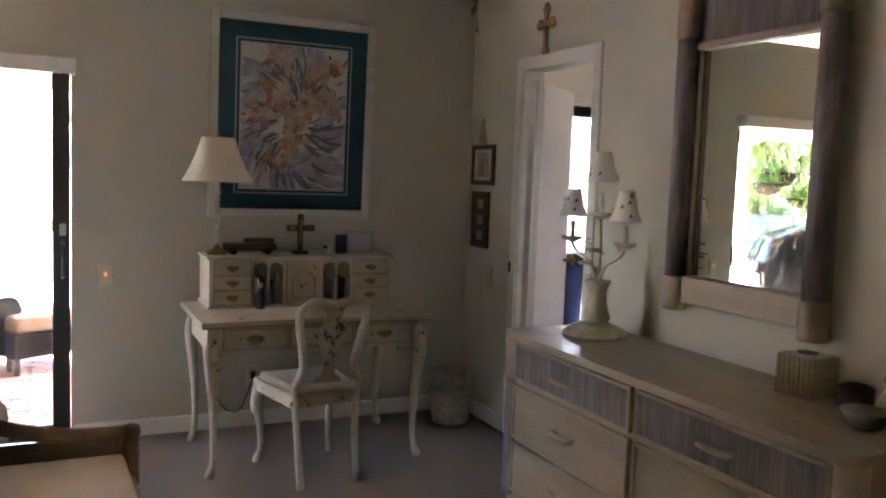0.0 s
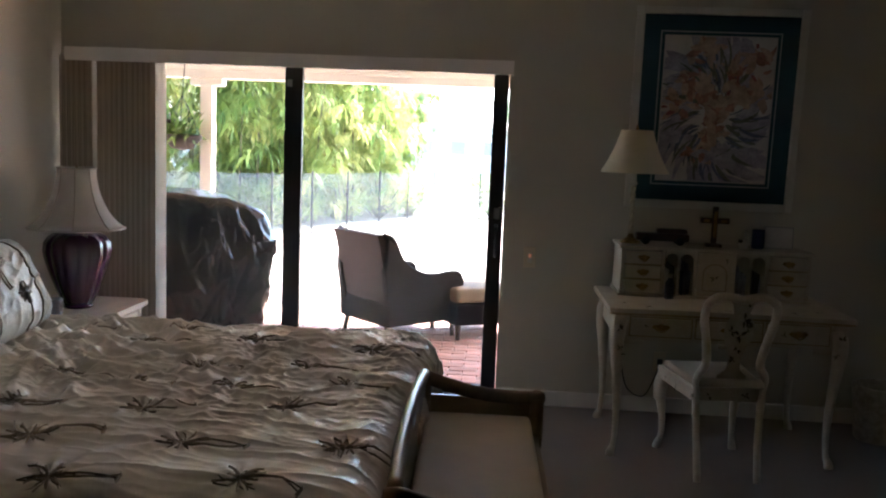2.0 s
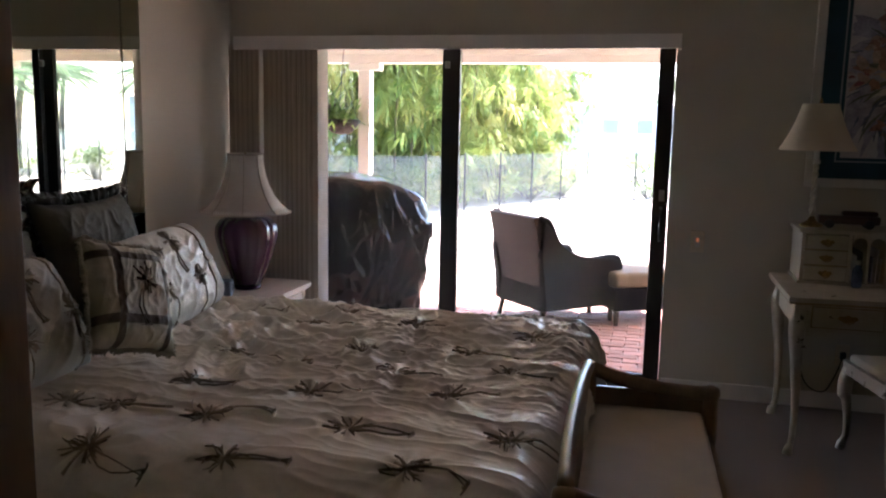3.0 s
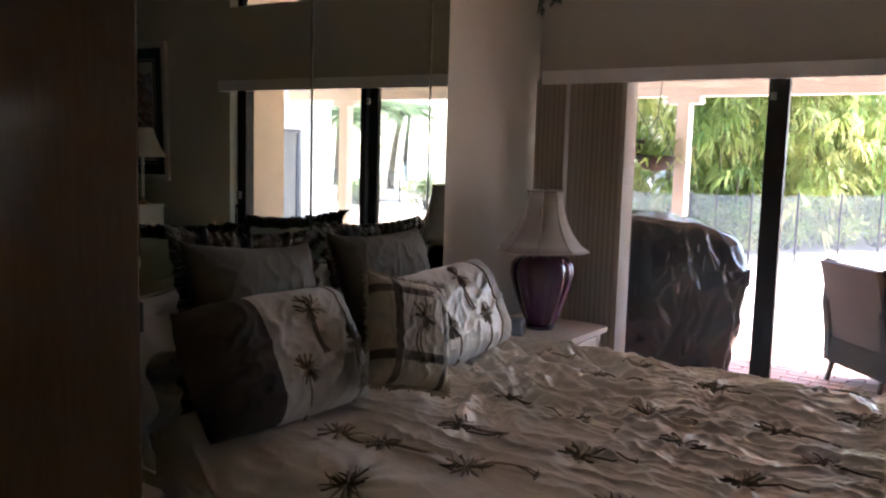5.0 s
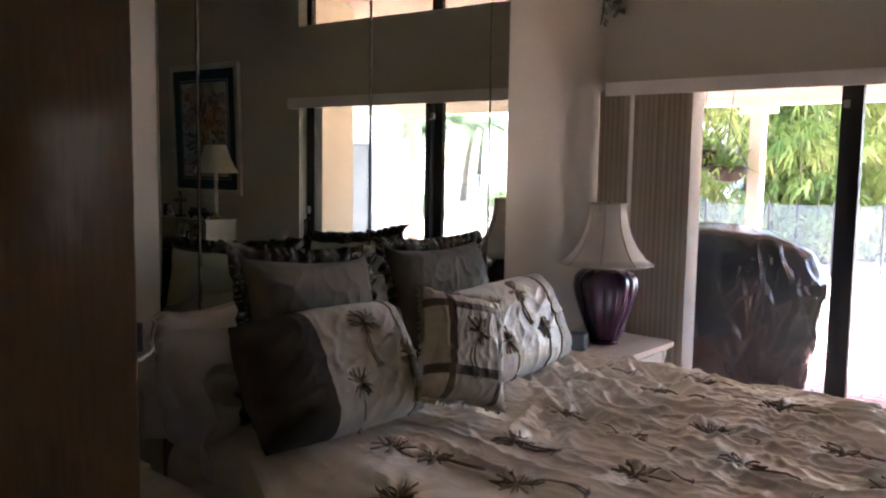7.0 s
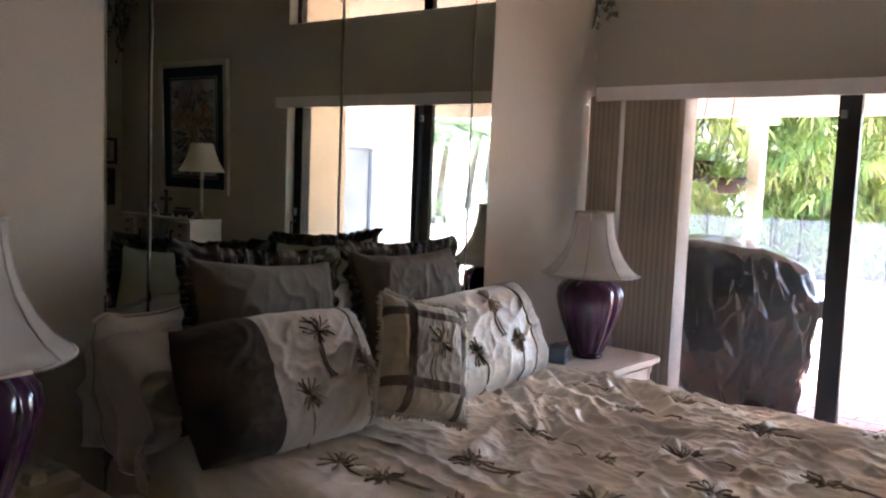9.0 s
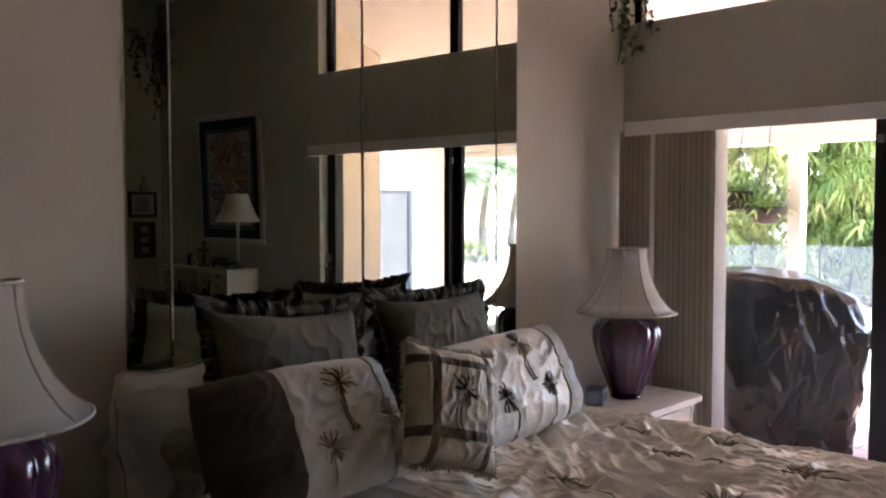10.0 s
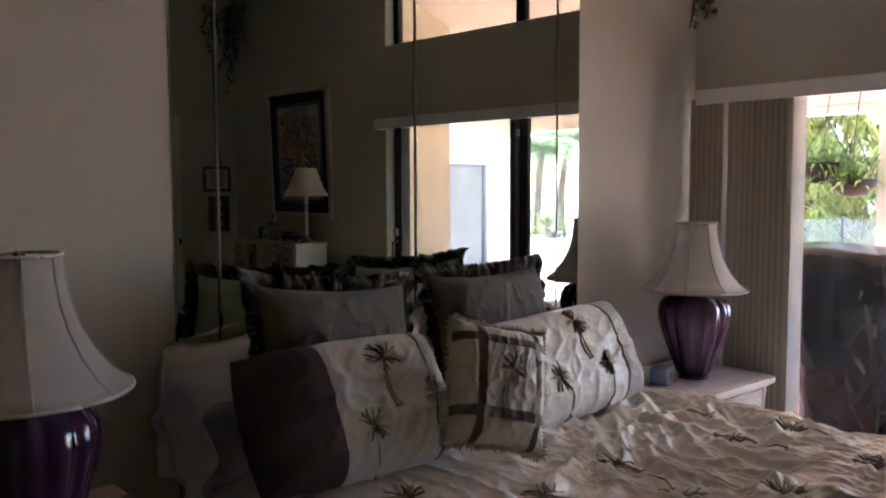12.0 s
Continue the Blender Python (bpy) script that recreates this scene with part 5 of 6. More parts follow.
wc = thing("wall_cross", pose(0, -0.845, 2.135), "ornate brown metal cross above the narrow doorway", "cross")
R90 = Matrix.Rotation(radians(-90), 4, "Z") @ Matrix.Rotation(radians(90), 4, "X")
part("upright", move(plate_shape([(-0.018, 0), (0.018, 0), (0.016, 0.11), (0.016, 0.21), (-0.016, 0.21), (-0.016, 0.11)], 0, 0.014, 0.004), R90), M_bench_wood, wc)
part("crossbar", move(plate_shape([(-0.055, 0.122), (0.055, 0.122), (0.055, 0.15), (-0.055, 0.15)], 0.002, 0.016, 0.004), R90), M_bench_wood, wc)
for y, z in ((-0.058, 0.136), (0.058, 0.136), (0, 0.215), (0, 0.0)):
    part("trefoil", move(join(*[lathe([(0.019, 0), (0.019, 0.012), (0.01, 0.017)], 12, at=(y + a, z + b, 0)) for a, b in ((0, 0.012), (0.012, -0.006), (-0.012, -0.006))]), R90), M_brass, wc)


def ivy(m, label, seed, axis_sign):
    """Silk ivy hanging in a corner of the room, strands spread over both walls."""
    t = thing("ivy_garland", m, label, "ivy", "ivy in the corners")
    r = random.Random(seed)
    for k in range(15):
        side = k % 2
        off = r.uniform(0.02, 0.30)
        ln = r.uniform(0.3, 0.75) * (1.25 - off * 1.9)
        if k == 0:
            off, ln = 0.05, 0.82
        pts = [(off + 0.03 * math.sin(7 * s + k), -s * ln) for s in [i / 8 for i in range(9)]]

        def to(a, z, lift=0.02, side=side):
            return Vector((axis_sign * a, -lift, z)) if side else Vector((axis_sign * lift, -a, z))
        bm = bmesh.new()
        tube([to(a, z, 0.012) for a, z in pts], 0.003, 5, bm)
        for i in range(int(34 * ln) + 4):
            s = r.random()
            a, z = off + 0.03 * math.sin(7 * s + k) + r.uniform(-0.035, 0.035), -s * ln + r.uniform(-0.02, 0.02)
            sz, an_ = r.uniform(0.02, 0.038), r.uniform(0, 6.28)
            P = [(0, 0), (0.5, 0.35), (0.35, 0.75), (0.75, 0.7), (1.0, 1.0), (0.7, 0.75), (0.75, 0.35), (0.35, 0.5)]
            ca, sa = math.cos(an_), math.sin(an_)
            out = [to(max(0.004, a + sz * (p * ca - q * sa)), z + sz * (p * sa + q * ca), 0.012 + r.uniform(0, 0.03)) for p, q in ((0, 0), (0.45, 0.15), (1.0, 0.0), (0.8, 0.45), (1, 1), (0.4, 0.8), (0, 1), (0.15, 0.45))]
            bm.faces.new([bm.verts.new(p) for p in out])
        part("ivy_strand", bm, M_ivy, t)
    return t


ivy(pose(-0.0, -0.0, 3.14), "grey-green trailing ivy hanging in the corner over the doorway", 5, -1)
ivy(pose(-4.893, -0.0, 3.14), "grey-green trailing ivy hanging in the corner by the clerestory", 6, 1)


# ---- the dresser ----
dr_ = thing("dresser", pose(0, -2.385, 0) @ Matrix.Diagonal((1, 1, 0.9755, 1)), "long whitewashed dresser with grey reed drawer fronts", "dresser")
Y1 = 0.89
o = [(-0.02, -Y1 - 0.02), (-0.02, Y1 + 0.02)]
for cy, a0 in ((Y1 - 0.04, 90), (-Y1 + 0.04, 180)):
    o += [(-0.49 + 0.06 * math.cos(radians(a0 + k * 15)), cy + 0.06 * math.sin(radians(a0 + k * 15))) for k in range(7)]
part("top", plate_shape(o, 0.785, 0.815, 0.007), M_washed, dr_)
part("body", bx((-0.50, -0.02, -Y1 + 0.03, Y1 - 0.03, 0.06, 0.785), b=0.003), M_washed, dr_)
part("plinth", bx((-0.50, -0.02, -Y1, Y1, 0, 0.06), b=0.003), M_washed, dr_)
for sy in (-1, 1):
    cl = part("corner_column", lathe([(0.035, 0.06), (0.04, 0.10), (0.035, 0.12), (0.035, 0.60), (0.042, 0.62), (0.036, 0.65), (0.036, 0.76), (0.042, 0.785)], 40, wave=20, depth=0.1, at=(-0.495, sy * (Y1 - 0.02), 0)), M_reed, dr_, "grey reeded corner column", smooth=True)
    part("column_cap", lathe([(0.040, 0.60), (0.044, 0.61), (0.044, 0.785)], 20, at=(-0.495, sy * (Y1 - 0.02), 0.0005)), M_washed, cl, smooth=True)


def reeds(y0, y1, z0, z1, x, rad=0.0055):
    bm = bmesh.new()
    n = int((y1 - y0) / (2 * rad))
    for k in range(n):
        c = y0 + rad + (y1 - y0 - 2 * rad) * k / (n - 1)
        row = []
        for a in (-90, -40, 0, 40, 90):
            px, py = x - rad * math.cos(radians(a)), c + rad * math.sin(radians(a))
            row.append([bm.verts.new((px, py, z)) for z in (z0, z1)])
        for p, q in zip(row, row[1:]):
            bm.faces.new((p[0], p[1], q[1], q[0]))
    return bm


for y0, y1 in ((0.015, 0.83), (-0.83, -0.015)):
    for k, (z0, z1) in enumerate(((0.595, 0.765), (0.335, 0.575), (0.085, 0.315))):
        dw = part("drawer", bx((-0.515, -0.50, y0, y1, z0, z1), b=0.004), M_washed, dr_)
        part("moulding", join(*[bx(q, b=0.003) for q in ((-0.522, -0.515, y0, y1, z1 - 0.014, z1), (-0.522, -0.515, y0, y1, z0, z0 + 0.014), (-0.522, -0.515, y0, y0 + 0.014, z0 + 0.014, z1 - 0.014), (-0.522, -0.515, y1 - 0.014, y1, z0 + 0.014, z1 - 0.014))]), M_washed, dw)
        if k == 0:
            part("reed_front", reeds(y0 + 0.016, y1 - 0.016, z0 + 0.016, z1 - 0.016, -0.515), M_reed, dw, "grey reed inlay", smooth=True)
        c, zc = (y0 + y1) / 2, (z0 + z1) / 2
        part("drawer_pull", tube([(-0.516, c - 0.06, zc), (-0.545, c - 0.06, zc), (-0.548, c - 0.03, zc), (-0.548, c + 0.03, zc), (-0.545, c + 0.06, zc), (-0.516, c + 0.06, zc)], [0.009, 0.012, 0.014, 0.014, 0.012, 0.009], 8), M_washed, dw, smooth=True)

# mirror above the dresser
dm = thing("dresser_mirror", pose(-0.008, -2.372, 0, 0, 0, 0.26), "tall whitewashed and grey reed framed mirror above the dresser", "mirror")
part("glass", bx((-0.022, -0.015, -0.285, 0.285, 1.10, 1.99)), mirror_material("dresser_glass", (0.80, 0.82, 0.76)), dm)
part("backboard", bx((-0.014, 0, -0.37, 0.37, 0.98, 2.38)), M_washed, dm)
for sy in (-1, 1):
    st = part("side_post", lathe([(0.048, 0.955), (0.05, 0.97), (0.05, 1.08), (0.044, 1.09)], 24, at=(-0.05, sy * 0.345, 0)), M_washed, dm, smooth=True)
    part("reed_wrap", lathe([(0.043, 1.09), (0.043, 2.03)], 48, wave=24, depth=0.08, at=(-0.05, sy * 0.345, 0)), M_reed, st, "grey reed wrapped post", smooth=True)
    part("post_cap", lathe([(0.044, 2.03), (0.05, 2.04), (0.05, 2.42), (0.042, 2.44)], 24, at=(-0.05, sy * 0.345, 0)), M_washed, st, smooth=True)
    part("inner_bead", tube([(-0.03, sy * 0.288, 1.09), (-0.03, sy * 0.288, 1.99)], 0.011, 8), M_washed, dm, smooth=True)
part("bottom_rail", bx((-0.06, -0.014, -0.30, 0.30, 0.985, 1.095), b=0.01), M_washed, dm)
part("top_bead", bx((-0.05, -0.014, -0.30, 0.30, 1.985, 2.015), b=0.008), M_washed, dm)
part("reed_header", reeds(-0.30, 0.30, 2.015, 2.33, -0.03), M_reed, dm, "grey reed header panel", smooth=True)
part("top_rail", bx((-0.06, -0.014, -0.30, 0.30, 2.33, 2.40), b=0.01), M_washed, dm)

# flower lamp on the dresser
fl = thing("flower_lamp", pose(-0.215, -1.71, 0.795), "painted metal three arm lamp with small cream shades", "table lamp")
part("base", lathe([(0.135, 0), (0.14, 0.012), (0.12, 0.03), (0.07, 0.05), (0.055, 0.06)], 28), M_lamp_metal, fl, smooth=True)
part("urn", lathe([(0.055, 0.06), (0.065, 0.075), (0.05, 0.12), (0.042, 0.17), (0.046, 0.21), (0.06, 0.235), (0.052, 0.24)], 24), M_lamp_metal, fl, smooth=True)
rf = random.Random(12)
SH = ((0.0, 0.21, 0.505, 0.06), (0.0, 0.0, 0.665, 0.065), (0.0, -0.175, 0.505, 0.062))
for dx, dy, z, r in SH:
    mid = (dx * 0.6 + 0.02, dy * 0.75, 0.30)
    if dy == 0:
        pts = [(0, 0, 0.2), (0.02, 0.02, 0.36), (0, 0, 0.5), (0, 0, z - 0.05)]
    else:
        pts = [(0, 0, 0.2), (0, dy * 0.25, 0.30), (0, dy * 0.75, 0.345), (0, dy, 0.385), (0, dy, z - 0.06)]
    arm = part("arm", tube(curve_points(pts, 5), 0.008, 8), M_lamp_metal, fl, smooth=True)
    zz = pts[-2][2]
    part("drip_cup", lathe([(0.01, 0), (0.045, 0.018), (0.05, 0.03), (0.02, 0.022)], 16, at=(dx, dy, zz + 0.0)), M_lamp_metal, arm, smooth=True)
    part("candle", lathe([(0.012, 0.02), (0.012, 0.10)], 10, at=(dx, dy, zz)), M_frame_white, arm, smooth=True)
    sh = part("shade", lathe([(r * 1.1, z), (r * 0.82, z + 0.04), (r * 0.62, z + 0.09), (r * 0.52, z + 0.125)], 32, at=(dx, dy, 0), cap=False), M_silk, fl, "small cream shade with dark motifs", smooth=True)
    bm = bmesh.new()
    for k in range(9):
        a, q = rf.uniform(0, 6.28), rf.uniform(0.15, 0.85)
        rr = r * (1.1 - 0.6 * q) + 0.003
        c = Vector((dx + rr * math.cos(a), dy + rr * math.sin(a), z + 0.125 * q))
        t1 = Vector((-math.sin(a), math.cos(a), 0)) * 0.006
        t2 = Vector((-0.35 * math.cos(a), -0.35 * math.sin(a), 1)) * 0.009
        bm.faces.new([bm.verts.new(c + v) for v in (-t1 - t2, t1 - t2 * 0.4, t1 + t2, -t1 * 0.5 + t2 * 0.6)])
    tagged(part("shade_motif", bm, M_motif, sh), kind="stuff")
for k in range(15):
    a, z = rf.uniform(0, 6.28), rf.uniform(0.24, 0.42)
    y = rf.choice((-1, 1)) * rf.uniform(0.02, 0.18) if z > 0.3 else rf.uniform(-0.05, 0.05)
    ln = rf.uniform(0.04, 0.075)
    q = Matrix.Rotation(a, 3, "Z") @ Matrix.Rotation(rf.uniform(-0.9, 0.3), 3, "Y")
    bm = bmesh.new()
    vs = [bm.verts.new(Vector((0, y, z)) + q @ Vector(p)) for p in ((0, 0, 0), (ln * 0.5, ln * 0.22, 0.006), (ln, 0, 0), (ln * 0.5, -ln * 0.22, 0.006))]
    bm.faces.new(vs)
    bmesh.ops.solidify(bm, geom=bm.faces[:], thickness=0.002)
    part("leaf", bm, M_lamp_metal, fl)
for y, z in ((0.0, 0.36), (0.05, 0.30)):
    part("flower", join(*[lathe([(0.004, 0), (0.016, 0.006), (0.018, 0.016)], 8, at=(0.02 * math.cos(a) - 0.03, y + 0.02 * math.sin(a), z)) for a in (0, 1.26, 2.51, 3.77, 5.03)]), M_lamp_metal, fl, smooth=True)

# on the dresser top
tb = thing("tissue_box", pose(-0.135, -2.775, 0.795, 0, 0, 4), "ribbed pale wicker tissue box cover", "tissue box")
part("box", bx((-0.065, 0.065, -0.065, 0.065, 0, 0.135), b=0.008), M_wicker_tan, tb)
for k in range(7):
    y = -0.056 + k * 0.0187
    part("reed", tube([(-0.066, y, 0.006), (-0.068, y, 0.068), (-0.066, y, 0.13)], 0.007, 6), M_washed, tb, smooth=True)
    part("reed", tube([(y, -0.066, 0.006), (y, -0.068, 0.068), (y, -0.066, 0.13)], 0.007, 6), M_washed, tb, smooth=True)
part("opening", lathe([(0.03, 0.134), (0.034, 0.138), (0.028, 0.139)], 20), M_brown_cloth, tb)
cn = thing("round_box", pose(-0.12, -2.95, 0.795), "small dark round lidded box on the dresser", "box")
part("box_body", lathe([(0.05, 0), (0.052, 0.01), (0.052, 0.05)], 24), M_darkwood, cn, smooth=True)
part("lid", lathe([(0.055, 0.05), (0.055, 0.065), (0.03, 0.075), (0.008, 0.08)], 24), M_darkwood, cn, smooth=True)
gd = thing("glass_dish", pose(-0.26, -3.10, 0.795), "small cut glass trinket dish on the dresser", "dish")
part("dish", lathe([(0.04, 0), (0.045, 0.008), (0.07, 0.045), (0.066, 0.047), (0.04, 0.014)], 48, wave=24, depth=0.06), M_chrome, gd, smooth=True)
fg = thing("perfume_bottle", pose(-0.14, -3.08, 0.795), "small ornate perfume bottle on the dresser", "bottle")
part("bottle_body", lathe([(0.02, 0), (0.03, 0.012), (0.036, 0.045), (0.022, 0.075), (0.01, 0.09), (0.01, 0.1)], 20, wave=10, depth=0.08), M_tan_cloth, fg, smooth=True)
part("stopper", lathe([(0.012, 0.1), (0.02, 0.115), (0.016, 0.135), (0.004, 0.145)], 14), M_brass, fg, smooth=True)

# ---- outdoors: patio ----
GZ = -0.05
structure("ground", bx((-400, 400, 0.14, 900, -0.3, GZ - 0.06)), M_grass, "flat pale sandy ground reaching the horizon", "ground")
structure("patio_base", bx((-9.0, 9.0, 0.14, 16.0, GZ - 0.06, GZ - 0.012)), M_mortar, "sandy joints of the brick patio", "patio")
structure("pool_deck", bx((-9.0, 9.0, 2.98, 16.0, GZ - 0.012, GZ - 0.001)), M_deck, "pale sunlit concrete pool deck past the bricks", "deck")
structure("house_wall", bx((-1.53, 0.12, 0.14, 1.40, GZ, 3.5), (X0 - 4, X0 - 0.25, 0.0, 0.14, GZ, 3.5), (0.12, 3.02, 1.4, 1.401, GZ, 0.0)), M_stucco, "peach stucco outer wall of the house", "wall")
rf_ = thing("patio_roof", pose(0, 0, 0), "sloping patio roof with a peach soffit and white beam", "roof", kind="structure")
bm = bmesh.new()
P = [(-8.5, 0.14, 3.42), (-0.4, 0.14, 3.42), (-0.4, 2.95, 2.34), (-8.5, 2.95, 2.34)]
lo = [bm.verts.new(p) for p in P]
hi = [bm.verts.new((x, y, z + 0.12)) for x, y, z in P]
bm.faces.new(lo)
bm.faces.new(hi[::-1])
for i in range(4):
    bm.faces.new((lo[i], hi[i], hi[(i + 1) % 4], lo[(i + 1) % 4]))
bmesh.ops.recalc_face_normals(bm, faces=bm.faces[:])
part("soffit", bm, M_soffit, rf_)
part("beam", bx((-8.5, -0.5, 2.58, 2.70, 2.015, 2.43), b=0.006), M_white_paint, rf_)
part("beam_trim", bx((-8.5, -0.5, 2.555, 2.58, 2.085, 2.12), b=0.004), M_white_paint, rf_)
part("gutter", tube([(-8.5, 3.02, 2.36), (-5.2, 3.02, 2.36)], 0.055, 10), M_gutter, rf_, smooth=True)
for x in (-4.955, -1.285, -8.3):
    pt = thing("patio_post", pose(x, 2.64, GZ), "square white painted patio post", "post", "patio posts", "structure")
    part("shaft", bx((-0.054, 0.054, -0.054, 0.054, 0, 2.065), b=0.006), M_white_paint, pt)
    part("cap_bracket", bx((-0.15, 0.15, -0.062, 0.062, 2.0, 2.066), b=0.02), M_white_paint, pt)

# hanging baskets
for x, y, z, r in ((-5.37, 2.50, 1.63, 0.22), (-5.10, 2.40, 1.50, 0.17), (-5.50, 2.30, 1.34, 0.14)):
    hb = thing("hanging_basket", pose(x, y, z), "brown coir orchid basket hanging from the patio beam", "hanging basket", "hanging baskets")
    part("basket_body", lathe([(0.02, -r * 0.75), (r * 0.55, -r * 0.65), (r * 0.9, -r * 0.25), (r, 0.0), (r * 0.92, 0.01)], 22), M_coir, hb, smooth=True)
    for k in range(3):
        a = 2.09 * k
        part("chain", tube([(r * 0.95 * math.cos(a), r * 0.95 * math.sin(a), 0), (0, 0, 0.35), (0, 0.1, 2.35 - z)], 0.004, 5), M_pole, hb)
    rr = random.Random(int(-x * 100))
    bm = bmesh.new()
    for k in range(150):
        a, ln = rr.uniform(0, 6.28), rr.uniform(0.12, 0.34)
        el = rr.uniform(-0.4, 1.2)
        d = Vector((math.cos(a) * math.cos(el), math.sin(a) * math.cos(el), math.sin(el)))
        s = Vector((-math.sin(a), math.cos(a), 0)) * 0.012
        p = Vector((rr.uniform(-.6, .6) * r, rr.uniform(-.6, .6) * r, 0.0))
        q = p + d * ln * 0.6
        e = p + d * ln + Vector((0, 0, -0.05))
        bm.faces.new([bm.verts.new(v) for v in (p - s * .4, q - s, e, q + s, p + s * .4)])
    part("orchid_leaves", bm, M_leaf_deep, hb)


# covered grill; each fold: bearing, height, slope, half length, width, depth
rg = random.Random(19)
GRILL_FOLDS = [(rg.uniform(0, 6.283), rg.uniform(0.15, 0.72), rg.uniform(-1.6, 0.7), rg.uniform(0.10, 0.34), rg.uniform(0.035, 0.10), rg.uniform(0.04, 0.11)) for _ in range(110)]


def grill_point(u, v):
    """u round the cover, v from the hem (0) to the crown (1)."""
    a = 2 * math.pi * u
    ca, sa = math.cos(a), math.sin(a)
    sq = (abs(ca) ** 6 + abs(sa) ** 6) ** (-1 / 6)
    hem = (0.36, 0.27)
    mid = (0.475, 0.32)
    if v < 0.55:
        t = v / 0.55
        wx, wy = hem[0] + (mid[0] - hem[0]) * t, hem[1] + (mid[1] - hem[1]) * t
        z = 0.78 * t
    elif v < 0.92:
        t = (v - 0.55) / 0.37
        wx, wy = mid[0] - 0.12 * t ** 1.6, mid[1] - 0.09 * t ** 1.6
        z = 0.78 + 0.33 * math.sin(t * math.pi / 2)
    else:
        t = (v - 0.92) / 0.08
        wx, wy = 0.355 * (1 - t), 0.23 * (1 - t)
        z = 1.11 + 0.035 * math.sin(t * 1.57)
    x, y = wx * ca * sq, wy * sa * sq
    fall = max(0, 1 - v / 0.85)
    side = math.exp(-((((a - 5.0 + math.pi) % (2 * math.pi)) - math.pi) / 0.62) ** 2)
    f = 0.012 * math.sin(9 * a + 5 * v) + 0.025 * noise.noise(Vector((ca * 2.2, sa * 2.2, v * 2.6)))
    crumple = max(0, 1 - 3.2 * abs(noise.noise(Vector((ca * 2.4 + v * 1.6, sa * 2.4 - v, v * 3.4))))) ** 1.5 + 0.6 * max(0, 1 - 3.2 * abs(noise.noise(Vector((ca * 5 - v * 3, sa * 5, v * 6 + 3))))) ** 1.5
    f += 0.08 * side * crumple * min(1, 4 * (1 - v)) + 0.012 * crumple * min(1, 4 * (1 - v))
    for a0, v0, slope, half, wide, deep in GRILL_FOLDS:
        if abs(v - v0) < half:
            da = abs((a - a0 - slope * (v - v0) + math.pi) % (2 * math.pi) - math.pi)
            if da < wide:
                f += deep * (0.08 + 0.75 * side) * (1 - da / wide) ** 1.3 * math.cos(math.pi / 2 * (v - v0) / half)
    k = 1 + f * (0.45 + 1.3 * fall)
    if z > 0.78 and x < 0:
        x *= 1 + 0.55 * (z - 0.78)
        z += 0.03 * (z - 0.78) / 0.33 * min(1, -x / 0.25)
    if x > 0.1 and z > 0.8:
        z -= 0.35 * (x - 0.1)
    return Vector((x * k, y * k, z + 0.012 * noise.noise(Vector((x * 6, y * 6, 1)))))


gr = thing("covered_grill", pose(-4.49, 1.32, GZ, 0, 0, 28), "barbecue grill under a wrinkled black vinyl cover", "grill")
bm = sheet(grill_point, 0, 1, 0.0, 1, 420, 150)
bmesh.ops.remove_doubles(bm, verts=bm.verts[:], dist=0.0005)
part("cover", bm, M_cover, gr, smooth=True)
for x in (-0.35, 0.35):
    for y in (-0.2, 0.2):
        part("caster", lathe([(0.035, -0.012), (0.035, 0.012)], 14, at=(x, y, 0.035), axis=Matrix.Rotation(radians(90), 3, "X")), M_black, gr)
part("cart", bx((-0.28, 0.28, -0.16, 0.16, 0.07, 0.70), b=0.01), M_black, gr)

# wicker armchair and ottoman
ac = thing("wicker_armchair", pose(-3.10, 1.90, GZ, 0, 0, 44) @ Matrix.Diagonal((0.80, 0.92, 0.90, 1)), "dark wicker wing armchair on the patio", "armchair")
for x, y in ((0.46, -0.30), (0.46, 0.30), (-0.36, -0.30), (-0.36, 0.30)):
    part("leg", tube([(x - (0.05 if x < 0 else 0), y, 0), (x, y, 0.18)], [0.022, 0.03], 8), M_darkwood, ac)
part("seat_frame", bx((-0.40, 0.50, -0.33, 0.33, 0.15, 0.36), b=0.02), M_wicker, ac, "dark woven seat frame")
part("cushion", bx((-0.30, 0.50, -0.25, 0.25, 0.36, 0.46), b=0.035, seg=3), M_cushion, ac, smooth=True)
bk = [(-0.36, 0.16), (-0.40, 0.40), (-0.45, 0.65), (-0.52, 0.90), (-0.54, 0.95), (-0.48, 0.96), (-0.40, 0.86), (-0.34, 0.65), (-0.29, 0.40), (-0.27, 0.16)]
bm = move(plate_shape(bk, -0.33, 0.33, 0.015), Matrix.Rotation(radians(90), 4, "X"))
part("backrest", bm, M_wicker_side, ac, "curved woven back")
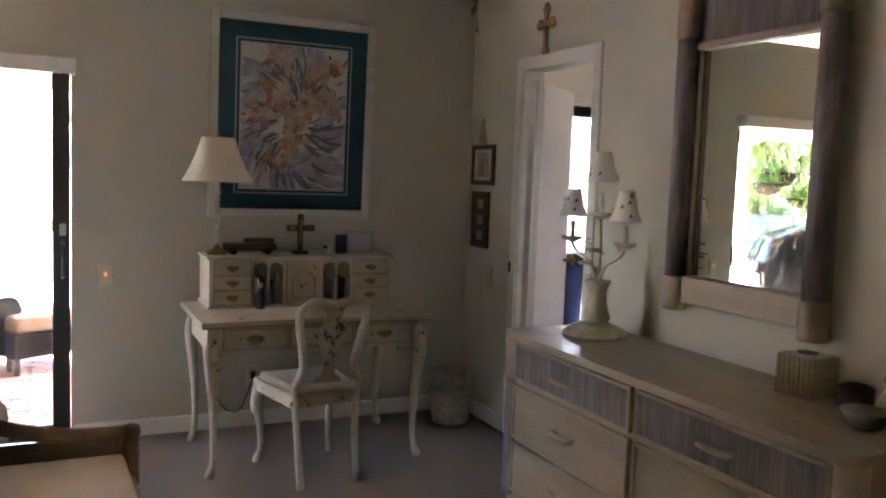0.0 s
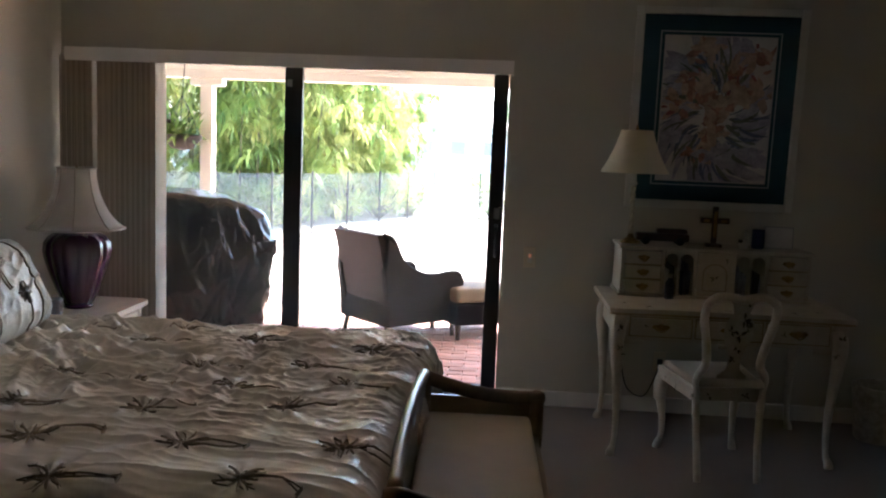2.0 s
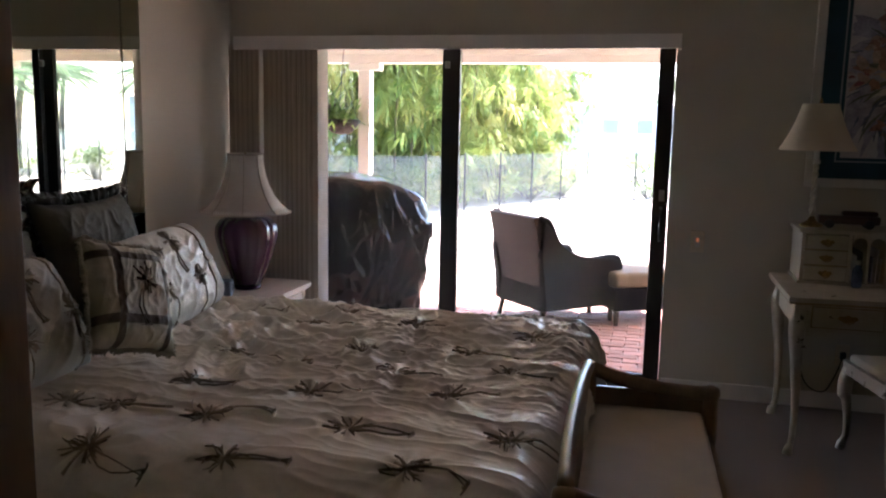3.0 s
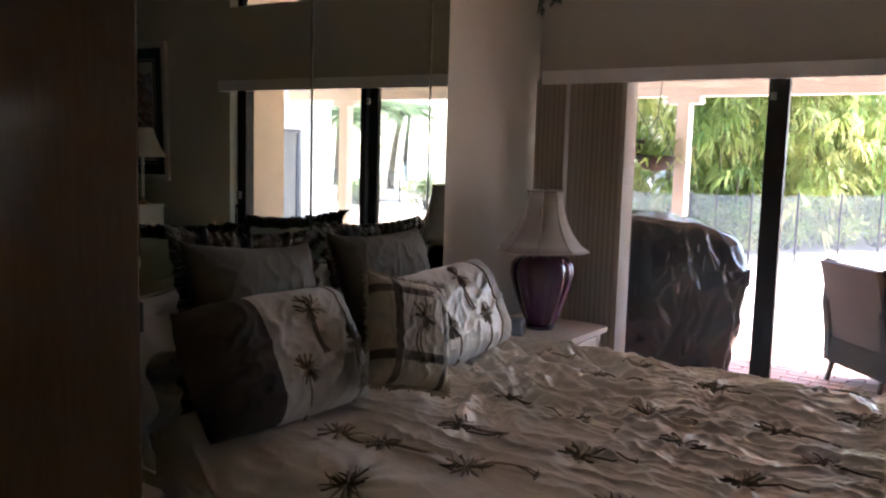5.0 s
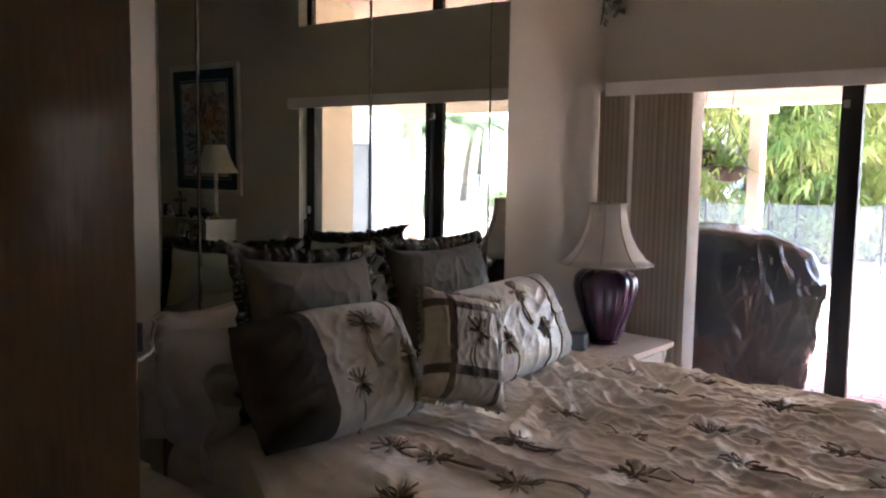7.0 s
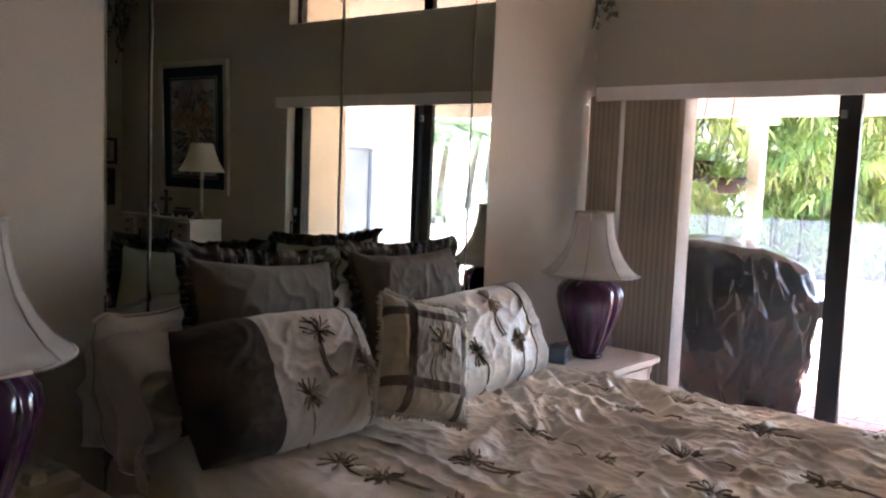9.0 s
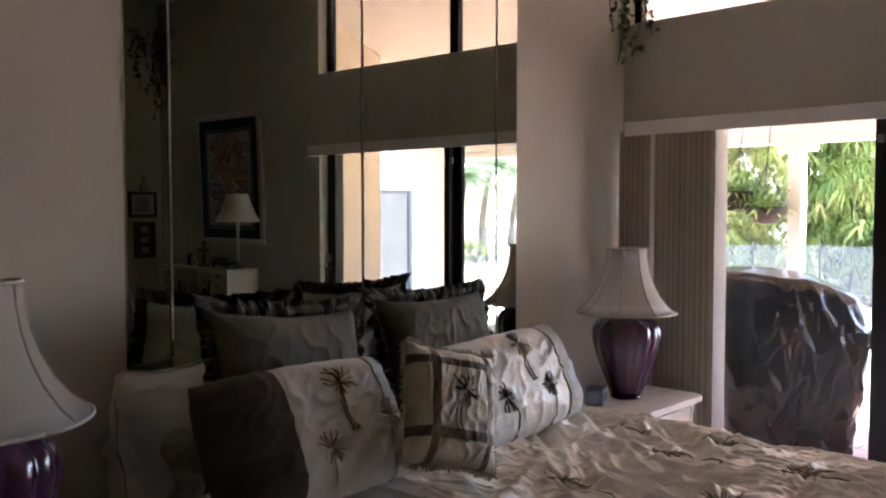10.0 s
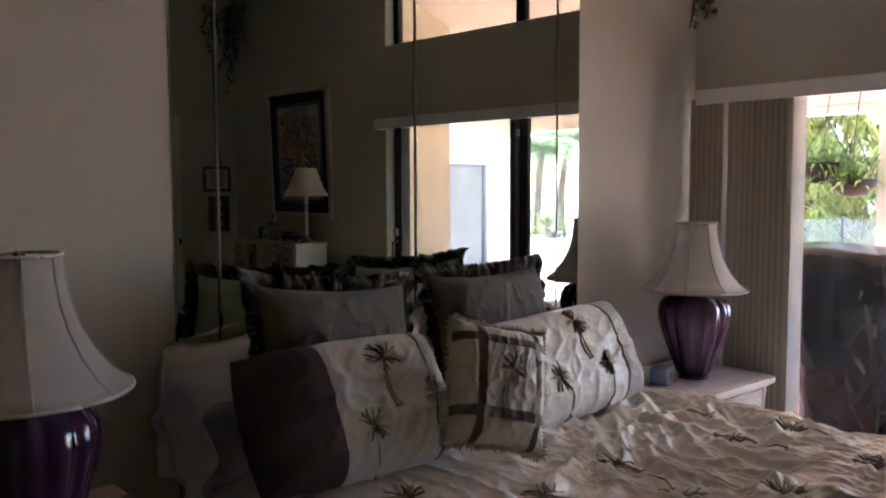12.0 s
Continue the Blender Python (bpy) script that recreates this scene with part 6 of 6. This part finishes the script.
for sy in (-1, 1):
    side = [(-0.40, 0.16), (0.50, 0.16), (0.52, 0.30), (0.53, 0.46), (0.49, 0.55), (0.40, 0.585), (0.25, 0.575), (0.08, 0.57), (-0.10, 0.60), (-0.24, 0.70), (-0.34, 0.86), (-0.44, 0.93), (-0.46, 0.62), (-0.42, 0.40)]
    bm = move(plate_shape(side, -0.035, 0.035, 0.02), Matrix.Translation((0, sy * 0.335, 0)) @ Matrix.Rotation(radians(90), 4, "X"))
    part("side_panel", bm, M_wicker, ac, "dark woven winged side")
    rr = tube(curve_points([(0.53, sy * 0.335, 0.48), (0.45, sy * 0.335, 0.58), (0.08, sy * 0.335, 0.575), (-0.22, sy * 0.335, 0.70), (-0.36, sy * 0.335, 0.9), (-0.47, sy * 0.335, 0.95)], 5), 0.028, 8)
    part("rolled_rim", rr, M_wicker, ac, smooth=True)
om = thing("ottoman", pose(-2.50, 2.12, GZ, 0, 0, 30), "dark wicker ottoman with a tan cushion", "ottoman")
for x in (-0.24, 0.24):
    for y in (-0.24, 0.24):
        part("leg", tube([(x, y, 0), (x, y, 0.14)], [0.02, 0.026], 8), M_darkwood, om)
part("woven_base", bx((-0.28, 0.28, -0.28, 0.28, 0.12, 0.30), b=0.015), M_wicker, om)
part("cushion", bx((-0.28, 0.28, -0.28, 0.28, 0.30, 0.42), b=0.04, seg=3), M_cushion, om, smooth=True)


# pool fence
fence_line = [(-13.5, 5.2), (-9.0, 6.6), (-5.9, 8.2), (-3.7, 12.6), (2.0, 13.8), (11.0, 13.0)]
fn = thing("pool_fence", pose(0, 0, GZ) @ Matrix.Diagonal((1, 1, 0.76, 1)), "dark mesh pool fence with slim black poles", "fence")
for (xa, ya), (xb, yb) in zip(fence_line, fence_line[1:]):
    ln = math.hypot(xb - xa, yb - ya)
    n = max(1, round(ln / 0.92))
    for k in range(n):
        x0, y0 = xa + (xb - xa) * k / n, ya + (yb - ya) * k / n
        x1, y1 = xa + (xb - xa) * (k + 1) / n, ya + (yb - ya) * (k + 1) / n
        part("pole", lathe([(0.016, 0), (0.016, 1.40), (0.008, 1.41)], 8, at=(x0, y0, 0)), M_pole, fn)
        bm = bmesh.new()
        vs = [bm.verts.new(p) for p in ((x0, y0, 0.02), (x1, y1, 0.02), (x1, y1, 1.36), ((x0 + x1) / 2, (y0 + y1) / 2, 1.345), (x0, y0, 1.36))]
        bm.faces.new(vs)
        part("netting", bm, M_net, fn)


# ---- planting ----
def blades(bm, rnd, c, r, count, ln, wd, droop, up=0.2):
    """Long narrow leaves in a loose clump about c."""
    for k in range(count):
        a, el = rnd.uniform(0, 6.283), rnd.uniform(-0.5, 0.9)
        q = rnd.random() ** 0.5
        p = c + Vector((r * q * math.cos(a + 1) * rnd.uniform(0.3, 1), r * q * math.sin(a + 1) * rnd.uniform(0.3, 1), r * rnd.uniform(-0.7, 0.7)))
        d = Vector((math.cos(a) * math.cos(el), math.sin(a) * math.cos(el), math.sin(el) + up))
        s = d.cross(Vector((0, 0, 1)))
        s = s.normalized() * wd * rnd.uniform(0.6, 1.2) if s.length > 0.01 else Vector((wd, 0, 0))
        l_ = ln * rnd.uniform(0.6, 1.3)
        m_ = p + d * l_ * 0.5
        e = p + d * l_ + Vector((0, 0, -droop * l_))
        v = [bm.verts.new(x) for x in (p, m_ - s, e, m_ + s)]
        bm.faces.new(v)


def tuft(bm, rnd, c, size):
    """A spray of narrow leaves that fans out from one twig and droops."""
    a0 = rnd.uniform(0, 6.283)
    for k in range(26):
        a, el = a0 + rnd.gauss(0, 0.8), rnd.uniform(-0.7, 0.75)
        d = Vector((math.cos(a) * math.cos(el), math.sin(a) * math.cos(el), math.sin(el)))
        ln = size * rnd.uniform(0.5, 1.0)
        s_ = d.cross(Vector((0, 0, 1))).normalized() * 0.0115 * rnd.uniform(0.7, 1.3)
        p = c + d * 0.04
        m1, m2, e = p + d * ln * 0.35 + s_ * 0.3, p + d * ln * 0.7 + Vector((0, 0, -0.16 * ln)), p + d * ln + Vector((0, 0, -0.5 * ln))
        v = [bm.verts.new(q) for q in (p, m1 - s_, m2 - s_, e, m2 + s_, m1 + s_)]
        bm.faces.new((v[0], v[1], v[5]))
        bm.faces.new((v[1], v[2], v[4], v[5]))
        bm.faces.new((v[2], v[3], v[4]))


def bamboo(x, y, h, spread, mats, seed, dense=1.0):
    rnd = random.Random(seed)
    t = thing("bamboo", pose(x, y, GZ - 0.06), "tall feathery bamboo clump with drooping leaves", "bamboo", "bamboo screen behind the fence")
    canes, leaf = bmesh.new(), [bmesh.new() for _ in mats]
    for k in range(9):
        a = rnd.uniform(0, 6.28)
        bx_, by_ = rnd.uniform(-.5, .5) * spread, rnd.uniform(-.4, .4) * spread
        hh = h * rnd.uniform(0.75, 1.05)
        lean = rnd.uniform(0.2, 0.6) * spread
        pts = [Vector((bx_ + lean * math.cos(a) * s ** 2.2, by_ + lean * math.sin(a) * s ** 2.2, hh * s - 0.25 * hh * max(0, s - 0.75) ** 1.2)) for s in [i / 8 for i in range(9)]]
        tube(pts, [0.026 * (1 - 0.85 * i / 8) for i in range(9)], 6, canes)
        for i in range(1, 9):
            for j in range(int(9 * dense)):
                c = pts[i] + Vector((rnd.gauss(0, 0.40), rnd.gauss(0, 0.40), rnd.gauss(0, 0.32)))
                if c.z > 0.35:
                    tuft(leaf[rnd.randrange(len(mats))], rnd, c, rnd.uniform(0.26, 0.52))
    part("canes", canes, M_cane, t, smooth=True)
    for b, m_ in zip(leaf, mats):
        part("foliage", b, m_, t)
    return t


rt = random.Random(77)
YG, GG, DG = (M_leaf_yellow, M_leaf), (M_leaf, M_leaf_deep), (M_leaf, M_leaf_deep, M_leaf_yellow)
for i, (x, y, h, mats) in enumerate(((-12.6, 7.6, 5.2, DG), (-11.0, 8.2, 5.0, YG), (-9.6, 8.6, 5.4, DG), (-8.4, 9.4, 4.8, YG), (-7.4, 10.2, 5.4, GG), (-6.5, 11.2, 5.0, YG), (-5.9, 12.6, 5.3, DG),
                                    (-5.5, 14.0, 3.9, YG), (-5.3, 15.6, 3.2, GG), (-9.5, 11.0, 6.2, GG), (-7.9, 12.4, 6.4, DG), (-6.8, 14.4, 6.0, GG))):
    bamboo(x, y, h, 1.5, mats, 100 + i, 1.0)


def shrub(x, y, h, r, mats, seed, n=26):
    rnd = random.Random(seed)
    t = thing("shrub", pose(x, y, GZ - 0.06), "low green shrub behind the pool fence", "shrub", "shrubs behind the fence")
    bs = [bmesh.new() for _ in mats]
    st = bmesh.new()
    for k in range(n):
        a, q = rnd.uniform(0, 6.28), rnd.uniform(0.2, 1)
        c = Vector((r * q * math.cos(a), r * q * math.sin(a), h * rnd.uniform(0.25, 0.95)))
        tube([(0, 0, 0), c * 0.6, c], [0.015, 0.01, 0.005], 5, st)
        blades(bs[rnd.randrange(len(mats))], rnd, c, 0.2, 34, 0.16, 0.03, 0.25)
    part("stems", st, M_cane, t)
    for b, m_ in zip(bs, mats):
        part("foliage", b, m_, t)


for i in range(13):
    s = i / 12
    x, y = (-12 + 6.0 * s * 1.05, 6.6 + 2.4 * s) if s < 0.62 else (-6.6 + 2.6 * (s - 0.62) / 0.38, 8.9 + 4.4 * (s - 0.62) / 0.38)
    shrub(x - 0.35, y + 0.6, rt.uniform(0.8, 1.35), 0.6, (M_leaf, M_leaf_yellow) if i % 3 else (M_leaf_deep, M_leaf), 300 + i)
for i, (x, y) in enumerate(((-2.5, 14.2), (-1.0, 14.6), (1.5, 14.9), (3.5, 14.8), (5.5, 14.6), (7.6, 14.4))):
    shrub(x, y, rt.uniform(0.6, 1.0), 0.6, (M_leaf_deep, M_leaf), 340 + i, 16)


def palm(x, y, h, seed):
    rnd = random.Random(seed)
    t = thing("palm_tree", pose(x, y, GZ - 0.06), "coconut palm with arching fronds", "palm tree", "palm trees past the patio")
    pts = [Vector((0.15 * h * s * s, 0.05 * h * s, h * s)) for s in [i / 8 for i in range(9)]]
    part("trunk", tube(pts, [0.17 - 0.07 * i / 8 for i in range(9)], 10), M_trunk, t, smooth=True)
    for k in range(17):
        a, el = 2 * math.pi * k / 17 + rnd.uniform(-.15, .15), rnd.uniform(-0.2, 1.0)
        ln = rnd.uniform(1.5, 2.1)
        P = []
        for i in range(11):
            s = i / 10
            P.append(pts[-1] + Vector((math.cos(a) * ln * s * math.cos(el * (1 - s)), math.sin(a) * ln * s * math.cos(el * (1 - s)), ln * (math.sin(el) * s - 0.75 * s * s))))
        bm = bmesh.new()
        tube(P, [0.022 - 0.018 * i / 10 for i in range(11)], 5, bm)
        for i in range(1, 11):
            for j in range(3):
                f = j / 3
                c = P[i - 1].lerp(P[i], f)
                d = (P[i] - P[i - 1]).normalized()
                sd = d.cross(Vector((0, 0, 1))).normalized()
                for sg in (-1, 1):
                    l_ = 0.55 * math.sin(math.pi * (0.12 + 0.82 * (i + f) / 11)) + 0.06
                    tip = c + (sd * sg + d * 0.5).normalized() * l_ + Vector((0, 0, -0.35 * l_))
                    bm.faces.new([bm.verts.new(v) for v in (c - d * 0.018, (c + tip) / 2 + d * 0.02 + Vector((0, 0, 0.03)), tip, (c + tip) / 2 - d * 0.02)])
        part("frond", bm, M_palm_leaf, t)
    return t


pm = palm(9.0, 26.5, 3.3, 5)
for x, y, r in ((18.0, 26.0, 40), (14.2, 25.0, 100), (11.8, 27.5, 130), (25.5, 27.0, 310), (-1.5, 31.0, 80)):
    copy_thing(pm, pose(x, y, GZ - 0.06, 0, 0, r))
for x, y, r, k in ((9.3, 15.6, 60, 0.80), (10.6, 18.4, 170, 0.92)):
    copy_thing(pm, pose(x, y, GZ - 0.06, 0, 0, r) @ Matrix.Scale(k, 4))

# white wing of the house across the patio, with a glass door
wg = thing("house_wing", pose(3.1, 7.65, GZ), "sunlit white stucco wing of the house", "house", kind="structure")
part("wall", bx((0, 0.2, -0.8, 0, 0, 2.9), (0, 0.2, -6.0, -2.6, 0, 2.9), (0, 0.2, -2.6, -0.8, 1.87, 2.9), (0.2, 9.0, -0.2, 0, 0, 2.9)), M_white_far, wg)
part("roof", bx((-0.25, 9.2, -6.0, 0.25, 2.9, 3.05), b=0.02), M_soffit, wg)
dd = part("glass_door", bx((0.05, 0.13, -0.86, -0.8, 0, 1.87), (0.05, 0.13, -1.73, -1.67, 0, 1.81), (0.05, 0.13, -2.6, -2.54, 0, 1.87), (0.05, 0.13, -2.54, -0.86, 1.81, 1.87)), M_gutter, wg)
part("pane", bx((0.08, 0.10, -1.67, -0.86, 0, 1.81)), M_far_glass, dd)
part("pane", bx((0.08, 0.10, -2.54, -1.73, 0, 1.81)), M_far_glass, dd)

# far shore: water, houses, tree line
structure("water", bx((-120, 160, 33, 95, GZ - 0.058, GZ - 0.03)), material("canal_water", (0.06, 0.10, 0.11), 0.12, vary=0.2, scale=0.4, fine=3, bump=0.3, dist=0.05), "bright canal water past the lawn", "water")
for x, y, w_, h_ in ((-6, 98, 16, 4.2), (16, 100, 20, 4.8), (44, 96, 18, 4.4), (-34, 99, 20, 4.0)):
    hs = thing("far_house", pose(x, y, GZ), "low white house across the canal", "house", "houses across the canal", "structure")
    part("wall", bx((-w_ / 2, w_ / 2, 0, 8, 0, h_)), M_white_far, hs)
    bm = bmesh.new()
    r0 = [bm.verts.new(p) for p in ((-w_ / 2 - .6, -.6, h_), (w_ / 2 + .6, -.6, h_), (w_ / 2 + .6, 8.6, h_), (-w_ / 2 - .6, 8.6, h_))]
    r1 = [bm.verts.new(p) for p in ((-w_ / 2 + 3, 4, h_ + 2), (w_ / 2 - 3, 4, h_ + 2))]
    for q in ((r0[0], r0[1], r1[1], r1[0]), (r0[1], r0[2], r1[1]), (r0[2], r0[3], r1[0], r1[1]), (r0[3], r0[0], r1[0]), (r0[3], r0[2], r0[1], r0[0])):
        bm.faces.new(q)
    part("roof", bm, M_soffit, hs)
    for k in range(int(w_ // 4)):
        part("window", bx((-w_ / 2 + 1.2 + k * 4, -w_ / 2 + 3.0 + k * 4, -0.05, 0.02, 0.9, 2.5)), M_far_glass, hs)
for x, y, r in ((-14, 92, 20), (4, 93, 140), (28, 92, 250), (60, 92, 70)):
    bb = copy_thing(pm, pose(x, y, GZ, 0, 0, r))
    bb.scale = (2.2, 2.2, 2.2)

# ---- brick pavers of the patio: the nearest as parts, the rest joined ----
pv = thing("brick_paving", pose(0, 0, GZ), "red and pink brick pavers of the patio", "paving", kind="structure")
BL, BW, BT = 0.20, 0.10, 0.012
proto = bx((-BL / 2 + 0.003, BL / 2 - 0.003, -BW / 2 + 0.003, BW / 2 - 0.003, -BT, 0.0), b=0.004, seg=1)
pme = bpy.data.meshes.new("paver")
proto.to_mesh(pme)
proto.free()
pme.materials.append(M_paver)
rv = random.Random(2)
near = []
for j in range(int(2.6 / BW)):
    for i in range(int(6.4 / BL)):
        near.append((-7.0 + (i + 0.5 * (j % 2)) * BL, 0.20 + j * BW))
near = [p for p in near if -3.55 < p[0] < -1.15 and p[1] < 2.4][:300]
for x, y in near:
    ob = new("paver", pme)
    ob.parent = pv
    ob.matrix_basis = pose(x, y, rv.uniform(-0.002, 0.002), rv.uniform(-0.4, 0.4), rv.uniform(-0.4, 0.4), 0)
done = set((round(x, 3), round(y, 3)) for x, y in near)
verts, faces = [], []
for j in range(int(2.75 / BW)):
    for i in range(int(10.0 / BL)):
        x, y = -9.0 + (i + 0.5 * (j % 2)) * BL, 0.20 + j * BW
        if (round(x, 3), round(y, 3)) in done or (x > -1.05 and y < 1.5):
            continue
        z = rv.uniform(-0.002, 0.002)
        n = len(verts)
        a, b = BL / 2 - 0.004, BW / 2 - 0.004
        verts += [(x - a, y - b, z), (x + a, y - b, z), (x + a, y + b, z), (x - a, y + b, z), (x - a, y - b, z - BT), (x + a, y - b, z - BT), (x + a, y + b, z - BT), (x - a, y + b, z - BT)]
        faces += [(n, n + 1, n + 2, n + 3), (n, n + 4, n + 5, n + 1), (n + 1, n + 5, n + 6, n + 2), (n + 2, n + 6, n + 7, n + 3), (n + 3, n + 7, n + 4, n)]
me = bpy.data.meshes.new("far_pavers")
me.from_pydata(verts, [], faces)
me.materials.append(M_paver)
fp = new("far_pavers", me)
fp.parent = pv
tagged(fp, "brick pavers farther out on the patio", kind="stuff")
